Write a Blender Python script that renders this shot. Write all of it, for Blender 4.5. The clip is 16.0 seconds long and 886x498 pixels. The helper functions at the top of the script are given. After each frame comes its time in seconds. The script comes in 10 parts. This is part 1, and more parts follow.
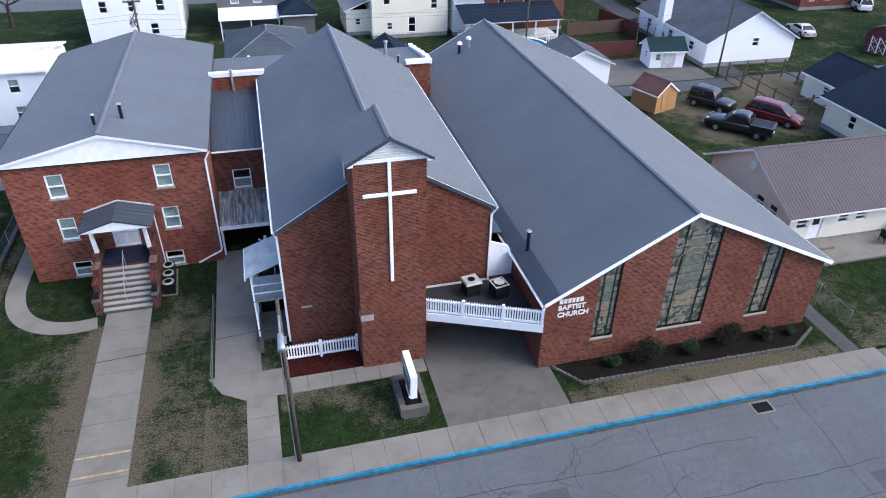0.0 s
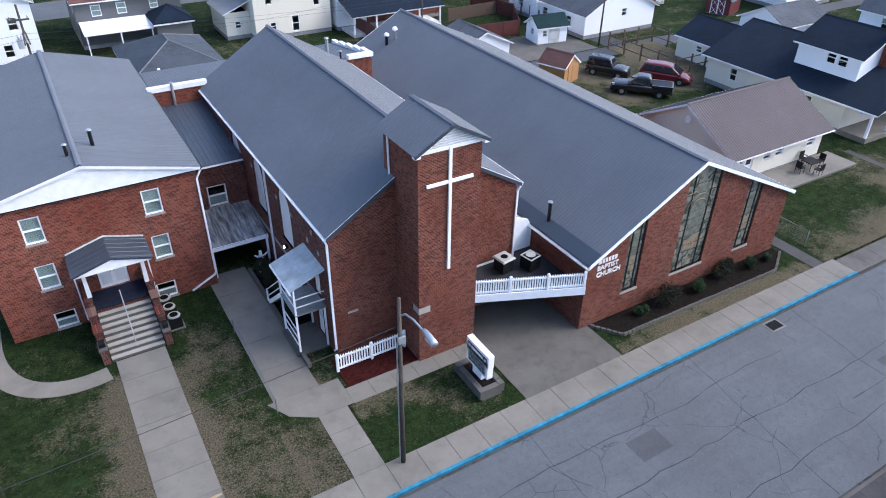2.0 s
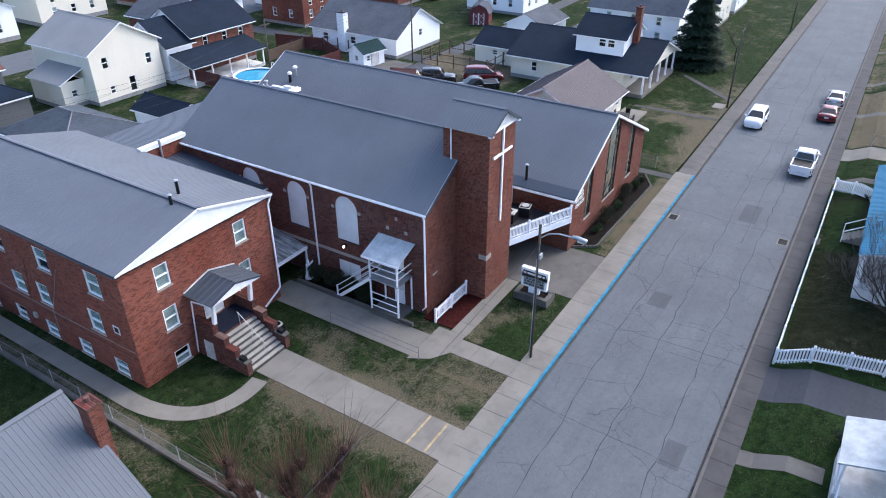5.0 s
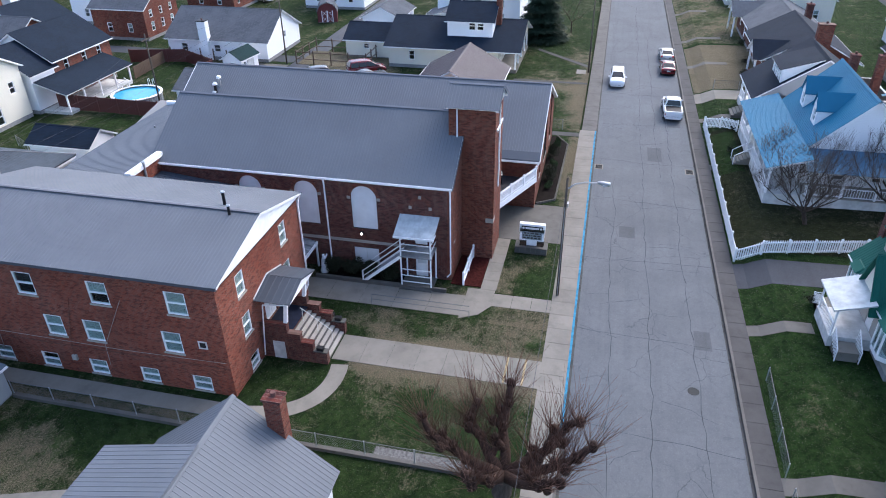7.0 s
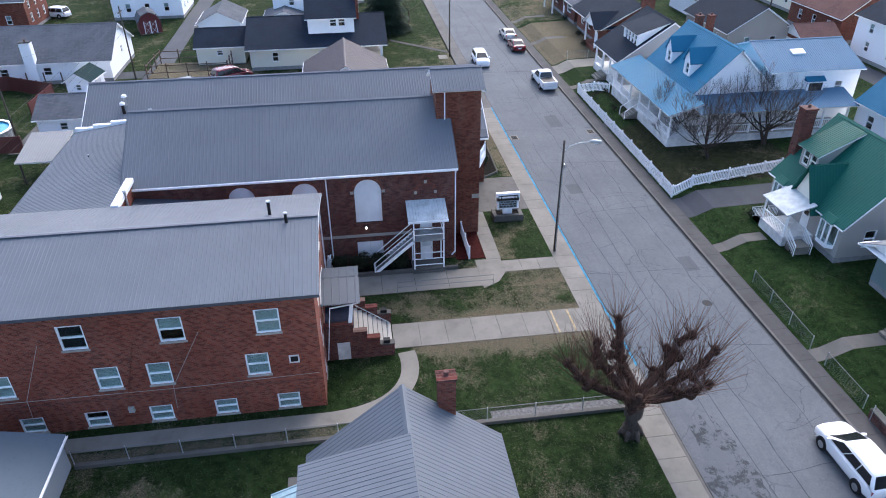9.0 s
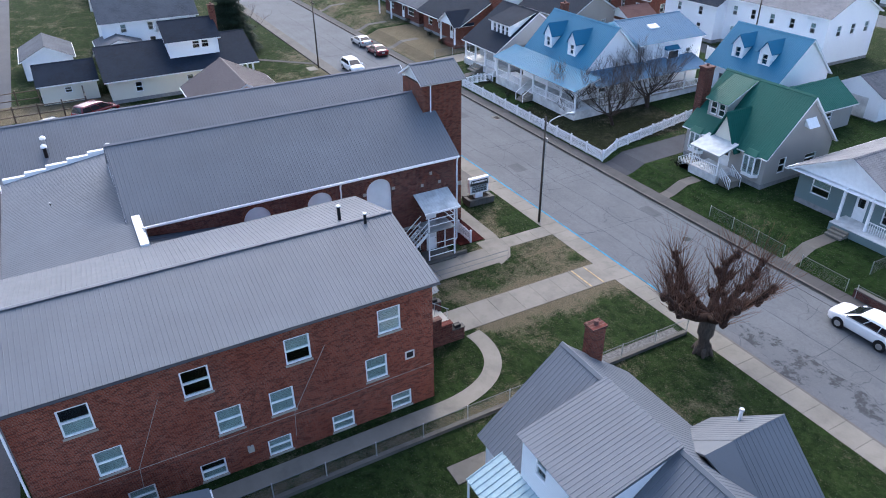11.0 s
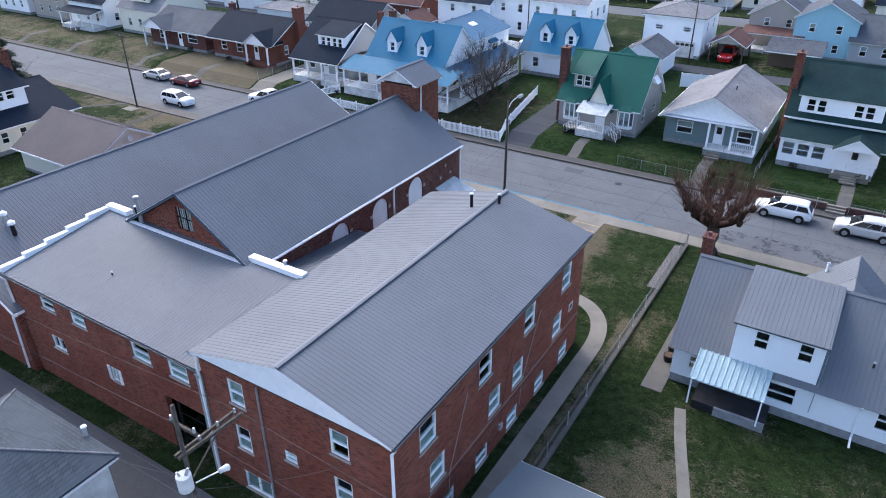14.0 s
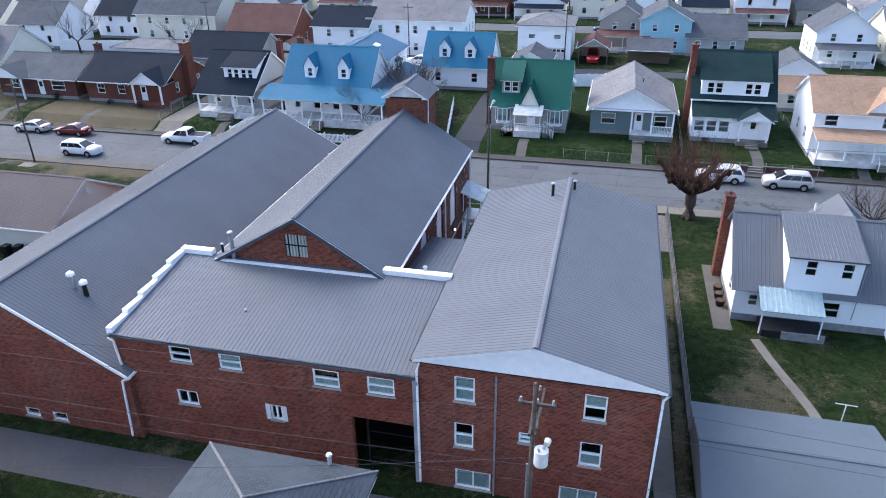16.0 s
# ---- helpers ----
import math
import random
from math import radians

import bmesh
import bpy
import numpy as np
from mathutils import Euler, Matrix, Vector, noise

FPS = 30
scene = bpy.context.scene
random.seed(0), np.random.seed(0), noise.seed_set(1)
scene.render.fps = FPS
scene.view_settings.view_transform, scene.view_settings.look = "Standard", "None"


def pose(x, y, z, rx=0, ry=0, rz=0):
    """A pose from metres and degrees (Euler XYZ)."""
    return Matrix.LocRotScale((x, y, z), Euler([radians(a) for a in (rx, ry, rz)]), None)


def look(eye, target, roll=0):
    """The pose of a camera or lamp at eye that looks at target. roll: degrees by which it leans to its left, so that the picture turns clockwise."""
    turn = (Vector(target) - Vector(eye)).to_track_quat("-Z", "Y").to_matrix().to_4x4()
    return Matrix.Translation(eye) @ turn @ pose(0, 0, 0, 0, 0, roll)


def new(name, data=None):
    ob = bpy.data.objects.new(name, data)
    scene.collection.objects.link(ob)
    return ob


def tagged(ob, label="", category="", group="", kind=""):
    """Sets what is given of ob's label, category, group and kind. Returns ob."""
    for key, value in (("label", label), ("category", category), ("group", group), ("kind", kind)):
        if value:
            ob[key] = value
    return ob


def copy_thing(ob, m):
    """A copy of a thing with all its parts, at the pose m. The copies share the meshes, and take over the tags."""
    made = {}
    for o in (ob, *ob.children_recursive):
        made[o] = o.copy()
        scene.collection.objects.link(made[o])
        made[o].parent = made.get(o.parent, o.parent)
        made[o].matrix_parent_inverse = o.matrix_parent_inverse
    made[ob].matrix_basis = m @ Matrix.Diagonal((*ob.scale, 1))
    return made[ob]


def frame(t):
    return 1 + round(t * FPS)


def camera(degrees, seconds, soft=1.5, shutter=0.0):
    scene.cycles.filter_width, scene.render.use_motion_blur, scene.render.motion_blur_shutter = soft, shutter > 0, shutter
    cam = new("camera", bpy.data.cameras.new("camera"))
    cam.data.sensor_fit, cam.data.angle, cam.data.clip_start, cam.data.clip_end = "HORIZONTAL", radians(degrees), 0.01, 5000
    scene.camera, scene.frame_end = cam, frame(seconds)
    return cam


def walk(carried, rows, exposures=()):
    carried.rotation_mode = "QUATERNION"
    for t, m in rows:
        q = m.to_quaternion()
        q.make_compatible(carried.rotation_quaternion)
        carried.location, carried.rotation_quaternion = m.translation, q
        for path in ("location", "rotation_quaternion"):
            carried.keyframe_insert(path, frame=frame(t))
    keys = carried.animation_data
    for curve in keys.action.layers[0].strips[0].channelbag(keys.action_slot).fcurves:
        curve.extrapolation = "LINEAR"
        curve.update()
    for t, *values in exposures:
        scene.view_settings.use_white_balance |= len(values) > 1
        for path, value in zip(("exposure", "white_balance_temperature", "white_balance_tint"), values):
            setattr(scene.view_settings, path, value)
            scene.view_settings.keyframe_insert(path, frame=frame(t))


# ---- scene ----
cam = camera(65.1, 16.0, soft=1.0)
PATH = [
    (0, (-0.189, 0.129, 24.731), (0.249, 1.742, 23.633), 1.1),
    (0.5, (-2.62, 0.842, 24.486), (-2.073, 2.426, 23.392), 1.1),
    (1, (-5.119, 1.638, 24.395), (-4.465, 3.179, 23.301), 1.0),
    (1.5, (-7.386, 2.576, 24.479), (-6.63, 4.061, 23.375), 0.9),
    (2, (-9.817, 3.522, 24.375), (-8.95, 4.946, 23.271), 0.8),
    (2.5, (-12.261, 4.743, 24.421), (-11.291, 6.095, 23.312), 0.7),
    (3, (-15.274, 5.206, 24.658), (-14.2, 6.491, 23.564), 0.5),
    (3.5, (-18.959, 5.772, 25.419), (-17.78, 6.966, 24.329), 0.5),
    (4, (-22.903, 6.391, 25.893), (-21.624, 7.499, 24.828), 0.4),
    (4.2, (-24.585, 6.645, 25.996), (-23.266, 7.719, 24.944), 0.3),
    (6.5, (-38.611, 16.423, 27.817), (-36.996, 16.971, 26.771), -0.8),
    (7, (-40.557, 20.01, 27.79), (-38.898, 20.405, 26.745), -0.8),
    (7.5, (-42.041, 23.836, 27.845), (-40.355, 24.072, 26.795), -0.5),
    (8, (-43.095, 27.731, 27.858), (-41.395, 27.814, 26.808), -0.6),
    (8.5, (-43.647, 31.802, 27.816), (-41.949, 31.724, 26.764), -0.3),
    (9, (-43.629, 35.76, 27.799), (-41.945, 35.531, 26.745), -0.4),
    (9.2, (-43.656, 37.289, 27.745), (-41.978, 37.001, 26.696), -0.4),
    (11.5, (-39.143, 55.693, 26.846), (-37.703, 54.749, 25.829), -0.7),
    (12, (-37.365, 59.534, 26.848), (-36.009, 58.466, 25.836), -0.6),
    (12.5, (-35.004, 63.115, 26.897), (-33.744, 61.926, 25.896), -0.4),
    (13, (-32.588, 66.566, 26.875), (-31.433, 65.267, 25.885), -0.3),
    (13.5, (-29.746, 69.856, 26.945), (-28.705, 68.462, 25.959), -0.3),
    (14, (-26.392, 72.796, 26.686), (-25.466, 71.318, 25.706), -0.2),
    (14.5, (-22.832, 75.618, 26.478), (-22.027, 74.067, 25.504), -0.4),
    (15, (-19.284, 78.213, 26.44), (-18.598, 76.595, 25.485), -0.6),
    (15.5, (-15.169, 80.279, 26.464), (-14.615, 78.603, 25.526), -0.3),
    (16, (-11.288, 82.185, 26.348), (-10.862, 80.461, 25.428), -0.8),
]
walk(cam, [(t, look(eye, target, roll)) for t, eye, target, roll in PATH], exposures=[(0, 1.32, 5560, 12), (4, 1.5, 5600, 12), (7, 1.6, 5680, 12), (9, 1.62, 5690, 12), (16, 1.6, 5700, 12)])

# ---- light ----
SUN_EL, SUN_AZ = 45.0, 116.0   # degrees above the horizon; compass bearing from +y towards +x
world = bpy.data.worlds.new("sky")
scene.world = world
world.use_nodes = True
wn = world.node_tree
sky = wn.nodes.new("ShaderNodeTexSky")
sky.sky_type = "NISHITA"
sky.sun_disc = False
sky.sun_elevation, sky.sun_rotation = radians(SUN_EL), radians(SUN_AZ)
sky.air_density, sky.dust_density, sky.ozone_density = 1.0, 4.0, 0.6
wn.links.new(sky.outputs[0], wn.nodes["Background"].inputs[0])
wn.nodes["Background"].inputs[1].default_value = 0.14
sun = new("sun", bpy.data.lights.new("sun", "SUN"))
sun.data.energy, sun.data.angle, sun.data.color = 0.35, radians(35), (1.0, 0.95, 0.9)
sun.matrix_world = look((math.sin(radians(SUN_AZ)) * 90, math.cos(radians(SUN_AZ)) * 90, 80), (0, 0, 0))


# ---- materials ----
class Nodes:
    """Small helper to chain shader nodes."""

    def __init__(self, name):
        self.mat = bpy.data.materials.new(name)
        self.mat.use_nodes = True
        self.t = self.mat.node_tree
        self.bsdf = self.t.nodes["Principled BSDF"]
        self.geo = None

    def n(self, kind, **props):
        node = self.t.nodes.new("ShaderNode" + kind)
        for key, value in props.items():
            if key == "operation":
                node.operation = value
            elif key == "data_type":
                node.data_type = value
            elif key == "blend_type":
                node.blend_type = value
        return node

    def link(self, a, b):
        self.t.links.new(a, b)

    def put(self, socket, value):
        if hasattr(value, "default_value") or hasattr(value, "is_linked"):
            self.link(value, socket)
        else:
            socket.default_value = value

    def pos(self):
        if self.geo is None:
            self.geo = self.n("NewGeometry")
        return self.geo.outputs["Position"]

    def math(self, op, a, b=0.0, c=0.0):
        m = self.n("Math", operation=op)
        for s, v in zip(m.inputs, (a, b, c)):
            self.put(s, v)
        return m.outputs[0]

    def noise(self, scale, detail=3.0, rough=0.6, vec=None, stretch=None):
        k = self.n("TexNoise")
        v = vec if vec is not None else self.pos()
        if stretch:
            mp = self.n("Mapping")
            self.link(v, mp.inputs[0])
            mp.inputs["Scale"].default_value = stretch
            v = mp.outputs[0]
        self.link(v, k.inputs["Vector"])
        k.inputs["Scale"].default_value = scale
        k.inputs["Detail"].default_value = detail
        k.inputs["Roughness"].default_value = rough
        return k.outputs["Fac"]

    def ramp(self, fac, *stops):
        r = self.n("ValToRGB")
        self.put(r.inputs[0], fac)
        e = r.color_ramp.elements
        while len(e) < len(stops):
            e.new(0.5)
        for el, (p, c) in zip(e, stops):
            el.position = p
            el.color = (*c, 1) if len(c) == 3 else c
        return r.outputs[0]

    def step(self, fac, lo, hi):
        m = self.n("MapRange")
        self.put(m.inputs[0], fac)
        m.inputs[1].default_value, m.inputs[2].default_value = lo, hi
        m.inputs[3].default_value, m.inputs[4].default_value = 0.0, 1.0
        return m.outputs[0]

    def mix(self, fac, a, b, blend="MIX"):
        m = self.n("Mix", data_type="RGBA", blend_type=blend)
        self.put(m.inputs[0], fac)
        for s, v in ((m.inputs[6], a), (m.inputs[7], b)):
            if isinstance(v, tuple):
                v = (*v, 1) if len(v) == 3 else v
            self.put(s, v)
        return m.outputs[2]

    def wall_uv(self):
        """A vector that runs along any upright wall (x) and up it (y)."""
        p = self.pos()
        sp, sn = self.n("SeparateXYZ"), self.n("SeparateXYZ")
        self.link(p, sp.inputs[0])
        self.link(self.geo.outputs["True Normal"], sn.inputs[0])
        side = self.math("GREATER_THAN", self.math("ABSOLUTE", sn.outputs[0]), self.math("ABSOLUTE", sn.outputs[1]))
        u = self.math("ADD", self.math("MULTIPLY", sp.outputs[1], side), self.math("MULTIPLY", sp.outputs[0], self.math("SUBTRACT", 1.0, side)))
        c = self.n("CombineXYZ")
        self.link(u, c.inputs[0])
        self.link(sp.outputs[2], c.inputs[1])
        return c.outputs[0]

    def random(self):
        return self.n("ObjectInfo").outputs["Random"]

    def done(self, color, rough=0.7, metal=0.0, bump=None, strength=0.3, dist=0.01, spec=0.5):
        if isinstance(color, tuple):
            color = (*color, 1) if len(color) == 3 else color
        self.put(self.bsdf.inputs["Base Color"], color)
        self.put(self.bsdf.inputs["Roughness"], rough)
        self.put(self.bsdf.inputs["Metallic"], metal)
        self.bsdf.inputs["Specular IOR Level"].default_value = spec
        if bump is not None:
            b = self.n("Bump")
            b.inputs["Strength"].default_value = strength
            b.inputs["Distance"].default_value = dist
            self.link(bump, b.inputs["Height"])
            self.link(b.outputs[0], self.bsdf.inputs["Normal"])
        return self.mat


def m_brick(name, a, b, mortar, dirt=0.35):
    k = Nodes(name)
    uv = k.wall_uv()
    t = k.n("TexBrick")
    k.link(uv, t.inputs["Vector"])
    t.inputs["Color1"].default_value, t.inputs["Color2"].default_value, t.inputs["Mortar"].default_value = (*a, 1), (*b, 1), (*mortar, 1)
    t.inputs["Scale"].default_value = 1.0
    t.inputs["Mortar Size"].default_value = 0.013
    t.inputs["Mortar Smooth"].default_value = 0.3
    t.inputs["Bias"].default_value = 0.1
    t.inputs["Brick Width"].default_value = 0.215
    t.inputs["Row Height"].default_value = 0.075
    c = k.mix(k.math("MULTIPLY", k.step(k.noise(0.35, 4), 0.35, 0.75), 0.8), t.outputs[0], tuple(v * 0.6 for v in a), "MIX")
    # single bricks burnt darker or paler
    t2 = k.n("TexBrick")
    k.link(uv, t2.inputs["Vector"])
    t2.inputs["Color1"].default_value, t2.inputs["Color2"].default_value, t2.inputs["Mortar"].default_value = (0, 0, 0, 1), (1, 1, 1, 1), (0.5, 0.5, 0.5, 1)
    t2.inputs["Scale"].default_value, t2.inputs["Mortar Size"].default_value = 1.0, 0.0
    t2.inputs["Brick Width"].default_value, t2.inputs["Row Height"].default_value = 0.215, 0.075
    c = k.mix(k.math("MULTIPLY", k.step(t2.outputs[0], 0.5, 0.9), 0.5), c, tuple(v * 0.34 for v in b))
    c = k.mix(k.math("MULTIPLY", k.step(k.noise(7, 4, 0.8), 0.55, 0.75), 0.4), c, tuple(v * 0.45 for v in b))
    streak = k.noise(1.2, 3, 0.6, stretch=(1.0, 1.0, 0.12))
    c = k.mix(k.math("MULTIPLY", k.step(streak, 0.5, 0.8), dirt), c, (0.05, 0.035, 0.03))
    pale = k.step(k.noise(0.9, 5, 0.7), 0.63, 0.8)
    c = k.mix(k.math("MULTIPLY", pale, 0.15), c, (0.34, 0.2, 0.14))
    lime = k.math("MULTIPLY", k.step(k.noise(5.5, 5, 0.8), 0.56, 0.72), k.step(k.noise(0.5, 3, 0.6), 0.42, 0.62))
    c = k.mix(k.math("MULTIPLY", lime, 0.36), c, (0.36, 0.26, 0.22))
    c = k.mix(k.math("MULTIPLY", k.step(k.noise(16, 3, 0.8), 0.57, 0.68), 0.38), c, (0.36, 0.2, 0.15))
    h = k.math("SUBTRACT", k.math("MULTIPLY", k.noise(60, 2), 0.3), t.outputs["Fac"])
    return k.done(c, 0.9, bump=h, strength=0.6, dist=0.012, spec=0.25)


def m_metal_roof(name, col, rough=0.62, wear=0.25, spec=0.2):
    k = Nodes(name)
    d = tuple(v * 0.9 for v in col)
    e = tuple(min(1, v * 1.1) for v in col)
    c = k.ramp(k.noise(0.25, 4), (0.3, d), (0.55, col), (0.8, e))
    c = k.mix(k.math("MULTIPLY", k.random(), 0.12), c, e)
    c = k.mix(k.math("MULTIPLY", k.step(k.noise(6, 4, 0.7), 0.55, 0.8), wear), c, tuple(v * 0.6 for v in col))
    r = k.math("ADD", k.math("MULTIPLY", k.noise(1.5, 3), 0.2), rough - 0.1)
    return k.done(c, r, 0.0, bump=k.noise(1.2, 2), strength=0.08, dist=0.02, spec=spec)


def m_tin(name):
    """Galvanised sheet gone dull, with pale runs and dark stains down the corrugations."""
    k = Nodes(name)
    run = k.noise(5, 4, 0.7, stretch=(1.0, 0.12, 0.3))
    c = k.ramp(run, (0.34, (0.07, 0.08, 0.085)), (0.5, (0.22, 0.24, 0.25)), (0.66, (0.46, 0.48, 0.48)))
    c = k.mix(k.math("MULTIPLY", k.step(k.noise(1.4, 5, 0.7), 0.5, 0.7), 0.6), c, (0.09, 0.1, 0.1))
    return k.done(c, 0.6, 0.0, bump=k.noise(20, 2), strength=0.1, dist=0.01, spec=0.3)


def m_flaked(name, col, under):
    """Street surface whose top layer has come off in ragged flakes."""
    k = Nodes(name)
    n1 = k.math("ADD", k.math("MULTIPLY", k.noise(0.5, 3, 0.6), 0.5), k.math("MULTIPLY", k.noise(2.6, 8, 0.8), 0.6))
    c = k.ramp(k.noise(0.22, 5, 0.6), (0.3, tuple(v * 0.8 for v in col)), (0.8, tuple(v * 1.15 for v in col)))
    c = k.mix(k.math("MULTIPLY", k.noise(38, 3, 0.7), 0.5), c, tuple(v * 0.55 for v in col))
    gone = k.step(n1, 0.555, 0.6)
    c = k.mix(k.math("MULTIPLY", gone, 0.8), c, under)
    c = k.mix(k.math("MULTIPLY", k.step(k.noise(12, 4, 0.85), 0.54, 0.72), 0.45), c, tuple(min(1, v * 1.4) for v in col))
    return k.done(c, 0.92, bump=k.math("SUBTRACT", k.math("MULTIPLY", k.noise(50, 2), 0.4), gone), strength=0.5, dist=0.02, spec=0.25)


def m_shingle(name, col):
    k = Nodes(name)
    p = k.pos()
    sp = k.n("SeparateXYZ")
    k.link(p, sp.inputs[0])
    cb = k.n("CombineXYZ")
    k.link(k.math("ADD", sp.outputs[0], k.math("MULTIPLY", sp.outputs[1], 0.73)), cb.inputs[0])
    k.link(k.math("MULTIPLY", sp.outputs[2], 2.0), cb.inputs[1])
    t = k.n("TexBrick")
    k.link(cb.outputs[0], t.inputs["Vector"])
    t.inputs["Color1"].default_value, t.inputs["Color2"].default_value, t.inputs["Mortar"].default_value = (*col, 1), (*[v * 1.35 for v in col], 1), (*[v * 0.5 for v in col], 1)
    t.inputs["Scale"].default_value = 1.0
    t.inputs["Mortar Size"].default_value = 0.01
    t.inputs["Brick Width"].default_value = 0.32
    t.inputs["Row Height"].default_value = 0.16
    c = k.mix(k.step(k.noise(0.5, 5), 0.4, 0.75), t.outputs[0], tuple(v * 1.45 for v in col))
    c = k.mix(k.math("MULTIPLY", k.noise(45, 2), 0.35), c, tuple(v * 0.55 for v in col))
    return k.done(c, 0.9, bump=t.outputs["Fac"], strength=0.4, dist=0.012, spec=0.15)


def m_siding(name, col, row=0.14, dirt=0.25):
    k = Nodes(name)
    sp = k.n("SeparateXYZ")
    k.link(k.pos(), sp.inputs[0])
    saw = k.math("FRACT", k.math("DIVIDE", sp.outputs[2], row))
    # shade below each lap is put into the colour as a darker line
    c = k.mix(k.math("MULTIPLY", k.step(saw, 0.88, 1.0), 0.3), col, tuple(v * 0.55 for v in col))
    grime = k.noise(0.7, 4, 0.65, stretch=(1, 1, 0.3))
    c = k.mix(k.math("MULTIPLY", k.step(grime, 0.5, 0.85), dirt), c, tuple(v * 0.6 for v in col))
    return k.done(c, 0.55, bump=saw, strength=0.35, dist=0.015)


def m_plain(name, col, rough=0.6, metal=0.0, var=0.2, scale=3.0, bump=0.08):
    k = Nodes(name)
    lo, hi = tuple(v * (1 - var) for v in col), tuple(min(1, v * (1 + var * 0.6)) for v in col)
    c = k.ramp(k.noise(scale, 4), (0.3, lo), (0.7, hi))
    c = k.mix(k.math("MULTIPLY", k.step(k.noise(scale * 9, 3, 0.7), 0.6, 0.85), var), c, tuple(v * 0.5 for v in col))
    return k.done(c, rough, metal, bump=k.noise(scale * 12, 2), strength=bump, dist=0.01, spec=0.05 if rough >= 0.9 else (0.2 if rough >= 0.5 else 0.5))


def m_concrete(name, col, stain=0.4):
    k = Nodes(name)
    c = k.ramp(k.noise(0.4, 5, 0.65), (0.3, tuple(v * 0.75 for v in col)), (0.55, col), (0.8, tuple(v * 1.18 for v in col)))
    c = k.mix(k.math("MULTIPLY", k.random(), 0.22), c, tuple(v * 0.72 for v in col))
    c = k.mix(k.math("MULTIPLY", k.step(k.noise(0.9, 5, 0.7), 0.52, 0.75), stain), c, tuple(v * 0.45 for v in col))
    c = k.mix(k.math("MULTIPLY", k.step(k.noise(26, 3, 0.7), 0.5, 0.8), 0.25), c, tuple(v * 0.6 for v in col))
    return k.done(c, 0.88, bump=k.noise(30, 3), strength=0.2, dist=0.01, spec=0.2)


def m_asphalt(name, col, cracks=True):
    k = Nodes(name)
    c = k.ramp(k.noise(0.22, 5, 0.6), (0.3, tuple(v * 0.8 for v in col)), (0.55, col), (0.8, tuple(v * 1.2 for v in col)))
    # worn wheel tracks run along the street
    track = k.noise(0.8, 5, 0.7, stretch=(0.04, 1.3, 1))
    c = k.mix(k.math("MULTIPLY", k.step(track, 0.48, 0.7), 0.5), c, tuple(v * 0.68 for v in col))
    c = k.mix(k.math("MULTIPLY", k.noise(38, 3, 0.7), 0.45), c, tuple(v * 0.6 for v in col))
    h = k.noise(50, 2)
    if cracks:
        v = k.n("TexVoronoi")
        v.feature = "DISTANCE_TO_EDGE"
        wn_ = k.n("TexNoise")
        k.link(k.pos(), wn_.inputs["Vector"])
        wn_.inputs["Scale"].default_value, wn_.inputs["Detail"].default_value = 0.7, 6
        warp = k.mix(1.0, k.pos(), wn_.outputs["Color"], "ADD")
        k.link(warp, v.inputs["Vector"])
        v.inputs["Scale"].default_value = 0.3
        line = k.math("SUBTRACT", 1.0, k.step(v.outputs["Distance"], 0.0, 0.009))
        line = k.math("MULTIPLY", line, k.step(k.noise(0.25, 2), 0.46, 0.56))
        v2 = k.n("TexVoronoi")
        v2.feature = "DISTANCE_TO_EDGE"
        k.link(warp, v2.inputs["Vector"])
        v2.inputs["Scale"].default_value = 1.1
        fine = k.math("SUBTRACT", 1.0, k.step(v2.outputs["Distance"], 0.0, 0.022))
        fine = k.math("MULTIPLY", fine, k.step(k.noise(0.33, 3), 0.58, 0.68))
        both = k.math("MAXIMUM", line, k.math("MULTIPLY", fine, 0.7))
        c = k.mix(k.math("MULTIPLY", both, 0.75), c, tuple(v * 0.3 for v in col))
        h = k.math("SUBTRACT", k.math("MULTIPLY", h, 0.4), both)
    c = k.mix(k.math("MULTIPLY", k.step(k.noise(4, 6, 0.85), 0.47, 0.7), 0.6), c, tuple(v * 0.55 for v in col))
    c = k.mix(k.math("MULTIPLY", k.step(k.noise(12, 4, 0.85), 0.54, 0.72), 0.5), c, tuple(min(1, v * 1.5) for v in col))
    return k.done(c, 0.9, bump=h, strength=0.35, dist=0.012, spec=0.3)


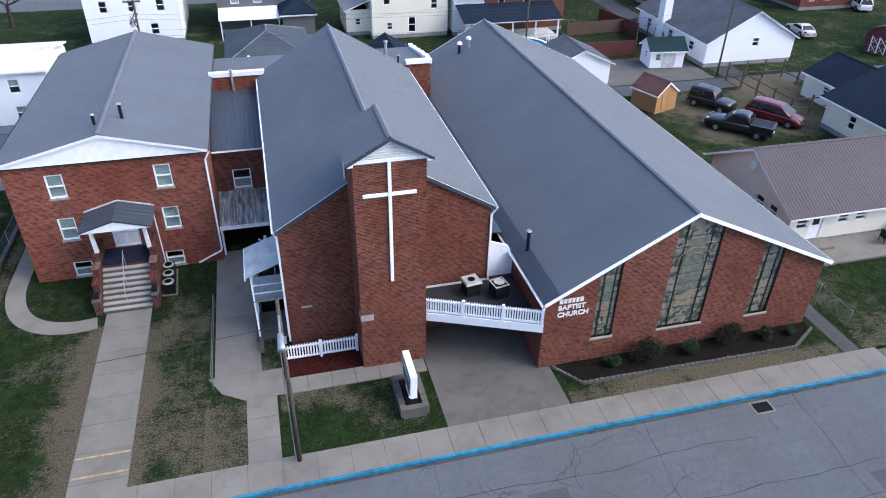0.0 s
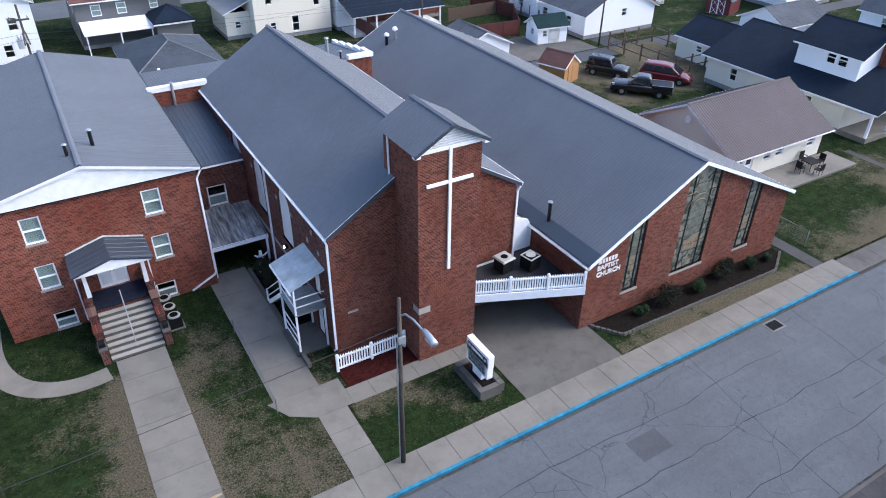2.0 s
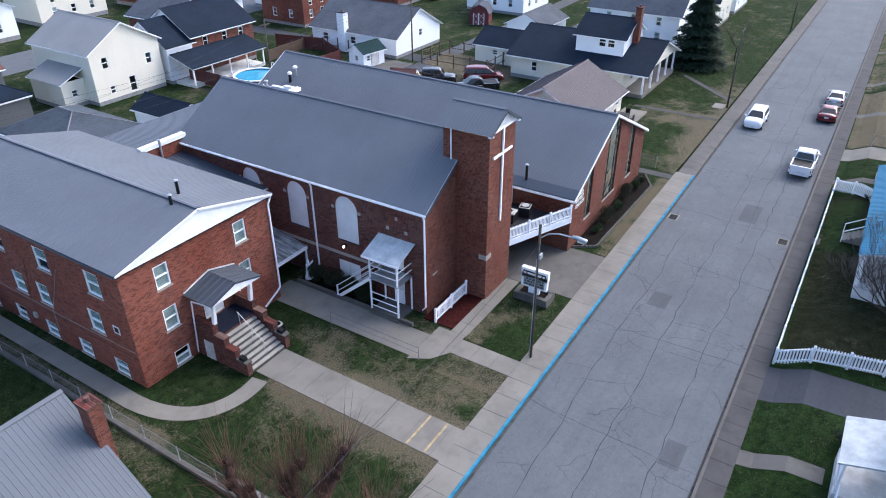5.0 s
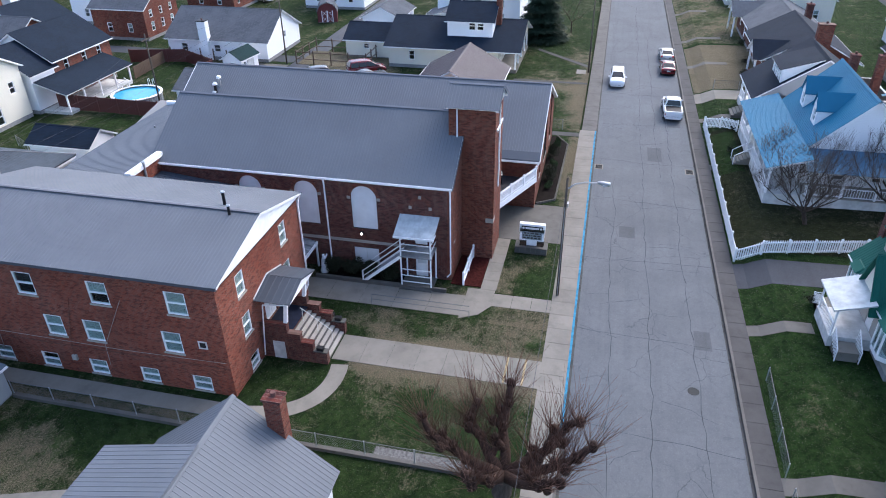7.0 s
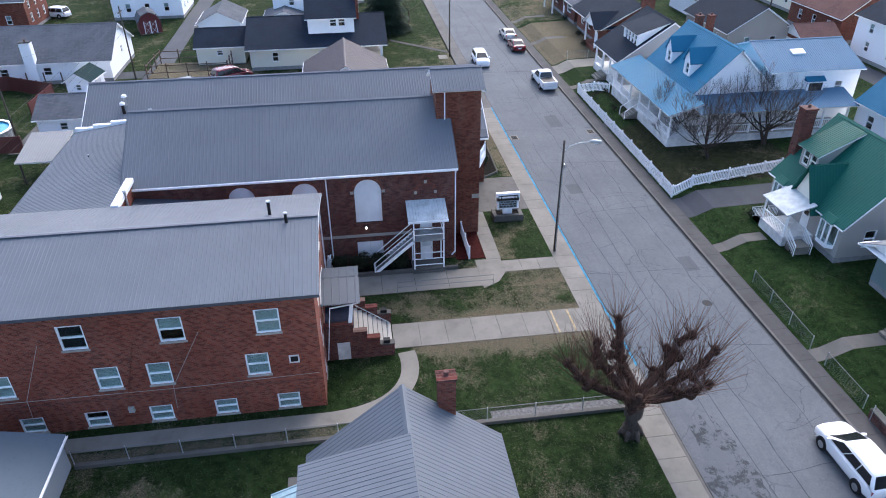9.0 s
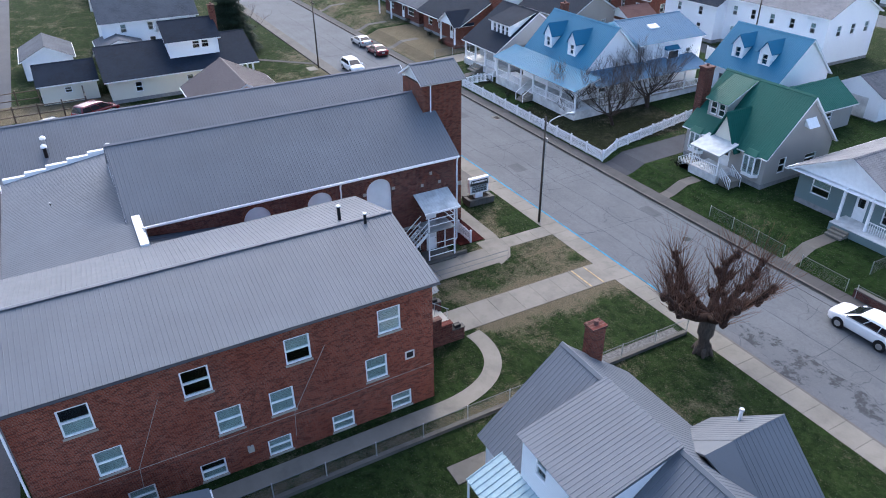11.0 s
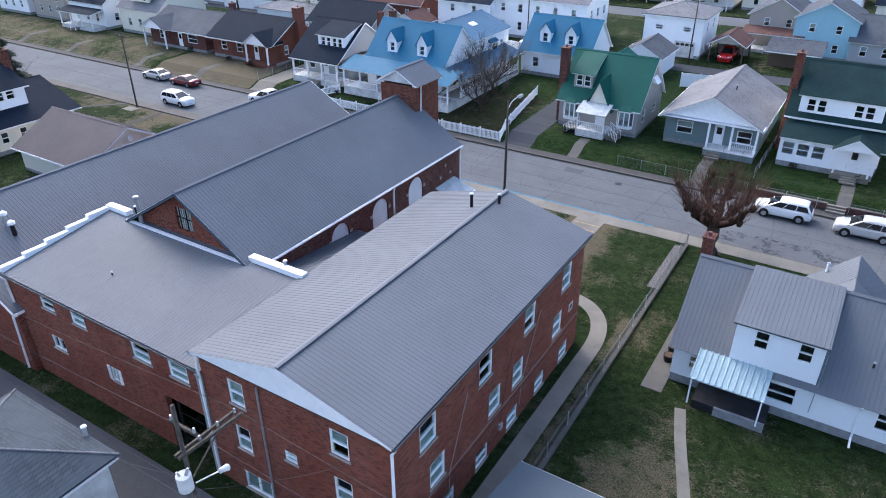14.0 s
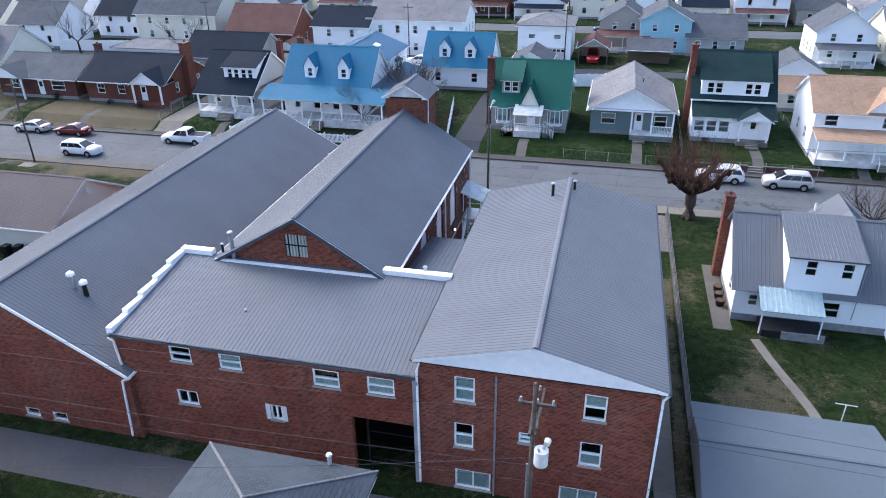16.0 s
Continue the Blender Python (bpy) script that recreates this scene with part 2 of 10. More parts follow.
def m_grass(name, dry=0.5, g1=(0.013, 0.026, 0.008), g2=(0.042, 0.066, 0.02), worn=()):
    """Winter turf: clumps of dark and fresh green, with straw showing through in ragged patches."""
    k = Nodes(name)
    c = k.ramp(k.noise(1.7, 8, 0.8), (0.4, g1), (0.6, g2))
    c = k.mix(k.math("MULTIPLY", k.step(k.noise(2.3, 7, 0.8), 0.52, 0.6), 0.6), c, tuple(v * 0.7 for v in g1))
    c = k.mix(k.math("MULTIPLY", k.step(k.noise(0.6, 5, 0.7), 0.52, 0.66), 0.5), c, tuple(v * 1.35 for v in g2))
    thin = k.math("ADD", k.math("MULTIPLY", k.noise(0.24, 3, 0.55), 0.6), k.math("MULTIPLY", k.noise(1.1, 8, 0.8), 0.7))
    thin = k.math("ADD", thin, k.math("MULTIPLY", k.noise(6.5, 6, 0.85), 0.7))
    # trodden ground: (x0, y0, x1, y1, soft edge on each side, how worn)
    if worn:
        sp = k.n("SeparateXYZ")
        k.link(k.pos(), sp.inputs[0])
        for x0, y0, x1, y1, (sw, ss, se, sn_), amount in worn:
            inside = k.math("MULTIPLY", k.step(sp.outputs[0], x0, x0 + sw), k.step(sp.outputs[0], x1, x1 - se))
            inside = k.math("MULTIPLY", inside, k.math("MULTIPLY", k.step(sp.outputs[1], y0, y0 + ss), k.step(sp.outputs[1], y1, y1 - sn_)))
            thin = k.math("ADD", thin, k.math("MULTIPLY", inside, amount))
    straw = k.ramp(k.noise(13, 5, 0.85), (0.36, (0.05, 0.045, 0.028)), (0.5, (0.13, 0.108, 0.072)), (0.64, (0.26, 0.22, 0.15)))
    lo = 1.14 - dry * 0.26
    c = k.mix(k.math("MULTIPLY", k.step(thin, lo - 0.04, lo + 0.13), 0.85), c, straw)
    c = k.mix(k.math("MULTIPLY", k.step(k.noise(9, 5, 0.85), 0.5, 0.64), 0.55), c, tuple(v * 0.55 for v in g1))
    c = k.mix(k.math("MULTIPLY", k.step(k.noise(15, 4, 0.85), 0.58, 0.68), 0.45), c, (0.2, 0.17, 0.11))
    # seed heads and small litter
    c = k.mix(k.math("MULTIPLY", k.step(k.noise(21, 2, 0.5), 0.69, 0.73), 0.7), c, (0.32, 0.31, 0.25))
    return k.done(c, 0.95, bump=k.noise(18, 5, 0.85), strength=1.0, dist=0.08, spec=0.05)


def m_glass(name, tint=(0.8, 0.86, 0.86)):
    k = Nodes(name)
    k.t.nodes.remove(k.bsdf)
    tr, gl, lw, mx = k.n("BsdfTransparent"), k.n("BsdfGlossy"), k.n("LayerWeight"), k.n("MixShader")
    tr.inputs[0].default_value = (*tint, 1)
    gl.inputs["Roughness"].default_value = 0.03
    lw.inputs["Blend"].default_value = 0.3
    gloss = k.math("ADD", 0.04, k.math("MULTIPLY", k.math("POWER", lw.outputs["Facing"], 3.0), 0.6))
    k.link(gloss, mx.inputs[0])
    k.link(tr.outputs[0], mx.inputs[1])
    k.link(gl.outputs[0], mx.inputs[2])
    k.link(mx.outputs[0], k.t.nodes["Material Output"].inputs[0])
    return k.mat


def m_stained(name):
    """Leaded glass in muted greens, ambers and creams."""
    k = Nodes(name)
    uv = k.wall_uv()
    v = k.n("TexVoronoi")
    k.link(uv, v.inputs["Vector"])
    v.inputs["Scale"].default_value = 4.5
    sp = k.n("SeparateColor")
    k.link(v.outputs["Color"], sp.inputs[0])
    c = k.ramp(sp.outputs[0], (0.15, (0.06, 0.075, 0.06)), (0.4, (0.13, 0.14, 0.11)), (0.65, (0.27, 0.23, 0.16)), (0.9, (0.19, 0.2, 0.17)))
    return k.done(c, 0.18, bump=k.noise(9, 2), strength=0.15, dist=0.01)


def m_paint(name, col, rough=0.25):
    k = Nodes(name)
    c = k.mix(k.math("MULTIPLY", k.step(k.noise(2.5, 4), 0.45, 0.8), 0.15), col, tuple(v * 0.7 for v in col))
    k.bsdf.inputs["Coat Weight"].default_value = 0.5
    return k.done(c, rough)


def m_bark(name, col):
    k = Nodes(name)
    h = k.noise(9, 5, 0.75, stretch=(1, 1, 0.25))
    c = k.ramp(h, (0.3, tuple(v * 0.4 for v in col)), (0.65, col), (0.85, tuple(v * 1.5 for v in col)))
    return k.done(c, 0.95, bump=h, strength=0.9, dist=0.05, spec=0.2)


MAT = {
    "brick_l": m_brick("brick_orange_red", (0.27, 0.058, 0.028), (0.16, 0.034, 0.019), (0.26, 0.16, 0.12)),
    "brick_m": m_brick("brick_dark_red", (0.1394, 0.0328, 0.02296), (0.0615, 0.01804, 0.0164), (0.205, 0.1476, 0.1189)),
    "brick_t": m_brick("brick_facing", (0.19, 0.042, 0.021), (0.105, 0.024, 0.014), (0.24, 0.145, 0.105)),
    "brick_h": m_brick("brick_house", (0.205, 0.05084, 0.0287), (0.1394, 0.03444, 0.02132), (0.205, 0.1394, 0.1066)),
    "roof": m_metal_roof("metal_roof_slate", (0.118, 0.13, 0.146), 0.6, spec=0.22),
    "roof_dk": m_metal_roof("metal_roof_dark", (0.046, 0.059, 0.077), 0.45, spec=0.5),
    "ridge": m_metal_roof("ridge_metal", (0.15, 0.16, 0.18)),
    "roof_lt": m_metal_roof("metal_roof_weathered", (0.2378, 0.2378, 0.2337), wear=0.5),
    "roof_blue": m_metal_roof("metal_roof_blue", (0.02296, 0.1394, 0.2378)),
    "roof_blue_lt": m_metal_roof("metal_roof_pale_blue", (0.075, 0.155, 0.235)),
    "roof_green": m_metal_roof("metal_roof_green", (0.01, 0.088, 0.066)),
    "roof_mauve": m_metal_roof("metal_roof_mauve", (0.085, 0.071, 0.074)),
    "roof_tin": m_tin("tin_weathered_pale"),
    "tin_plain": m_metal_roof("tin_weathered", (0.1, 0.125, 0.145), wear=0.5),
    "sh_mid": m_shingle("shingle_mottled_grey", (0.055, 0.066, 0.078)),
    "awning_old": m_plain("awning_weathered_white", (0.46, 0.49, 0.49), 0.7, var=0.28, scale=1.6),
    "awning_blue": m_plain("awning_pale_blue", (0.3, 0.4, 0.43), 0.75, var=0.12),
    "sh_black": m_shingle("shingle_black", (0.0088, 0.0155, 0.027)),
    "sh_grey": m_shingle("shingle_grey", (0.082, 0.089, 0.1)),
    "sh_lgrey": m_shingle("shingle_light_grey", (0.164, 0.164, 0.1681)),
    "sh_green": m_shingle("shingle_dark_green", (0.01148, 0.02952, 0.03034)),
    "sh_brown": m_shingle("shingle_brown", (0.1066, 0.0574, 0.0492)),
    "sh_tan": m_shingle("shingle_tan", (0.28, 0.19, 0.13)),
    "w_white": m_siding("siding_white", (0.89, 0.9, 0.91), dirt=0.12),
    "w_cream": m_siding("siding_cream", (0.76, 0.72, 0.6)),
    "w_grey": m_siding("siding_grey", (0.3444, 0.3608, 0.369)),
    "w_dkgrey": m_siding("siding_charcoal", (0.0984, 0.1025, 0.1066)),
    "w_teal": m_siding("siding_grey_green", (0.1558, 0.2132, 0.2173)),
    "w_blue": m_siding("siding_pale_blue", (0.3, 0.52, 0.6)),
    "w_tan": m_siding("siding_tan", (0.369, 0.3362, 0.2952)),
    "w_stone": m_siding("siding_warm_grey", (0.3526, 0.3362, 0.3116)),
    "white": m_plain("painted_white", (0.88, 0.88, 0.88), 0.5, var=0.07),
    "dirty_white": m_plain("weathered_white", (0.62, 0.62, 0.6), 0.6, var=0.3, scale=1.2),
    "board": m_plain("boarded_white", (0.7, 0.71, 0.72), 0.55, var=0.12, scale=0.8),
    "found": m_plain("block_foundation", (0.2706, 0.2706, 0.2706), 0.9, var=0.25),
    "concrete": m_concrete("concrete_walk", (0.2, 0.186, 0.158)),
    "concrete_dk": m_concrete("concrete_stained", (0.118, 0.112, 0.1), 0.6),
    "stone": m_concrete("limestone", (0.369, 0.3444, 0.3034), 0.3),
    "asphalt": m_asphalt("asphalt_worn", (0.114, 0.123, 0.132)),
    "asphalt_al": m_asphalt("asphalt_back_alley", (0.078, 0.083, 0.092), False),
    "asphalt_flaked": m_flaked("asphalt_flaked", (0.114, 0.123, 0.132), (0.03, 0.032, 0.036)),
    "asphalt_patch": m_asphalt("asphalt_repair", (0.085, 0.09, 0.096), False),
    "asphalt_dk": m_asphalt("asphalt_alley", (0.05, 0.055, 0.064), False),
    "gutter_dirt": m_flaked("gutter_dirt", (0.075, 0.074, 0.07), (0.035, 0.033, 0.03)),
    "pave_dk": m_concrete("pavement_dark", (0.07, 0.068, 0.066), 0.5),
    "blue_kerb": m_plain("kerb_paint_blue", (0.035, 0.19, 0.3), 0.75, var=0.45, scale=2.0),
    "yellow": m_plain("edge_paint_yellow", (0.36, 0.28, 0.15), 0.7, var=0.4, scale=4),
    "grass": m_grass("grass_patchy", 0.22, (0.008, 0.0165, 0.005), (0.026, 0.045, 0.0135), worn=(
        (-8.2, 21.7, -4.3, 33.6, (0.1, 0.1, 0.8, 1.0), 0.13), (-8.2, 21.7, -7.0, 32.0, (0.05, 0.1, 0.9, 1.0), 0.16), (-4.9, 21.7, -2.9, 26.0, (0.1, 0.1, 0.1, 0.8), 0.14),
        (-12.6, 21.7, -10.2, 33.6, (2.3, 0.1, 0.1, 0.6), 0.27), (-1.5, 24.0, 2.6, 25.7, (0.3, 0.6, 0.8, 0.05), 0.14), (12.3, 21.7, 28.0, 23.0, (0.2, 0.1, 0.3, 0.5), 0.2),
        (29.2, 21.7, 60.0, 25.0, (0.6, 0.1, 2.0, 3.0), 0.22), (40.5, 21.7, 47.5, 31.0, (3.0, 0.1, 1.5, 2.0), 0.16), (34.5, 46.0, 54.0, 58.9, (3.0, 3.0, 2.0, 2.0), 0.2),
        (-17.2, 34.0, -16.2, 57.0, (0.3, 1.0, 0.3, 1.0), 0.16), (-26.0, 44.0, -18.0, 50.5, (2.5, 2.5, 2.5, 2.0), 0.18))),
    "grass_tan": m_grass("grass_worn_tan", 0.72, (0.012, 0.022, 0.007), (0.038, 0.06, 0.018)),
    "grass_green": m_grass("grass_green", -0.05, (0.007, 0.017, 0.0045), (0.024, 0.048, 0.0125)),
    "grass_dry": m_grass("grass_dry", 0.95, (0.05, 0.048, 0.026), (0.1, 0.092, 0.055)),
    "leaf_mat": m_grass("leaf_strewn_soil", 0.12, (0.01, 0.013, 0.006), (0.026, 0.03, 0.013)),
    "soil": m_plain("bare_soil", (0.0984, 0.0697, 0.0492), 0.95, var=0.4, scale=2, bump=0.6),
    "mulch_red": m_plain("mulch_red", (0.041, 0.00984, 0.0082), 0.95, var=0.5, scale=6, bump=0.8),
    "mulch": m_plain("mulch_dark", (0.01312, 0.01066, 0.00902), 0.95, var=0.5, scale=6, bump=0.8),
    "gravel": m_plain("gravel_pale", (0.15, 0.145, 0.14), 0.95, var=0.6, scale=7, bump=0.9),
    "deck": m_plain("roof_membrane_dark", (0.0287, 0.02952, 0.0328), 0.75, var=0.4, scale=1.0),
    "carpet": m_plain("porch_carpet_navy", (0.02, 0.024, 0.04), 0.95, var=0.2),
    "glass": m_glass("window_glass"),
    "stained": m_stained("leaded_glass"),
    "amber": m_plain("glass_green_grey", (0.15, 0.16, 0.12), 0.2, var=0.35, scale=4),
    "amber_pale": m_plain("glass_amber", (0.25, 0.2, 0.13), 0.2, var=0.4, scale=5),
    "lead": m_plain("lead_came", (0.03, 0.032, 0.032), 0.7, 0.0),
    "blind": m_plain("window_blind", (0.55, 0.58, 0.55), 0.8, var=0.15, scale=1.5),
    "curtain": m_plain("window_curtain", (0.3, 0.33, 0.34), 0.9, var=0.2, scale=3),
    # near-black paints unlit rooms and hollows as colour; fan grilles use it too
    "dark": m_plain("unlit_black_and_grille", (0.006, 0.006, 0.007), 0.95, var=0.3),
    "black": m_plain("black_plastic", (0.0123, 0.0123, 0.01394), 0.5, var=0.2),
    "grey_metal": m_plain("galvanised", (0.4, 0.42, 0.43), 0.45, 0.6, var=0.2),
    "ac": m_plain("unit_grey", (0.42, 0.41, 0.37), 0.5, 0.2, var=0.15),
    "pole": m_bark("pole_wood", (0.1148, 0.0984, 0.082)),
    "bark": m_bark("bark", (0.0697, 0.0533, 0.04264)),
    "bark_grey": m_bark("bark_grey_brown", (0.105, 0.085, 0.068)),
    "bark_red": m_bark("bark_reddish", (0.062, 0.036, 0.026)),
    "twig": m_bark("twig", (0.15, 0.08, 0.054)),
    "twig_g": m_bark("twig_grey", (0.15, 0.125, 0.108)),
    "red_fence": m_siding("fence_red_wood", (0.0902, 0.0246, 0.0205), 0.3),
    "brown_fence": m_siding("fence_brown_wood", (0.0984, 0.0656, 0.0451), 0.3),
    "barn_red": m_siding("barn_red_paint", (0.12, 0.02, 0.022), 0.2),
    "barn_wood": m_siding("shed_wood", (0.4, 0.22, 0.09), 0.2),
    "tyre": m_plain("tyre_rubber", (0.02, 0.02, 0.02), 0.85, var=0.2),
    "rim": m_plain("wheel_rim", (0.45, 0.45, 0.46), 0.3, 0.8, var=0.1),
    "car_glass": m_plain("car_window", (0.012, 0.014, 0.016), 0.05, var=0.1, bump=0.0),
    "c_white": m_paint("car_white", (0.8, 0.8, 0.8)),
    "c_silver": m_paint("car_silver", (0.48, 0.47, 0.45)),
    "c_red": m_paint("car_red", (0.13, 0.008, 0.012)),
    "c_black": m_paint("car_black", (0.012, 0.012, 0.014)),
    "c_bright": m_paint("truck_red", (0.55, 0.02, 0.02)),
    "c_blue": m_paint("car_blue", (0.03, 0.06, 0.16)),
    "lamp_red": m_plain("tail_lamp", (0.35, 0.01, 0.01), 0.2, var=0.1),
    "lamp_clear": m_plain("head_lamp", (0.6, 0.62, 0.63), 0.1, var=0.1),
    "shrub": m_plain("shrub_leaf", (0.03, 0.055, 0.02), 0.8, var=0.5, scale=5),
    "shrub_dk": m_plain("shrub_dark_leaf", (0.025, 0.03, 0.016), 0.8, var=0.5, scale=5),
    "fir": m_plain("fir_needles", (0.016, 0.032, 0.018), 0.85, var=0.5, scale=5),
    "pool": m_plain("pool_water", (0.05, 0.3, 0.45), 0.05, var=0.15, bump=0.2),
    "wire": m_plain("cable_black", (0.05, 0.05, 0.055), 0.6, var=0.1),
    "mesh_wire": m_plain("fence_wire", (0.16, 0.165, 0.17), 0.6, 0.3, var=0.1),
    "chute": m_plain("sheet_metal_duct", (0.3, 0.32, 0.33), 0.6, var=0.25, scale=1.5),
    "letter": m_plain("sign_letters", (0.78, 0.77, 0.74), 0.5, var=0.1),
    "sign_dark": m_plain("sign_dark_panel", (0.03, 0.03, 0.03), 0.4, var=0.1),
}
lamp_mat = Nodes("lit_bulb")
lamp_mat.bsdf.inputs["Emission Color"].default_value = (1, 0.95, 0.8, 1)
lamp_mat.bsdf.inputs["Emission Strength"].default_value = 6.0
MAT["bulb"] = lamp_mat.mat


# ---- mesh tools ----
class Geo:
    """Collects vertices and faces of one mesh."""

    def __init__(self):
        self.v, self.f = [], []

    def add(self, pts, faces):
        n = len(self.v)
        self.v += [tuple(p) for p in pts]
        self.f += [tuple(i + n for i in f) for f in faces]
        return self

    def hexa(self, p):
        return self.add(p, [(0, 3, 2, 1), (4, 5, 6, 7), (0, 1, 5, 4), (1, 2, 6, 5), (2, 3, 7, 6), (3, 0, 4, 7)])

    def box(self, x0, y0, z0, x1, y1, z1):
        x0, x1 = min(x0, x1), max(x0, x1)
        y0, y1 = min(y0, y1), max(y0, y1)
        z0, z1 = min(z0, z1), max(z0, z1)
        return self.hexa([(x0, y0, z0), (x1, y0, z0), (x1, y1, z0), (x0, y1, z0), (x0, y0, z1), (x1, y0, z1), (x1, y1, z1), (x0, y1, z1)])

    def prism(self, pts, vec):
        """A polygon pushed along vec."""
        n, vec = len(pts), Vector(vec)
        top = [Vector(p) + vec for p in pts]
        faces = [tuple(range(n - 1, -1, -1)), tuple(range(n, 2 * n))]
        faces += [(i, (i + 1) % n, n + (i + 1) % n, n + i) for i in range(n)]
        return self.add(list(pts) + top, faces)

    def tube(self, pts, r, n=8, r2=None, cap=True):
        """A round bar along points, from radius r to r2."""
        pts = [Vector(p) for p in pts]
        r2 = r if r2 is None else r2
        base = len(self.v)
        m = len(pts)
        for i, p in enumerate(pts):
            d = (pts[min(i + 1, m - 1)] - pts[max(i - 1, 0)]).normalized()
            a = d.cross(Vector((0, 0, 1)))
            a = a.normalized() if a.length > 1e-3 else Vector((1, 0, 0))
            b = d.cross(a)
            rr = r + (r2 - r) * i / max(1, m - 1)
            for k in range(n):
                w = 2 * math.pi * k / n
                self.v.append(tuple(p + a * (rr * math.cos(w)) + b * (rr * math.sin(w))))
        for i in range(m - 1):
            for k in range(n):
                k2 = (k + 1) % n
                self.f.append((base + i * n + k, base + i * n + k2, base + (i + 1) * n + k2, base + (i + 1) * n + k))
        if cap:
            self.f.append(tuple(base + k for k in range(n - 1, -1, -1)))
            self.f.append(tuple(base + (m - 1) * n + k for k in range(n)))
        return self

    def bar(self, a, b, w, h):
        """A square bar from a to b, w wide and h high."""
        a, b = Vector(a), Vector(b)
        d = (b - a).normalized()
        s = d.cross(Vector((0, 0, 1)))
        s = s.normalized() if s.length > 1e-3 else Vector((1, 0, 0))
        u = s.cross(d)
        s, u = s * (w / 2), u * (h / 2)
        return self.hexa([a - s - u, a + s - u, b + s - u, b - s - u, a - s + u, a + s + u, b + s + u, b - s + u])

    def mesh(self, name, smooth=False):
        me = bpy.data.meshes.new(name)
        me.from_pydata(self.v, [], self.f)
        bm = bmesh.new()
        bm.from_mesh(me)
        bmesh.ops.recalc_face_normals(bm, faces=bm.faces)
        bm.to_mesh(me)
        bm.free()
        if smooth:
            me.polygons.foreach_set("use_smooth", [True] * len(me.polygons))
        me.update()
        return me


# the lots south of the street climb a bank and go on rising gently: (y, height)
RISE = ((9.3, 0.0), (8.6, 0.12), (7.2, 0.75), (0.0, 0.95), (-12.0, 1.2), (-24.0, 1.55), (-56.0, 1.8), (-400.0, 1.8))


def rise(y):
    """Height of the ground at y."""
    for (a, za), (b, zb) in zip(RISE, RISE[1:]):
        if b <= y <= a:
            return za + (zb - za) * (a - y) / (a - b)
    return 0.0


def thing(name, label, category, at=(0, 0, 0), rz=0.0, group="", kind=""):
    """An Empty at the thing's base; it stands on the ground's rise."""
    ob = new(name)
    ob.empty_display_size = 0.3
    ob.matrix_basis = pose(at[0], at[1], at[2] + rise(at[1]), 0, 0, rz)
    return tagged(ob, label, category, group, kind)


def part(name, geo, material, parent, label="", smooth=False, kind=""):
    """One mesh object under a thing or a part, in the thing's own coordinates."""
    me = geo.mesh(name, smooth) if isinstance(geo, Geo) else geo
    if not me.materials:
        me.materials.append(MAT[material])
    ob = new(name, me)
    ob.parent = parent
    return tagged(ob, label, kind=kind)


def solo(name, geo, material, label, category, group="", kind="", smooth=False):
    """A thing or a piece of the setting that is one mesh in world coordinates, its origin moved to its base."""
    xs = np.array(geo.v)
    o = Vector(((xs[:, 0].min() + xs[:, 0].max()) / 2, (xs[:, 1].min() + xs[:, 1].max()) / 2, xs[:, 2].min()))
    geo.v = [tuple(Vector(p) - o) for p in geo.v]
    me = geo.mesh(name, smooth)
    me.materials.append(MAT[material])
    ob = new(name, me)
    ob.location = o
    return tagged(ob, label, category, group, kind)


def wall_geo(axis, face, inward, u0, u1, z0, z1, ops=(), th=0.3):
    """A wall along x or y whose outer face lies at `face`; inward is +1 or -1. ops: openings (u0, u1, z0, z1). One joined skin."""
    us = sorted({round(min(max(v, u0), u1), 4) for v in (u0, u1, *[k for o in ops for k in o[:2]])})
    zs = sorted({round(min(max(v, z0), z1), 4) for v in (z0, z1, *[k for o in ops for k in o[2:]])})
    nu, nz = len(us) - 1, len(zs) - 1

    def solid(i, j):
        if not (0 <= i < nu and 0 <= j < nz):
            return False
        u, z = (us[i] + us[i + 1]) / 2, (zs[j] + zs[j + 1]) / 2
        return not any(o[0] < u < o[1] and o[2] < z < o[3] for o in ops)

    g, ids = Geo(), {}

    def vid(i, j, k):
        if (i, j, k) not in ids:
            ids[i, j, k] = len(g.v)
            y = face + inward * th * k
            g.v.append((us[i], y, zs[j]) if axis == "x" else (y, us[i], zs[j]))
        return ids[i, j, k]

    for i in range(nu):
        for j in range(nz):
            if not solid(i, j):
                continue
            for k in (0, 1):
                g.f.append(tuple(vid(*c, k) for c in ((i, j), (i + 1, j), (i + 1, j + 1), (i, j + 1))))
            for di, dj, c0, c1 in ((-1, 0, (i, j), (i, j + 1)), (1, 0, (i + 1, j), (i + 1, j + 1)), (0, -1, (i, j), (i + 1, j)), (0, 1, (i, j + 1), (i + 1, j + 1))):
                if not solid(i + di, j + dj):
                    g.f.append((vid(*c0, 0), vid(*c1, 0), vid(*c1, 1), vid(*c0, 1)))
    return g


WIN = {}
TURNS = {"S": 180.0, "W": 90.0, "N": 0.0, "E": -90.0}


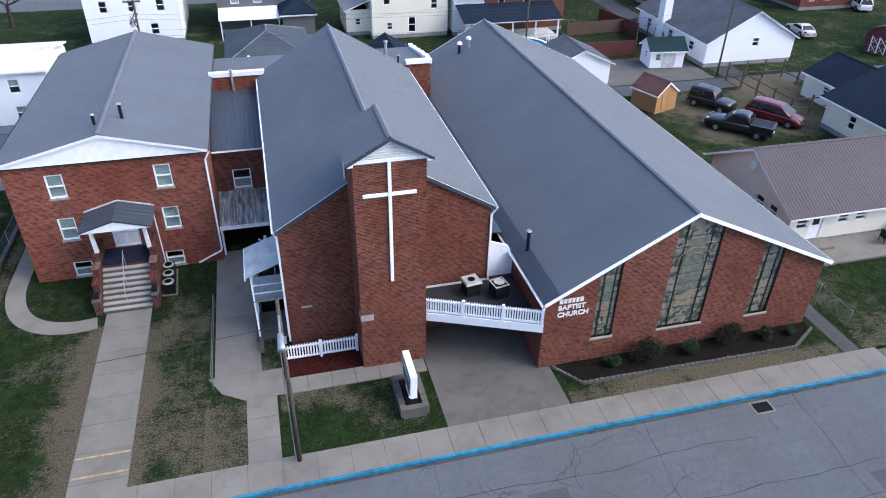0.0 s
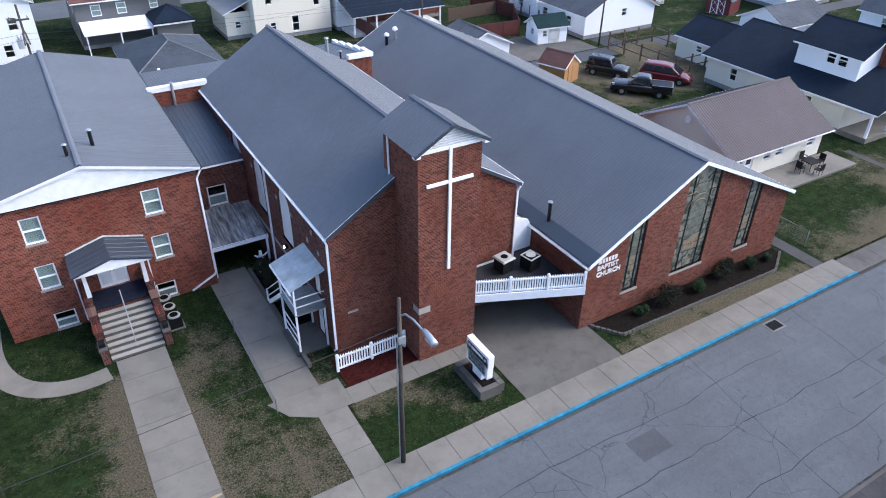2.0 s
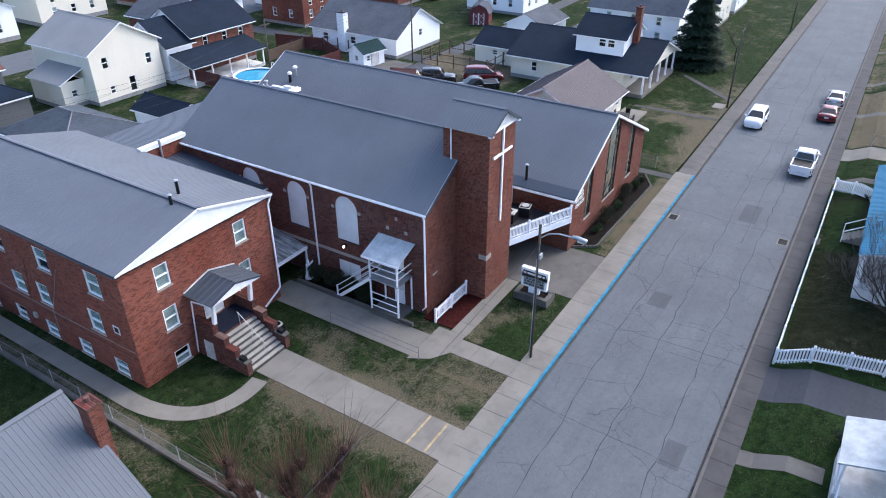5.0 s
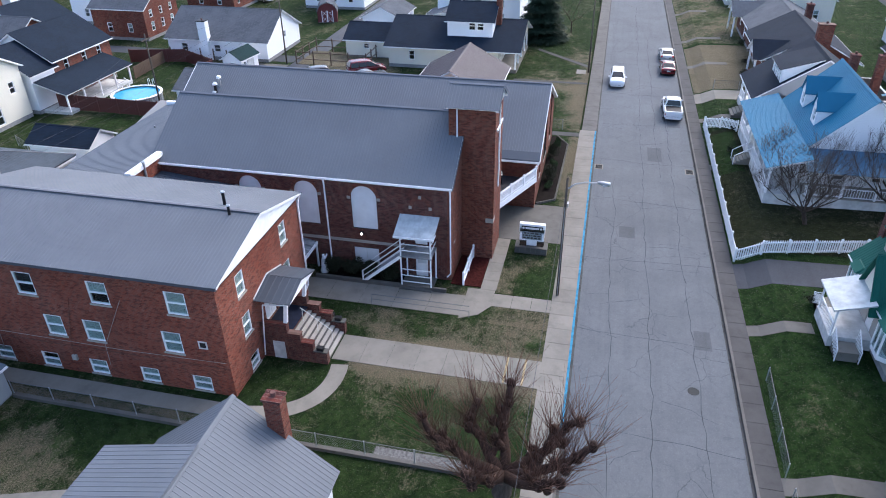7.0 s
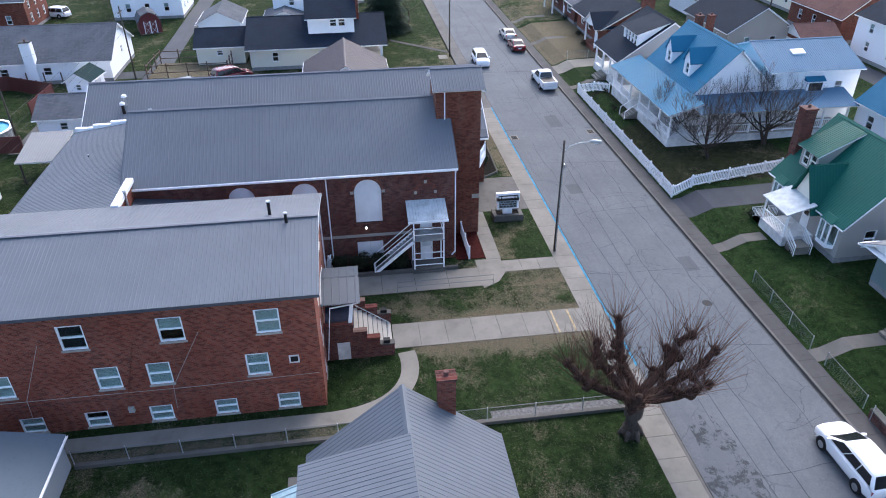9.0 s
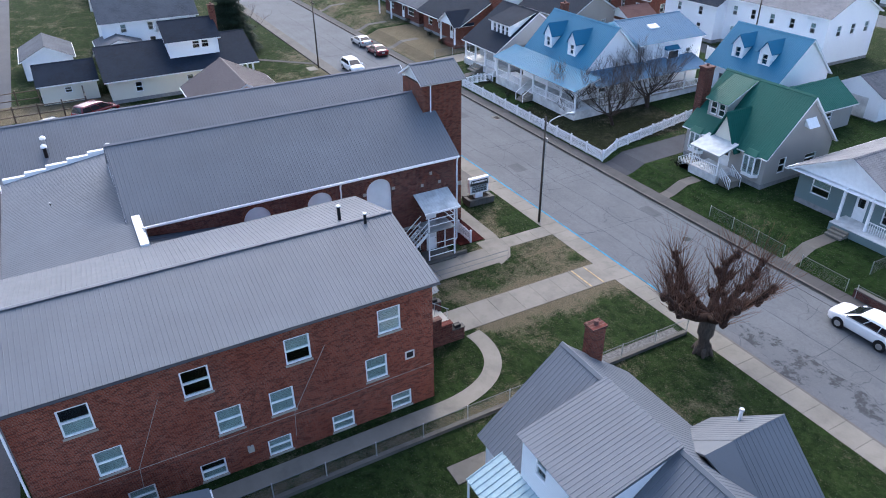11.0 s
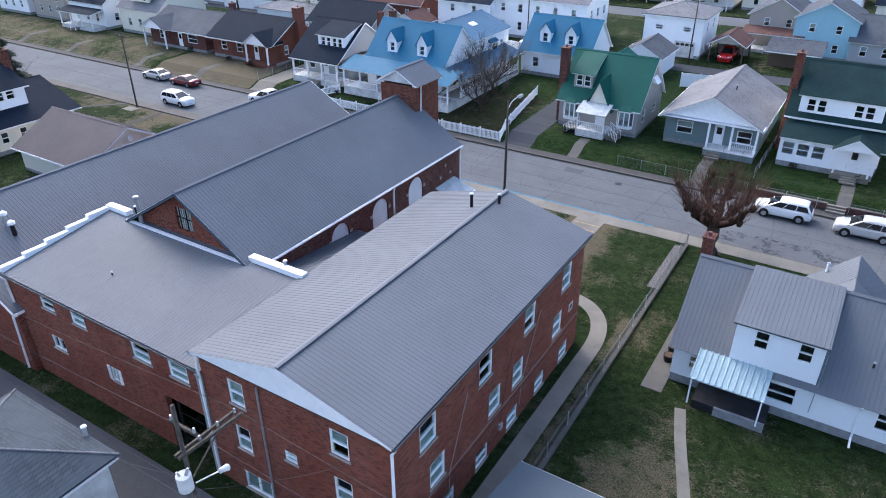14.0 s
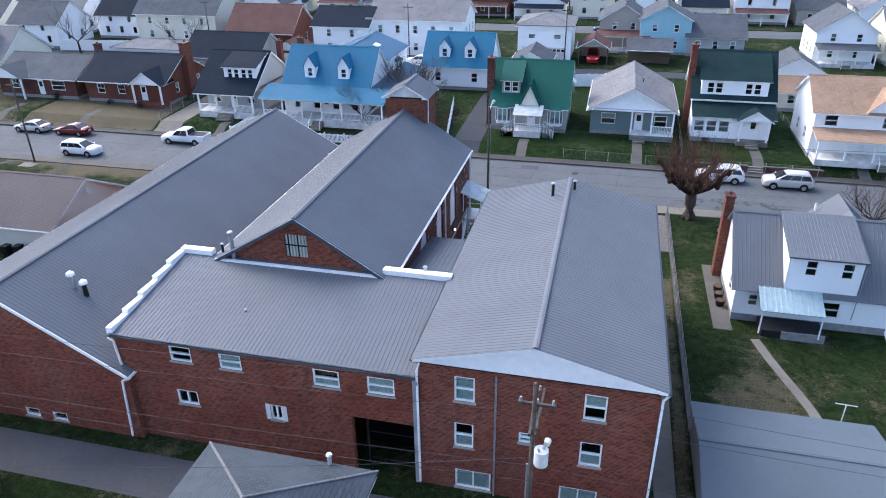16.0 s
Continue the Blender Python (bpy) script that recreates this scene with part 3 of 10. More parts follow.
def window(parent, x, y, z, face, w, h, style="sash", blind="", sill="stone", frame_mat="white", depth=0.16):
    """A window whose outer face middle-bottom lies at x, y, z; face: the way it looks (S, W, N, E).
    It is set in an opening of the same size. blind: '' or 'low', 'full', 'up'."""
    key = (round(w, 2), round(h, 2), style, blind, sill, frame_mat, depth)
    if key not in WIN:
        b = 0.075 if w > 0.6 else 0.05
        panes = []
        if style == "sash":
            panes = [(-w / 2 + b, w / 2 - b, b, h * 0.5 - 0.035), (-w / 2 + b, w / 2 - b, h * 0.5 + 0.035, h - b)]
        elif style == "slide":
            panes = [(-w / 2 + b, -0.035, b, h - b), (0.035, w / 2 - b, b, h - b)]
        else:
            panes = [(-w / 2 + b, w / 2 - b, b, h - b)]
        f = wall_geo("x", -0.03, -1, -w / 2, w / 2, 0, h, panes, depth - 0.03)
        pm = [Geo().box(a, -0.1, lo, c, -0.092, hi).mesh("pane") for a, c, lo, hi in panes]
        s = None
        if sill and sill != frame_mat:
            s = Geo().box(-w / 2 - 0.06, -0.1, -0.1, w / 2 + 0.06, 0.05, -0.002).mesh("sill")
        bl = None
        if blind:
            lo, hi = {"low": (b, h * 0.5), "full": (b, h - b), "up": (h * 0.45, h - b)}[blind]
            gg = Geo()
            n = max(3, int((hi - lo) / 0.09))
            for i in range(n):
                za = lo + (hi - lo) * i / n
                gg.hexa([(-w / 2 + b, -0.145, za), (w / 2 - b, -0.145, za), (w / 2 - b, -0.138, za), (-w / 2 + b, -0.138, za),
                         (-w / 2 + b, -0.13, za + (hi - lo) / n), (w / 2 - b, -0.13, za + (hi - lo) / n),
                         (w / 2 - b, -0.123, za + (hi - lo) / n), (-w / 2 + b, -0.123, za + (hi - lo) / n)])
            bl = gg.mesh("blind")
        WIN[key] = (f.mesh("window"), pm, s, bl)
    fm, pm, s, bl = WIN[key]
    ob = part("window", fm, frame_mat, parent)
    ob.matrix_basis = pose(x, y, z, 0, 0, TURNS[face])
    for p in pm:
        part("pane", p, "glass", ob).visible_shadow = False
    if s:
        part("sill", s, sill, ob)
    if bl:
        part("blind", bl, "blind", ob)
    return ob


SHEET = {}


def sheeted_slope(parent, p00, p10, p11, p01, material, th=0.14, sheet=0.92, pitch=0.23, fascia="white"):
    """A rectangular metal roof slope: eave from p00 to p10, ridge from p01 to p11. A deck with ribbed sheets on it."""
    p00, p10, p11, p01 = (Vector(p) for p in (p00, p10, p11, p01))
    along, up = (p10 - p00), (p01 - p00)
    n = along.cross(up).normalized()
    if n.z < 0:
        n = -n
    deck = Geo().prism([p00, p10, p11, p01], -n * th)
    ob = part("roof_slope", deck, fascia, parent)
    count = max(1, round(along.length / sheet))
    wid, rise = along.length / count, up.length + 0.04
    key = (round(wid, 3), round(rise, 2), material, pitch)
    if key not in SHEET:
        k = max(1, round(wid / pitch))
        prof = [(0, 0.004), (0, 0.016)]
        for i in range(k):
            c = wid * (i + 0.5) / k
            prof += [(c - 0.03, 0.016), (c - 0.014, 0.032), (c + 0.014, 0.032), (c + 0.03, 0.016)]
        prof += [(wid, 0.016), (wid, 0.004)]
        g = Geo().prism([(u, -0.04, v) for u, v in prof], (0, rise + 0.04, 0))
        SHEET[key] = g.mesh("metal_sheet")
    ax, uy = along.normalized(), up.normalized()
    rot = Matrix((ax, uy, ax.cross(uy))).transposed().to_4x4()
    flip = ax.cross(uy).z < 0
    for i in range(count):
        s = part("metal_sheet", SHEET[key], material, ob)
        if flip:
            r2 = Matrix((-ax, uy, (-ax).cross(uy))).transposed().to_4x4()
            s.matrix_basis = Matrix.Translation(p00 + ax * (wid * (i + 1))) @ r2
        else:
            s.matrix_basis = Matrix.Translation(p00 + ax * (wid * i)) @ rot
    return ob


def ridge_cap(parent, a, b, drop_l, drop_r, material="ridge", w=0.13):
    """A folded cap along a ridge from a to b; drops are the two slopes' fall per metre across."""
    a, b = Vector(a), Vector(b)
    s = (b - a).cross(Vector((0, 0, 1))).normalized()
    g = Geo()
    for sign, d in ((-1, drop_l), (1, drop_r)):
        o = s * (sign * w) - Vector((0, 0, d * w))
        up = Vector((0, 0, 0.055))
        g.hexa([a + up, b + up, b + o + up, a + o + up, a + up * 1.5, b + up * 1.5, b + o + up * 1.5, a + o + up * 1.5])
    return part("ridge_cap", g, material, parent)


def gutter(parent, a, b, material="white", name="gutter"):
    """An open U-shaped channel from a to b, one skin."""
    a, b = Vector(a), Vector(b)
    s = (b - a).cross(Vector((0, 0, 1))).normalized()
    prof = [(-0.066, -0.015), (0.03, -0.015), (0.03, 0.07), (0.02, 0.07), (0.02, 0.01), (-0.054, 0.01), (-0.054, 0.07), (-0.066, 0.07)]
    return part(name, Geo().prism([a + s * u + Vector((0, 0, v)) for u, v in prof], b - a), material, parent)


def downspout(parent, pts, material="white", r=0.05):
    g = Geo()
    for a, b in zip(pts, pts[1:]):
        g.bar(a, b, r * 2, r * 1.6)
    return part("downspout", g, material, parent)


def vent_pipe(parent, x, y, z0, z1, r=0.08, material="black", cap="grey_metal"):
    ob = part("vent_pipe", Geo().tube([(x, y, z0), (x, y, z1)], r, 10), material, parent, smooth=False)
    part("vent_cap", Geo().tube([(x, y, z1), (x, y, z1 + 0.06)], r * 1.6, 10, r * 1.2), cap, ob)
    return ob


def picket_fence(name, a, b, h, label, group="", post_gap=2.4, picket_gap=0.13, pw=0.075, base=0.0):
    """White picket fence from a to b (x, y): posts, rails and pickets, each picket a part. It follows the ground's rise."""
    a, b = Vector((*a, base)), Vector((*b, base))
    d = b - a
    ang = math.degrees(math.atan2(d.y, d.x))
    f = thing(name, label, "fence", tuple(a), ang, group)

    def lift(u):
        """Height of the ground, u metres along the fence, over its start."""
        return rise(a.y + d.y * u / d.length) - rise(a.y)

    n = max(1, round(d.length / post_gap))
    post = Geo().box(-0.06, -0.06, 0, 0.06, 0.06, h + 0.06).hexa([(-0.08, -0.08, h + 0.06), (0.08, -0.08, h + 0.06), (0.08, 0.08, h + 0.06), (-0.08, 0.08, h + 0.06),
                                                                 (-0.01, -0.01, h + 0.14), (0.01, -0.01, h + 0.14), (0.01, 0.01, h + 0.14), (-0.01, 0.01, h + 0.14)]).mesh("post")
    for i in range(n + 1):
        part("post", post, "white", f).location = (d.length * i / n, 0, lift(d.length * i / n))
    for z in (0.14 * h, 0.82 * h):
        for i in range(n):
            ua, ub = d.length * i / n, d.length * (i + 1) / n
            za, zb = z + lift(ua), z + lift(ub)
            part("rail", Geo().hexa([(ua, -0.025, za), (ub, -0.025, zb), (ub, 0.025, zb), (ua, 0.025, za), (ua, -0.025, za + 0.09), (ub, -0.025, zb + 0.09), (ub, 0.025, zb + 0.09), (ua, 0.025, za + 0.09)]), "white", f)
    pk = Geo().box(-pw / 2, 0.026, 0.06, pw / 2, 0.046, h * 0.94).hexa([(-pw / 2, 0.026, h * 0.94), (pw / 2, 0.026, h * 0.94), (pw / 2, 0.046, h * 0.94), (-pw / 2, 0.046, h * 0.94),
                                                                       (-0.008, 0.026, h), (0.008, 0.026, h), (0.008, 0.046, h), (-0.008, 0.046, h)]).mesh("picket")
    k = int(d.length / picket_gap)
    for i in range(k):
        u = (i + 0.5) * d.length / k
        part("picket", pk, "white", f).location = (u, 0, lift(u))
    return f


def letters(text, parent, x, y, z, size, material="letter", face="S", depth=0.02, name="lettering"):
    """Built-in font, turned to a mesh part, its left-bottom at x, y, z on a wall that looks south."""
    cu = bpy.data.curves.new(name, "FONT")
    cu.body, cu.size, cu.extrude, cu.offset = text, size, depth, 0.008
    tmp = bpy.data.objects.new(name, cu)
    me = bpy.data.meshes.new_from_object(tmp)
    bpy.data.objects.remove(tmp)
    me.materials.clear()
    me.materials.append(MAT[material])
    ob = new(name, me)
    ob.parent = parent
    ob.matrix_basis = pose(x, y, z, 90, 0, {"S": 0, "W": -90, "E": 90, "N": 180}[face])
    return ob


# ---- ground, street, walks ----
LOW = -0.14      # level of the carriageway


def flat(name, pts, z, material, label, category="ground", th=0.05, kind="structure"):
    ys = [y for _, y in pts]
    if max(ys) <= 9.31 and len(pts) == 4 and len(set(ys)) == 2 and max(abs(x) for x, _ in pts) < 301:
        # a strip that follows the rising ground
        x0, x1, y0, y1 = min(x for x, _ in pts), max(x for x, _ in pts), min(ys), max(ys)
        run = [y0] + sorted(k for k, _ in RISE if y0 < k < y1) + [y1]
        prof = [(x0, y, rise(y) + z) for y in run] + [(x0, y, rise(y) + z - th) for y in reversed(run)]
        return solo(name, Geo().prism(prof, (x1 - x0, 0, 0)), material, label, category, kind=kind)
    return solo(name, Geo().prism([(x, y, z - th) for x, y in pts], (0, 0, th)), material, label, category, kind=kind)


def rect(x0, y0, x1, y1):
    return [(x0, y0), (x1, y0), (x1, y1), (x0, y1)]


flat("ground", rect(-1500, -1500, 1500, 1500), -0.2, "grass", "patchy winter grass reaching to the horizon", th=0.5)
flat("road", rect(-420, 10.6, 420, 20.05), LOW, "asphalt", "worn grey asphalt street with cracks and patches", "road", 0.055)
flat("alley", rect(-420, 58.95, 420, 61.75), LOW + 0.1, "asphalt_al", "narrow dark asphalt alley behind the church", "road", 0.15)
flat("alley", rect(-300, -27.6, 300, -23.8), LOW + 0.1, "asphalt_dk", "narrow asphalt alley behind the far houses", "road", 0.15)
flat("side_street", rect(132, -300, 139, 10.6), LOW, "asphalt", "asphalt side street", "road", 0.056)
flat("side_street", rect(132, 20.05, 139, 300), LOW, "asphalt", "asphalt side street", "road", 0.056)
flat("second_street", rect(-300, -64.5, 131, -56.2), LOW, "asphalt", "asphalt street beyond the back gardens", "road", 0.056)
flat("second_street", rect(-420, 103.5, 131, 113.5), LOW, "asphalt", "asphalt street beyond the white houses", "road", 0.056)
# blocks of lawn, a kerb's height above the street
flat("lawn_church", rect(-70, 21.75, 130, 58.95), 0.0, "grass", "patchy green and tan winter lawn", th=0.2)
flat("lawn_church", rect(-300, 21.75, -70, 58.95), 0.0, "grass", "patchy green and tan winter lawn", th=0.2)
flat("lawn_south", rect(-300, -23.8, 130, 9.3), 0.0, "grass_green", "green front and back lawns of the houses", th=0.2)
flat("lawn_south", rect(-300, -56.2, 130, -27.6), 0.0, "grass", "patchy grass yards", th=0.2)
flat("lawn_south", rect(-300, -190, 130, -64.5), 0.0, "grass", "patchy grass yards", th=0.2)
flat("lawn_north", rect(-300, 61.75, 130, 103.5), 0.0, "grass", "patchy grass back yards", th=0.2)
flat("lawn_east", rect(140, 20.6, 300, 103), 0.0, "grass", "patchy grass yards", th=0.2)
flat("lawn_east", rect(140, -65, 300, 10), 0.0, "grass", "patchy grass yards", th=0.2)


def slab_run(name, x0, x1, y0, y1, z, step, material, label, gap=0.02, th=0.2, axis="x"):
    """A walk cast in bays: each bay a slab of its own with a recessed joint."""
    base = Geo().box(x0, y0, z - th, x1, y1, z - 0.03)
    o = solo(name, base, "concrete_dk", label, "pavement", kind="structure")
    length = (x1 - x0) if axis == "x" else (y1 - y0)
    n = max(1, round(length / step))
    w = length / n
    wid = (y1 - y0) if axis == "x" else (x1 - x0)
    g = Geo()
    if axis == "x":
        g.box(gap / 2, -wid / 2, 0, w - gap / 2, wid / 2, 0.03)
    else:
        g.box(-wid / 2, gap / 2, 0, wid / 2, w - gap / 2, 0.03)
    me = g.mesh("paving_slab")
    for i in range(n):
        s = part("paving_slab", me, material, o)
        if axis == "x":
            s.location = (x0 + i * w - o.location.x, (y0 + y1) / 2 - o.location.y, z - 0.03 - o.location.z + random.uniform(-0.004, 0.004))
        else:
            s.location = ((x0 + x1) / 2 - o.location.x, y0 + i * w - o.location.y, z - 0.03 - o.location.z + random.uniform(-0.004, 0.004))
    return o


slab_run("pavement_church", -60, 30, 20.2, 21.75, 0.02, 1.5, "concrete", "grey concrete pavement in square bays along the street")
slab_run("pavement_church", 30, 130, 20.2, 21.55, 0.02, 1.5, "concrete_dk", "grey concrete pavement along the street")
slab_run("pavement_south", -60, 60, 9.3, 10.45, 0.02, 1.5, "pave_dk", "stained concrete pavement along the far side")
slab_run("pavement_south", 60, 130, 9.3, 10.45, 0.02, 1.5, "pave_dk", "stained concrete pavement along the far side")
for y0, y1, mt in ((20.05, 20.2, "blue_kerb"), (10.45, 10.6, "concrete_dk")):
    for xa, xb in (((-14.0, 30.0) if mt == "blue_kerb" else (-60, 130)),):
        solo("kerb", Geo().box(xa, y0, -0.19, xb, y1, 0.025), mt, "bright blue painted concrete kerb" if mt == "blue_kerb" else "worn concrete kerb", "kerb", kind="structure")
for xa, xb in ((-60, -14), (30, 130)):
    solo("kerb", Geo().box(xa, 20.05, -0.19, xb, 20.2, 0.022), "concrete_dk", "worn concrete kerb", "kerb", kind="structure")
# storm drain in the gutter and iron covers in the street
drain = thing("storm_drain", "dark cast iron storm drain grate beside the blue kerb", "drain", (21.4, 19.45, LOW))
part("drain_frame", Geo().box(-0.55, -0.4, 0, 0.55, -0.3, 0.02).box(-0.55, 0.3, 0, 0.55, 0.4, 0.02).box(-0.55, -0.3, 0, -0.45, 0.3, 0.02).box(0.45, -0.3, 0, 0.55, 0.3, 0.02), "concrete", drain)
# no hole is cut: a near-black sheet paints the pit's shade below the bars
part("drain_pit", Geo().box(-0.45, -0.3, 0, 0.45, 0.3, 0.006), "dark", drain)
bar_me = Geo().box(-0.02, -0.3, 0.007, 0.02, 0.3, 0.02).mesh("grate_bar")
for i in range(9):
    part("grate_bar", bar_me, "black", drain).location.x = -0.4 + i * 0.1
d2 = copy_thing(drain, pose(21.8, 11.2, LOW, 0, 0, 0))
for mx, my in ((-8.5, 13.0),):
    o = solo("manhole_cover", Geo().tube([(mx, my, LOW), (mx, my, LOW + 0.012)], 0.33, 20), "lead", "round iron manhole cover in the street", "manhole")

# road patches with ragged outlines, and tar-filled cracks that wander
def ragged(cx, cy, rx, ry, seed, n=18):
    r = random.Random(seed)
    return [(cx + rx * k * math.cos(6.283 * i / n), cy + ry * k * math.sin(6.283 * i / n)) for i, k in [(i, r.uniform(0.75, 1.15)) for i in range(n)]]


# a flaked stretch, square repairs and dirt in the gutters
flat("road_patch", ragged(-23.6, 18.35, 5.6, 1.45, 71, 60), LOW + 0.004, "asphalt_flaked", "worn asphalt where the top layer has flaked off", "road", 0.02)
for x0_, y0_, x1_, y1_ in ((-4.6, 11.6, -2.7, 12.6), (23.6, 13.6, 27.0, 14.9), (8.4, 16.2, 10.2, 17.4), (33.0, 11.4, 36.5, 12.7)):
    flat("road_patch", rect(x0_, y0_, x1_, y1_), LOW + 0.003, "asphalt_patch", "square asphalt repair in the street", "road", 0.02)
for y0_, y1_ in ((19.9, 20.05), (10.6, 10.74)):
    flat("gutter_dirt", rect(-60, y0_, 120, y1_), LOW + 0.006, "gutter_dirt", "dirt and grit along the gutter", "road", 0.02)


def crack(x0, y0, x1, y1, w, seed, wander=0.12):
    r = random.Random(seed)
    n = max(4, int(math.hypot(x1 - x0, y1 - y0) / 0.9))
    dx, dy = (x1 - x0) / n, (y1 - y0) / n
    pts, o = [], 0.0
    ln = math.hypot(dx, dy)
    for k in range(n + 1):
        o = o * 0.7 + r.uniform(-wander, wander)
        pts.append((x0 + dx * k - dy / ln * o, y0 + dy * k + dx / ln * o))
    g_ = Geo()
    for a, b in zip(pts, pts[1:]):
        g_.bar((*a, LOW + 0.002), (*b, LOW + 0.002), w * r.uniform(0.5, 1.4), 0.004)
    return solo("road_crack", g_, "asphalt_dk", "wandering tar-filled crack in the asphalt", "road", kind="structure")


for i, x in enumerate((-31, -22.4, -13.1, -4.4, 5.2, 14.3, 22.8, 33.1, 42.5, 55)):
    crack(x, 10.8, x + (0.6, -0.4, 0.9)[i % 3], 19.9, 0.03, 200 + i)
rc_ = random.Random(77)
for i in range(26):
    x, y = rc_.uniform(-34, 44), rc_.uniform(11.2, 17.5)
    crack(x, y, x + rc_.uniform(-1.6, 1.6), y + rc_.uniform(1.2, 3.2), 0.022, 260 + i, 0.22)
for i, (y, xa, xb) in enumerate(((15.3, -60, 90), (12.6, -20, 40), (17.7, -30, 20), (13.9, 20, 70))):
    crack(xa, y, xb, y + 0.3, 0.04, 220 + i, 0.12)


# church walks
slab_run("main_walk", -10.35, -7.95, 22.35, 34.3, 0.03, 1.75, "concrete", "broad concrete walk to the front steps", axis="y")
o = solo("walk_step", Geo().box(-10.3, 23.7, 0.02, -8.0, 23.82, 0.055), "yellow", "yellow painted step edge across the walk", "step", kind="structure")
o = solo("walk_step", Geo().box(-10.3, 22.62, 0.02, -8.0, 22.74, 0.05), "yellow", "yellow painted step edge across the walk", "step", kind="structure")
flat("side_walk_foot", rect(-10.35, 21.75, -7.95, 22.35), 0.024, "concrete", "concrete foot of the broad walk", "pavement")


def ribbon(name, pts, w, z, material, label, th=0.12):
    """A curved walk through points."""
    g = Geo()
    pts = [Vector((x, y, 0)) for x, y in pts]
    l, r = [], []
    for i, p in enumerate(pts):
        d = (pts[min(i + 1, len(pts) - 1)] - pts[max(i - 1, 0)]).normalized()
        s = Vector((-d.y, d.x, 0)) * (w / 2)
        l.append(p + s)
        r.append(p - s)
    for i in range(len(pts) - 1):
        g.hexa([(*v.xy, z - th) for v in (l[i], r[i], r[i + 1], l[i + 1])] + [(*v.xy, z) for v in (l[i], r[i], r[i + 1], l[i + 1])])
    return solo(name, g, material, label, "pavement", kind="structure")


def bezier(p, n=12):
    out = []
    for i in range(n + 1):
        t = i / n
        a = [(1 - t) ** 3, 3 * t * (1 - t) ** 2, 3 * t * t * (1 - t), t ** 3]
        out.append((sum(k * q[0] for k, q in zip(a, p)), sum(k * q[1] for k, q in zip(a, p))))
    return out


ribbon("curved_walk", bezier([(-10.75, 33.6), (-13.2, 33.1), (-15.55, 34.2), (-15.75, 38.2)], 14) + [(-15.75, y) for y in (39.5, 41, 43, 45, 47, 49, 51, 53, 55, 57, 59)], 1.05, 0.022, "concrete", "curved concrete walk round the brick wing")
slab_run("side_passage_walk", -4.45, -2.15, 27.6, 39.3, 0.022, 2.4, "concrete", "concrete walk along the side of the church", axis="y")
flat("side_apron", [(-4.75, 27.6), (-4.1, 26.4), (-3.0, 25.7), (-1.15, 25.7), (-1.15, 27.6)], 0.021, "concrete", "concrete apron at the church corner", "pavement")
slab_run("small_walk", -2.95, -1.5, 21.75, 25.7, 0.022, 1.35, "concrete", "short concrete walk from the pavement", axis="y")
slab_run("front_walk", -1.15, 6.05, 25.65, 26.75, 0.024, 1.2, "concrete", "concrete walk in front of the tower")
flat("drive", [(6.1, 21.75), (12.25, 21.75), (12.25, 34.0), (6.1, 34.0)], 0.02, "concrete_dk", "stained concrete drive under the canopy", "pavement", 0.15)
flat("mulch_bed", rect(-0.95, 26.76, 2.95, 28.9), 0.05, "mulch_red", "red mulch bed below the church wall", "garden bed", 0.15)
flat("garden_bed", [(12.3, 24.45), (13.4, 22.95), (25.7, 22.75), (27.6, 23.9), (27.6, 24.45)], 0.08, "mulch", "dark mulch bed in front of the church windows", "garden bed", 0.2)
flat("side_path", rect(28.1, 21.75, 29.1, 40.0), 0.018, "pave_dk", "narrow dark concrete path beside the church", "pavement", 0.1)
# edging stones round the bed
edge_pts = [(12.3, 24.4), (13.4, 22.9), (25.7, 22.7), (27.7, 23.9)]
edging = thing("bed_edging", "low pale stone edging round the mulch bed", "edging", (20, 22.8, 0))
stone_me = Geo().hexa([(-0.14, -0.08, 0), (0.14, -0.08, 0), (0.14, 0.08, 0), (-0.14, 0.08, 0), (-0.12, -0.06, 0.16), (0.12, -0.06, 0.16), (0.12, 0.06, 0.16), (-0.12, 0.06, 0.16)]).mesh("edging_stone")
for (xa, ya), (xb, yb) in zip(edge_pts, edge_pts[1:]):
    ln = math.hypot(xb - xa, yb - ya)
    n = int(ln / 0.3)
    for i in range(n):
        t = (i + 0.5) / n
        s = part("edging_stone", stone_me, "concrete_dk", edging)
        s.matrix_basis = pose(xa + (xb - xa) * t - 20, ya + (yb - ya) * t - 22.8, random.uniform(-0.02, 0.02), 0, 0, math.degrees(math.atan2(yb - ya, xb - xa)) + random.uniform(-5, 5))

# drives and lots on the other blocks
flat("driveway", rect(2.6, -12.0, 5.8, 9.3), 0.012, "asphalt_dk", "dark asphalt driveway beside the picket fence", "driveway", 0.1)
flat("driveway", rect(40.6, -12, 43.8, 9.3), 0.012, "concrete", "pale concrete driveway", "driveway", 0.1)
flat("garden_soil", rect(6.9, -4.0, 31.6, 8.9), 0.012, "leaf_mat", "brown leaf-strewn ground of the fenced garden", "yard", 0.1)
flat("garden_lawn", rect(21.0, 6.6, 30.5, 8.8), 0.015, "grass_green", "green lawn inside the picket fence", "lawn", 0.1)
flat("driveway", rect(30.9, -10, 31.9, 4.0), 0.018, "concrete_dk", "concrete drive beside the porch", "driveway", 0.1)
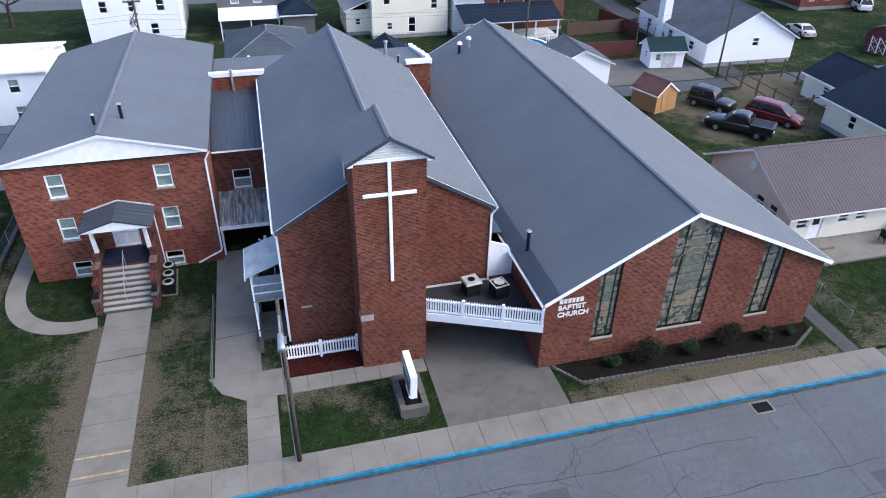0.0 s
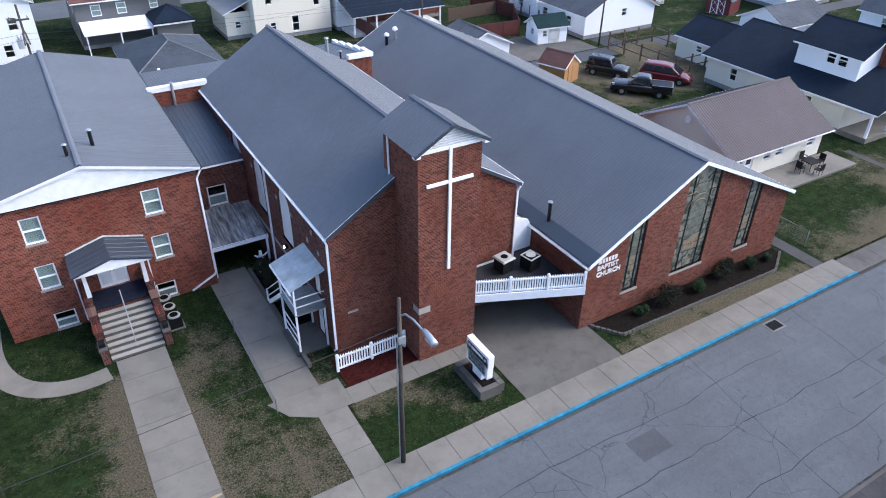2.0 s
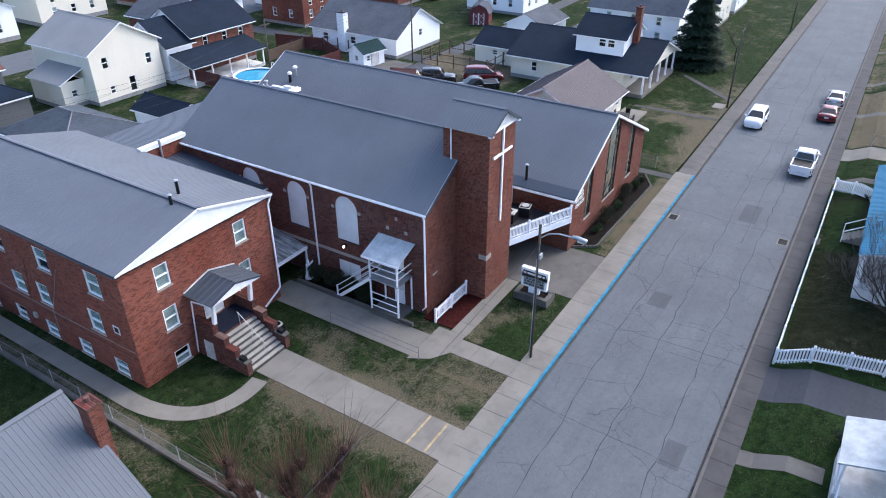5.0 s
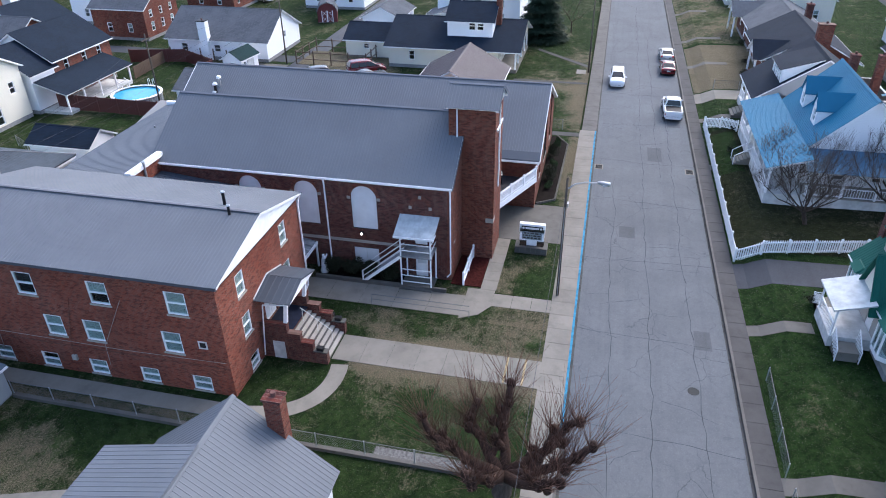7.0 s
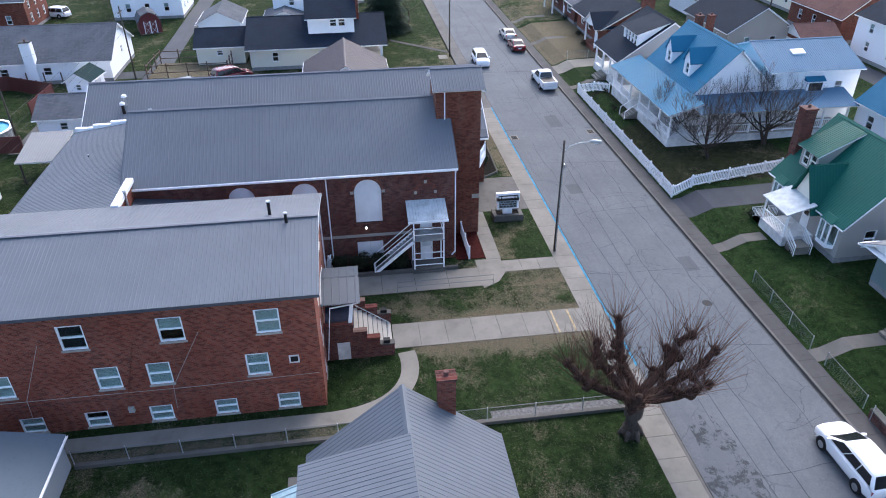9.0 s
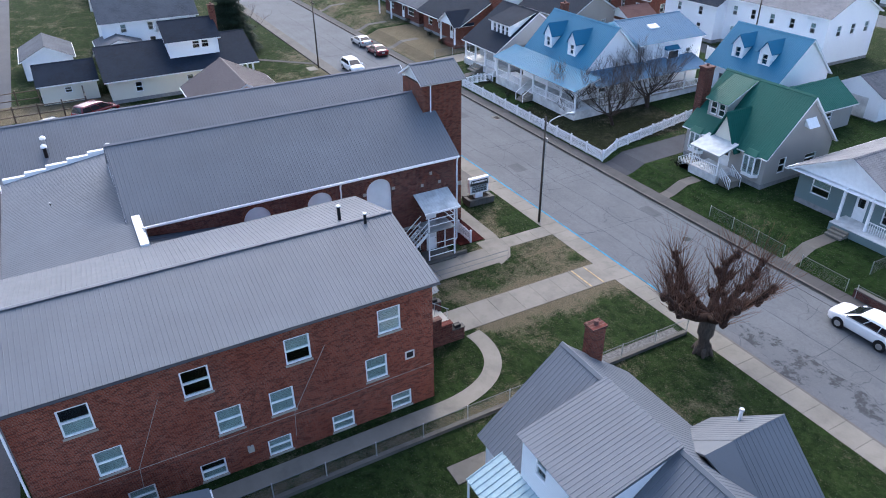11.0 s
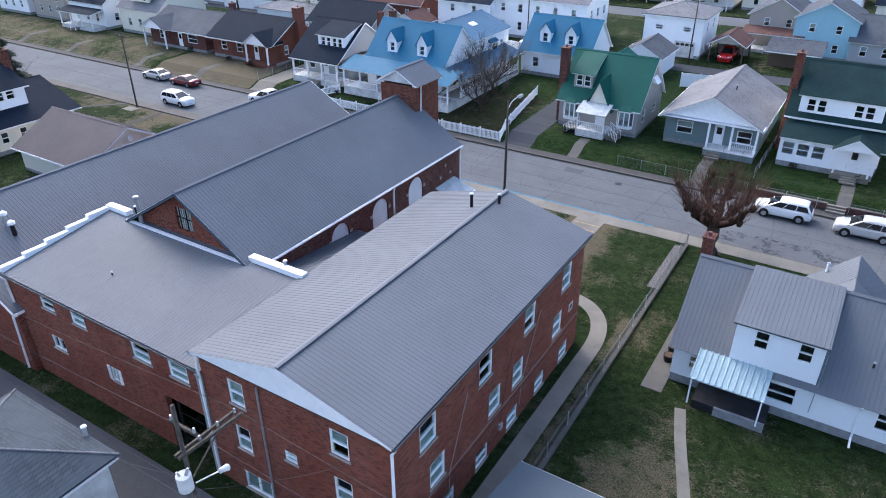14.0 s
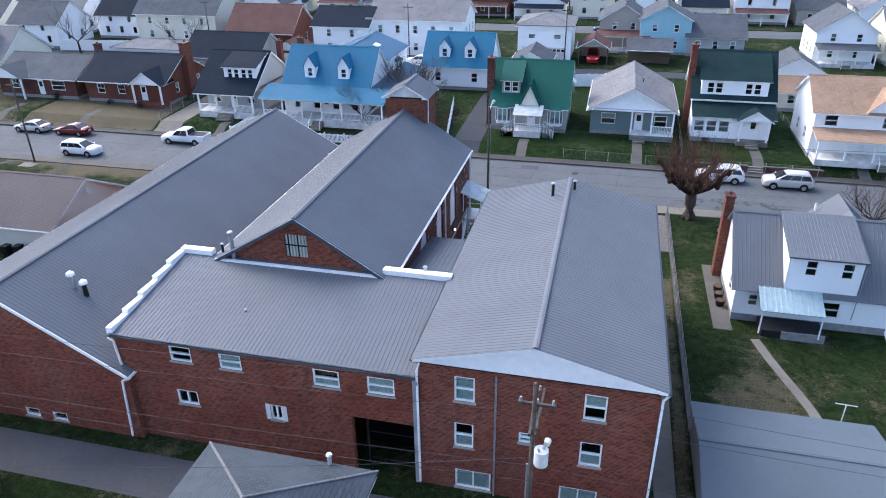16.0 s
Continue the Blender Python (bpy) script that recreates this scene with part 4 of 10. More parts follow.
for i, (x, y0) in enumerate(((-2.2, 5.6), (-14.7, 0.0), (-27.0, 0.0), (-37.0, 6.0), (22.9, 6.4), (35.1, 5.3), (54.7, 4.5), (67.3, 4.0), (84.5, 4.5), (98.0, 4.0))):
    flat("garden_walk", rect(x - 0.55, y0, x + 0.55, 9.3), 0.014, "concrete_dk", "narrow concrete walk to a front door", "pavement", 0.1)
flat("bare_yard", rect(44.2, -1.0, 63.5, 9.2), 0.008, "grass_dry", "bare tan front yard", "yard", 0.1)
flat("flower_bed", rect(-12.6, 0.7, -9.4, 1.7), 0.03, "mulch_red", "red mulch bed in front of the bungalow", "garden bed", 0.1)
flat("bare_yard", rect(64.5, -1.5, 118, 9.2), 0.008, "grass_tan", "patchy tan front yards", "yard", 0.1)
flat("back_lot", rect(34.5, 46.5, 47.5, 58.95), 0.008, "grass", "trampled gravel and grass parking lot", "yard", 0.1)
flat("back_drive", rect(24.5, 61.8, 46, 69.5), 0.01, "concrete_dk", "grey concrete apron off the alley", "driveway", 0.1)
flat("yard_path", rect(45.2, 21.8, 45.9, 31.0), 0.012, "pave_dk", "narrow worn concrete path", "pavement", 0.1)
flat("yard_path", [(52.0, 21.8), (53.0, 21.8), (60.4, 29.4), (59.4, 29.4)], 0.03, "pave_dk", "narrow worn concrete path", "pavement", 0.1)
flat("cross_alley", rect(47.2, 61.8, 50.2, 109), 0.01, "asphalt_dk", "narrow asphalt lane between gardens", "road", 0.1)


# ---- church: classroom wing ----
wing = thing("church_wing", "three-storey orange-red brick church wing with grey metal gable roof", "building", (-9.3, 48.0, 0))
O = Vector((-9.3, 48.0, 0))
X0, X1, Y0, Y1, TOP = -14.62 - O.x, -4.0 - O.x, 38.4 - O.y, 57.7 - O.y, 7.54


def w_ops(items):
    return [(c - w / 2, c + w / 2, z, z + h) for c, z, w, h in items]


fr = [(-12.1 - O.x, 5.42, 0.92, 1.45), (-6.45 - O.x, 5.48, 0.92, 1.45), (-12.15 - O.x, 2.68, 0.92, 1.45), (-6.5 - O.x, 2.72, 0.92, 1.45), (-12.0 - O.x, 0.12, 1.05, 1.0), (-6.8 - O.x, 0.12, 1.05, 1.0)]
door_op = (-9.98 - O.x, -8.48 - O.x, 1.8, 3.85)
part("wall", wall_geo("x", Y0, 1, X0, X1, 0, TOP, w_ops(fr) + [door_op]), "brick_l", wing)
for i, (c, z, w, h) in enumerate(fr):
    window(wing, c, Y0, z, "S", w, h, blind=("full", "full", "full", "full", "low", "low")[i])
ww = []
for y in (40.85, 45.6, 50.3, 55.2):
    ww.append((y - O.y, 5.42, 1.25, 1.5))
for y in (41.7, 46.7, 49.25, 54.5):
    ww.append((y - O.y, 2.68, 1.2, 1.45))
for y in (40.4, 43.75, 47.15, 50.45, 53.7, 56.6):
    ww.append((y - O.y, 0.14, 1.2, 1.05))
vent_op = (39.8 - O.y, 3.3, 0.5, 0.5)
part("wall", wall_geo("y", X0, 1, Y0 + 0.3, Y1 - 0.3, 0, TOP, w_ops(ww)), "brick_l", wing)
for i, (c, z, w, h) in enumerate(ww):
    window(wing, X0, c, z, "W", w, h, blind=("full", "up", "", "low", "full", "full", "full", "full", "full", "full", "full", "low", "full", "full")[i])
wv = part("wall_vent", wall_geo("y", X0 - 0.03, 1, vent_op[0] - 0.27, vent_op[0] + 0.27, 3.28, 3.8, [(vent_op[0] - 0.19, vent_op[0] + 0.19, 3.36, 3.72)], 0.05), "dirty_white", wing, "small white-framed wall vent")
part("vent_screen", Geo().box(X0 - 0.015, vent_op[0] - 0.19, 3.36, X0 + 0.012, vent_op[0] + 0.19, 3.72), "black", wv)
rr = [(-6.15 - O.x, 5.5, 0.95, 1.4), (-11.98 - O.x, 5.5, 0.98, 1.4), (-6.12 - O.x, 2.75, 0.92, 1.45), (-9.06 - O.x, 3.6, 0.72, 0.6), (-11.98 - O.x, 2.8, 0.98, 1.4), (-6.57 - O.x, 0.15, 1.75, 1.15), (-11.6 - O.x, 0.15, 1.75, 1.15)]
part("wall", wall_geo("x", Y1, -1, X0, X1, 0, TOP, w_ops(rr)), "brick_l", wing)
for i, (c, z, w, h) in enumerate(rr):
    window(wing, c, Y1, z, "N", w, h, style="slide" if w > 1.5 else "sash", blind=("full", "up", "low", "full", "low", "full", "full")[i])
part("wall", wall_geo("y", X1, -1, Y0 + 0.3, Y1 - 0.3, 0, TOP), "brick_l", wing)
# slabs are coloured near-black so the rooms behind the windows look unlit
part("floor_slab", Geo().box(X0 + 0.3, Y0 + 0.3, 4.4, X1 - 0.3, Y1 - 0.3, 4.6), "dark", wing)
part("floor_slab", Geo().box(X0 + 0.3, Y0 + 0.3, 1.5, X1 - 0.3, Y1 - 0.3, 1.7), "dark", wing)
# concrete course below the middle windows
part("band_course", Geo().box(X0 - 0.025, Y0, 1.98, X0, Y1, 2.06), "brick_h", wing)
RX, RZ, EZ = -9.25 - O.x, 9.13, 7.74
EL, ER, RF, RB = -14.84 - O.x, -3.78 - O.x, 38.08 - O.y, 57.98 - O.y
sheeted_slope(wing, (EL, RF, EZ - 0.03), (EL, RB, EZ - 0.03), (RX, RB, RZ - 0.03), (RX, RF, RZ - 0.03), "roof")
sheeted_slope(wing, (ER, RF, EZ - 0.03), (ER, RB, EZ - 0.03), (RX, RB, RZ - 0.03), (RX, RF, RZ - 0.03), "roof")
ridge_cap(wing, (RX, RF, RZ), (RX, RB, RZ), (RZ - EZ) / (RX - EL), (RZ - EZ) / (ER - RX))
for yy, dy in ((38.22 - O.y, 0.12), (57.84 - O.y, -0.12)):
    part("gable_board", Geo().prism([(EL + 0.05, yy, TOP - 0.02), (ER - 0.05, yy, TOP - 0.02), (ER - 0.05, yy, TOP + 0.02), (RX, yy, RZ - 0.17), (EL + 0.05, yy, TOP + 0.02)], (0, dy, 0)), "white", wing, "white painted gable panel")
    part("soffit", Geo().box(EL + 0.1, min(yy, yy + dy * 1.5), TOP - 0.08, ER - 0.1, max(yy, yy + dy * 1.5), TOP - 0.02), "black", wing)
for xe in (EL, ER):
    s = 1 if xe > 0 else -1
    part("fascia", Geo().box(xe, RF, EZ - 0.2, xe + s * 0.03, RB, EZ - 0.03), "roof_dk", wing)
    gutter(wing, (xe + s * 0.07, RF, EZ - 0.12), (xe + s * 0.07, RB, EZ - 0.12), "roof_dk")
    part("eave_soffit", Geo().box(min(xe, xe - s * 0.35), RF + 0.1, TOP - 0.02, max(xe, xe - s * 0.35), RB - 0.1, TOP + 0.02), "white", wing)
downspout(wing, [(EL - 0.1, RB - 0.1, EZ - 0.15), (X0 - 0.08, Y1 + 0.1, 7.2), (X0 - 0.08, Y1 + 0.1, 0.2), (X0 + 0.3, Y1 + 0.6, 0.05)])
downspout(wing, [(ER - 0.3, Y1 + 0.12, EZ - 0.3), (X1 + 0.05, Y1 + 0.12, 7.0), (X1 + 0.05, Y1 + 0.12, 0.2)])
downspout(wing, [(ER + 0.05, Y0 - 0.1, EZ - 0.25), (X1 - 0.02, Y0 - 0.08, 7.0), (X1 - 0.02, Y0 - 0.08, 0.9), (X1 - 0.1, Y0 - 0.08, 0.75), (X1 - 1.5, Y0 - 0.1, 0.1)])
part("conduit", Geo().tube([(-7.6 - O.x, Y1 + 0.06, 7.2), (-7.6 - O.x, Y1 + 0.06, 0.0)], 0.05, 8), "grey_metal", wing)
part("conduit", Geo().tube([(X0 - 0.05, 47.6 - O.y, 5.6), (X0 - 0.05, 48.6 - O.y, 2.0), (X0 - 0.05, 48.6 - O.y, 1.2)], 0.02, 6), "brick_h", wing)
part("meter_box", Geo().box(X0 - 0.14, 48.45 - O.y, 1.0, X0, 48.75 - O.y, 1.35), "ac", wing)
part("cable", Geo().tube([(X0 - 0.02, Y0 + 0.2, 2.45), (X0 - 0.02, 45.0 - O.y, 2.3), (X0 - 0.02, Y1 - 0.3, 2.4)], 0.014, 5), "stone", wing)
for ya_, yb_ in ((44.3, 46.2), (52.0, 53.5)):
    part("conduit", Geo().tube([(X0 - 0.02, ya_ - O.y, 5.9), (X0 - 0.02, yb_ - O.y, 2.45), (X0 - 0.02, yb_ - O.y + 0.1, 0.9)], 0.014, 5), "stone", wing)
vent_pipe(wing, -9.62 - O.x, 39.8 - O.y, 8.85, 9.6, 0.085)
vent_pipe(wing, -8.33 - O.x, 40.8 - O.y, 8.7, 9.72, 0.095)
# double door
for s in (-1, 1):
    d = part("door", Geo().box(-9.23 - O.x + (0 if s > 0 else -0.73), Y0 + 0.1, 1.8, -9.23 - O.x + (0.73 if s > 0 else 0), Y0 + 0.16, 3.83), "white", wing, "white double door leaf")
    for zz in (2.0, 2.95):
        part("door_panel", Geo().box(-9.23 - O.x + s * 0.365 - 0.26, Y0 + 0.07, zz, -9.23 - O.x + s * 0.365 + 0.26, Y0 + 0.1, zz + 0.75), "board", d)
    part("door_handle", Geo().tube([(-9.23 - O.x + s * 0.08, Y0 + 0.05, 2.7), (-9.23 - O.x + s * 0.08, Y0 + 0.05, 2.95)], 0.02, 6), "grey_metal", d)

# porch and front steps of the wing
porch = thing("front_porch", "brick entrance porch with metal gable canopy and concrete steps", "porch", (-9.2, 36.6, 0))
PX = Vector((-9.2, 36.6, 0))


def pb(g, x0, y0, z0, x1, y1, z1):
    return g.box(x0 - PX.x, y0 - PX.y, z0, x1 - PX.x, y1 - PX.y, z1)


part("porch_base", pb(Geo(), -10.55, 36.7, 0, -7.85, 38.4, 1.74), "brick_m", porch)
part("porch_floor", pb(Geo(), -10.55, 36.66, 1.745, -7.85, 38.38, 1.79), "carpet", porch, "dark blue outdoor carpet")
for i in range(8):
    z = 1.75 - (i + 1) * 0.195
    y = 36.7 - i * 0.29
    st = part("step", pb(Geo(), -10.5, y - 0.29, 0, -7.9, y, z), "concrete_dk", porch)
    part("step_edge", pb(Geo(), -10.5, y - 0.3, z - 0.05, -7.9, y - 0.06, z + 0.008), "stone", st)
for xa, xb in ((-10.9, -10.55), (-7.85, -7.5)):
    for ya, yb, z in ((36.7, 38.4, 2.5), (35.9, 36.7, 1.95), (35.15, 35.9, 1.4), (34.3, 35.15, 0.85)):
        wl = part("side_wall", pb(Geo(), xa, ya, 0, xb, yb, z), "brick_m", porch)
        part("coping", pb(Geo(), xa - 0.04, ya - 0.03, z, xb + 0.04, yb, z + 0.08), "concrete_dk" if z < 1 else "brick_m", wl)
    part("lantern_box", pb(Geo(), xa + 0.03, 34.55, 0.93, xb - 0.03, 34.95, 1.15), "black", porch)
part("cellar_door", pb(Geo(), -10.95, 36.95, 0.05, -10.9, 37.7, 1.3), "dirty_white", porch)
for px in (-10.6, -7.8):
    p = part("post", Geo().hexa([(px - 0.11 - PX.x, 36.72 - PX.y, 2.58), (px + 0.11 - PX.x, 36.72 - PX.y, 2.58), (px + 0.11 - PX.x, 36.94 - PX.y, 2.58), (px - 0.11 - PX.x, 36.94 - PX.y, 2.58),
                               (px - 0.08 - PX.x, 36.5 - PX.y, 4.3), (px + 0.08 - PX.x, 36.5 - PX.y, 4.3), (px + 0.08 - PX.x, 36.7 - PX.y, 4.3), (px - 0.08 - PX.x, 36.7 - PX.y, 4.3)]), "white", porch)
pe, pr = 4.3, 4.85
for xa in (-11.1, -7.3):
    sheeted_slope(porch, (xa - PX.x, 36.15 - PX.y, pe), (xa - PX.x, 38.4 - PX.y, pe), (0, 38.4 - PX.y, pr), (0, 36.15 - PX.y, pr), "roof_dk", 0.08, 0.42, 0.42, "roof_dk")
part("gable_panel", Geo().prism([(-1.85, 36.2 - PX.y, pe - 0.12), (1.85, 36.2 - PX.y, pe - 0.12), (1.85, 36.2 - PX.y, pe - 0.08), (0, 36.2 - PX.y, pr - 0.1), (-1.85, 36.2 - PX.y, pe - 0.08)], (0, 0.08, 0)), "white", porch, "white gable panel")
part("canopy_ceiling", pb(Geo(), -11.0, 36.25, pe - 0.14, -7.4, 38.4, pe - 0.1), "white", porch)
part("flashing", Geo().bar((-1.9, 38.36 - PX.y, pe + 0.1), (0, 38.36 - PX.y, pr + 0.1), 0.04, 0.08).bar((0, 38.36 - PX.y, pr + 0.1), (1.9, 38.36 - PX.y, pe + 0.1), 0.04, 0.08), "dirty_white", porch)
downspout(porch, [(-11.1 - PX.x, 36.3 - PX.y, pe - 0.05), (-11.05 - PX.x, 37.9 - PX.y, pe - 0.3), (-11.05 - PX.x, 38.3 - PX.y, 0.2)], r=0.035)
downspout(porch, [(-7.35 - PX.x, 36.3 - PX.y, pe - 0.05), (-7.4 - PX.x, 38.1 - PX.y, pe - 0.3), (-7.4 - PX.x, 38.3 - PX.y, 0.2)], r=0.035)
rail = part("handrail", Geo().tube([(0, 36.5 - PX.y, 2.7), (0, 36.2 - PX.y, 2.5), (0, 34.7 - PX.y, 1.35), (0, 34.5 - PX.y, 1.2)], 0.025, 6), "grey_metal", porch)
for y, z in ((36.4, 2.6), (35.5, 1.95), (34.6, 1.25)):
    part("baluster", Geo().tube([(0, y - PX.y, max(0.05, z - 0.9)), (0, y - PX.y, z)], 0.018, 6), "grey_metal", rail)
# air conditioners beside the steps
for i, (x, y) in enumerate(((-7.15, 37.5), (-7.1, 36.6), (-7.05, 35.7))):
    ac = thing("air_conditioner", "round-topped grey outdoor air conditioning unit beside the steps", "air conditioner", (x, y, 0.0), group="air conditioners by the steps")
    part("pad", Geo().box(-0.42, -0.42, -0.02, 0.42, 0.42, 0.06), "concrete", ac)
    part("housing", Geo().box(-0.33, -0.33, 0.06, 0.33, 0.33, 0.72), "black", ac)
    part("top_cover", Geo().tube([(0, 0, 0.72), (0, 0, 0.78)], 0.34, 16, 0.3), "ac", ac)
    part("fan_grille", Geo().tube([(0, 0, 0.781), (0, 0, 0.79)], 0.22, 16), "dark", ac)

# ---- church: old sanctuary with tower ----
hall = thing("church_sanctuary", "dark red brick sanctuary with front tower and grey metal roof", "church", (4.8, 40.0, 0))
Q = Vector((4.8, 40.0, 0))
SX0, SX1, SY0, SY1, STOP = -0.5 - Q.x, 10.12 - Q.x, 28.95 - Q.y, 50.6 - Q.y, 7.12
MRX, MRZ, MEZ = 4.72 - Q.x, 10.69, 7.37
slopeL = (MRZ - MEZ) / (MRX - (-0.7 - Q.x))
part("wall", wall_geo("x", SY0, 1, SX0, SX1, 0, STOP), "brick_t", hall)
part("gable_wall", Geo().prism([(SX0, SY0, STOP), (SX1, SY0, STOP), (SX1, SY0, STOP + 0.2), (MRX, SY0, MRZ - 0.13), (SX0, SY0, STOP + 0.2)], (0, 0.3, 0)), "brick_t", hall)
side_ops = [(34.2 - Q.y, 36.05 - Q.y, 3.52, 6.86), (38.5 - Q.y, 40.25 - Q.y, 3.52, 6.86), (42.7 - Q.y, 44.45 - Q.y, 3.52, 6.86), (34.25 - Q.y, 36.1 - Q.y, 0.5, 1.95), (30.65 - Q.y, 31.55 - Q.y, 2.7, 4.75), (30.65 - Q.y, 31.55 - Q.y, 0.05, 2.05)]
part("wall", wall_geo("y", SX0, 1, SY0 + 0.3, SY1 - 0.3, 0, STOP + 0.1, side_ops), "brick_m", hall)
part("wall", wall_geo("y", SX1, -1, SY0 + 0.3, SY1 - 0.3, 0, STOP + 0.1), "brick_m", hall)
part("wall", wall_geo("x", SY1, -1, SX0, SX1, 0, STOP), "brick_l", hall)
gw = (4.3 - Q.x, 5.65 - Q.x, 8.0, 9.45)
for a, b in ((SX0, gw[0]), (gw[0], gw[1]), (gw[1], SX1)):
    ht = lambda x: (STOP + 0.12) + (MRZ - 0.2 - STOP - 0.12) * (1 - abs(x - MRX) / (MRX - SX0 if x < MRX else SX1 - MRX))
    if a == gw[0]:
        part("gable_wall", Geo().box(a, SY1 - 0.3, STOP, b, SY1, gw[2]), "brick_l", hall)
        mid = [(a, SY1, gw[3]), (b, SY1, gw[3]), (b, SY1, ht(b)), (MRX, SY1, MRZ - 0.2), (a, SY1, ht(a))]
        part("gable_wall", Geo().prism(mid, (0, -0.3, 0)), "brick_l", hall)
    else:
        part("gable_wall", Geo().prism([(a, SY1, STOP), (b, SY1, STOP), (b, SY1, ht(b)), (a, SY1, ht(a))], (0, -0.3, 0)), "brick_l", hall)
gwin = part("gable_window", Geo().box(gw[0], SY1 - 0.2, gw[2], gw[1], SY1 - 0.16, gw[3]), "blind", hall, "pale slatted gable vent")
for i in range(7):
    part("mullion", Geo().box(gw[0] + 0.19 * i, SY1 - 0.16, gw[2], gw[0] + 0.19 * i + 0.06, SY1 - 0.1, gw[3]), "black" if i % 3 == 0 else "stone", gwin)
part("mullion", Geo().box(gw[0], SY1 - 0.16, 8.7, gw[1], SY1 - 0.09, 8.76), "black", gwin)
eL, eR, yF, yB = -0.62 - Q.x, 10.35 - Q.x, 28.84 - Q.y, 51.1 - Q.y
sheeted_slope(hall, (eL, yF, MEZ), (eL, yB, MEZ), (MRX, yB, MRZ), (MRX, yF, MRZ), "roof")
sheeted_slope(hall, (eR, yF, MEZ), (eR, yB, MEZ), (MRX, yB, MRZ), (MRX, yF, MRZ), "roof")
ridge_cap(hall, (MRX, yF, MRZ + 0.02), (MRX, yB, MRZ + 0.02), slopeL, slopeL)
for xe, s in ((eL, -1), (eR, 1)):
    part("fascia", Geo().box(xe, yF, MEZ - 0.2, xe + s * 0.03, yB, MEZ - 0.02), "white", hall)
    gutter(hall, (xe + s * 0.09, yF, MEZ - 0.1), (xe + s * 0.09, yB, MEZ - 0.1))
    part("eave_soffit", Geo().box(min(xe, xe - s * 0.3), yF + 0.25, MEZ - 0.24, max(xe, xe - s * 0.3), yB - 0.5, MEZ - 0.2), "white", hall)
for xe, s in ((eL, 1), (eR, -1)):
    for yy in (yF - 0.055, yB + 0.055):
        part("rake_board", Geo().prism([(xe, yy, MEZ - 0.22), (xe, yy, MEZ - 0.03), (MRX, yy, MRZ - 0.03), (MRX, yy, MRZ - 0.22)], (0, 0.05 if yy < 0 else -0.05, 0)), "roof_dk", hall)
for y in (29.0, 37.9):
    downspout(hall, [(eL - 0.08, y - Q.y, MEZ - 0.12), (SX0 - 0.06, y - Q.y, 6.9), (SX0 - 0.06, y - Q.y, 0.6), (SX0 - 0.06, y - Q.y + 0.25, 0.3)])
downspout(hall, [(eR + 0.05, SY0 - 0.08, MEZ - 0.12), (SX1 + 0.02, SY0 - 0.08, 6.9), (SX1 + 0.02, SY0 - 0.08, 2.8)])


def arch_board(y0, y1, z0, z1):
    """Arched white board set in the wall, and the brick spandrels round its head."""
    c, r = (y0 + y1) / 2, (y1 - y0) / 2
    zs = z1 - r
    arc = [(c + r * math.cos(a), zs + r * math.sin(a)) for a in [math.pi * i / 14 for i in range(15)]]
    b = part("boarded_window", Geo().prism([(SX0 + 0.1, y0, z0), (SX0 + 0.1, y1, z0)] + [(SX0 + 0.1, a, z) for a, z in arc[0:]], (0.05, 0, 0)), "board", hall, "arched window boarded white")
    part("sill", Geo().box(SX0 - 0.05, y0 - 0.08, z0 - 0.12, SX0 + 0.12, y1 + 0.08, z0), "brick_m", b)
    for half in (0, 1):
        a = arc[:8] if half == 0 else arc[7:]
        corner = (y1, z1) if half == 0 else (y0, z1)
        pts = [(SX0 + 0.005, p, z) for p, z in a] + [(SX0 + 0.005, *corner)]
        part("spandrel", Geo().prism(pts, (0.15, 0, 0)), "brick_m", b)
    # soldier arch with stone springers
    g = Geo()
    for i in range(18):
        t0, t1 = math.pi * i / 18 + 0.02, math.pi * (i + 1) / 18 - 0.02
        q = [(c + rr_ * math.cos(t), zs + rr_ * math.sin(t)) for rr_, t in ((r + 0.02, t0), (r + 0.24, t0), (r + 0.24, t1), (r + 0.02, t1))]
        g.prism([(SX0 - 0.02, p, z) for p, z in q], (0.03, 0, 0))
    part("brick_arch", g, "brick_h", b)
    for p in (y0 - 0.15, y1 + 0.15):
        part("springer", Geo().box(SX0 - 0.03, p - 0.12, zs - 0.12, SX0 + 0.01, p + 0.12, zs + 0.1), "stone", b)
    return b


for y0 in (34.2, 38.5, 42.7):
    arch_board(y0 - Q.y, y0 + (1.85 if y0 < 35 else 1.75) - Q.y, 3.52, 6.86)
# blind brick arch above the side door
g = Geo()
for i in range(14):
    t0, t1 = math.pi * i / 14 + 0.03, math.pi * (i + 1) / 14 - 0.03
    q = [(31.1 - Q.y + rr_ * math.cos(t), 5.75 + rr_ * math.sin(t)) for rr_, t in ((0.5, t0), (0.74, t0), (0.74, t1), (0.5, t1))]
    g.prism([(SX0 - 0.03, p, z) for p, z in q], (0.04, 0, 0))
ba = part("brick_arch", g, "brick_h", hall)
for p, z in ((30.4, 5.6), (31.8, 5.6), (31.1, 6.4)):
    part("springer", Geo().box(SX0 - 0.04, p - 0.1 - Q.y, z - 0.1, SX0 + 0.01, p + 0.1 - Q.y, z + 0.12), "stone", ba)
bw = part("boarded_window", Geo().box(SX0 + 0.06, side_ops[3][0], 0.5, SX0 + 0.1, side_ops[3][1], 1.95), "board", hall, "square window boarded white")
part("batten", Geo().box(SX0 + 0.04, 35.15 - Q.y, 0.5, SX0 + 0.06, 35.2 - Q.y, 1.95), "dirty_white", bw)
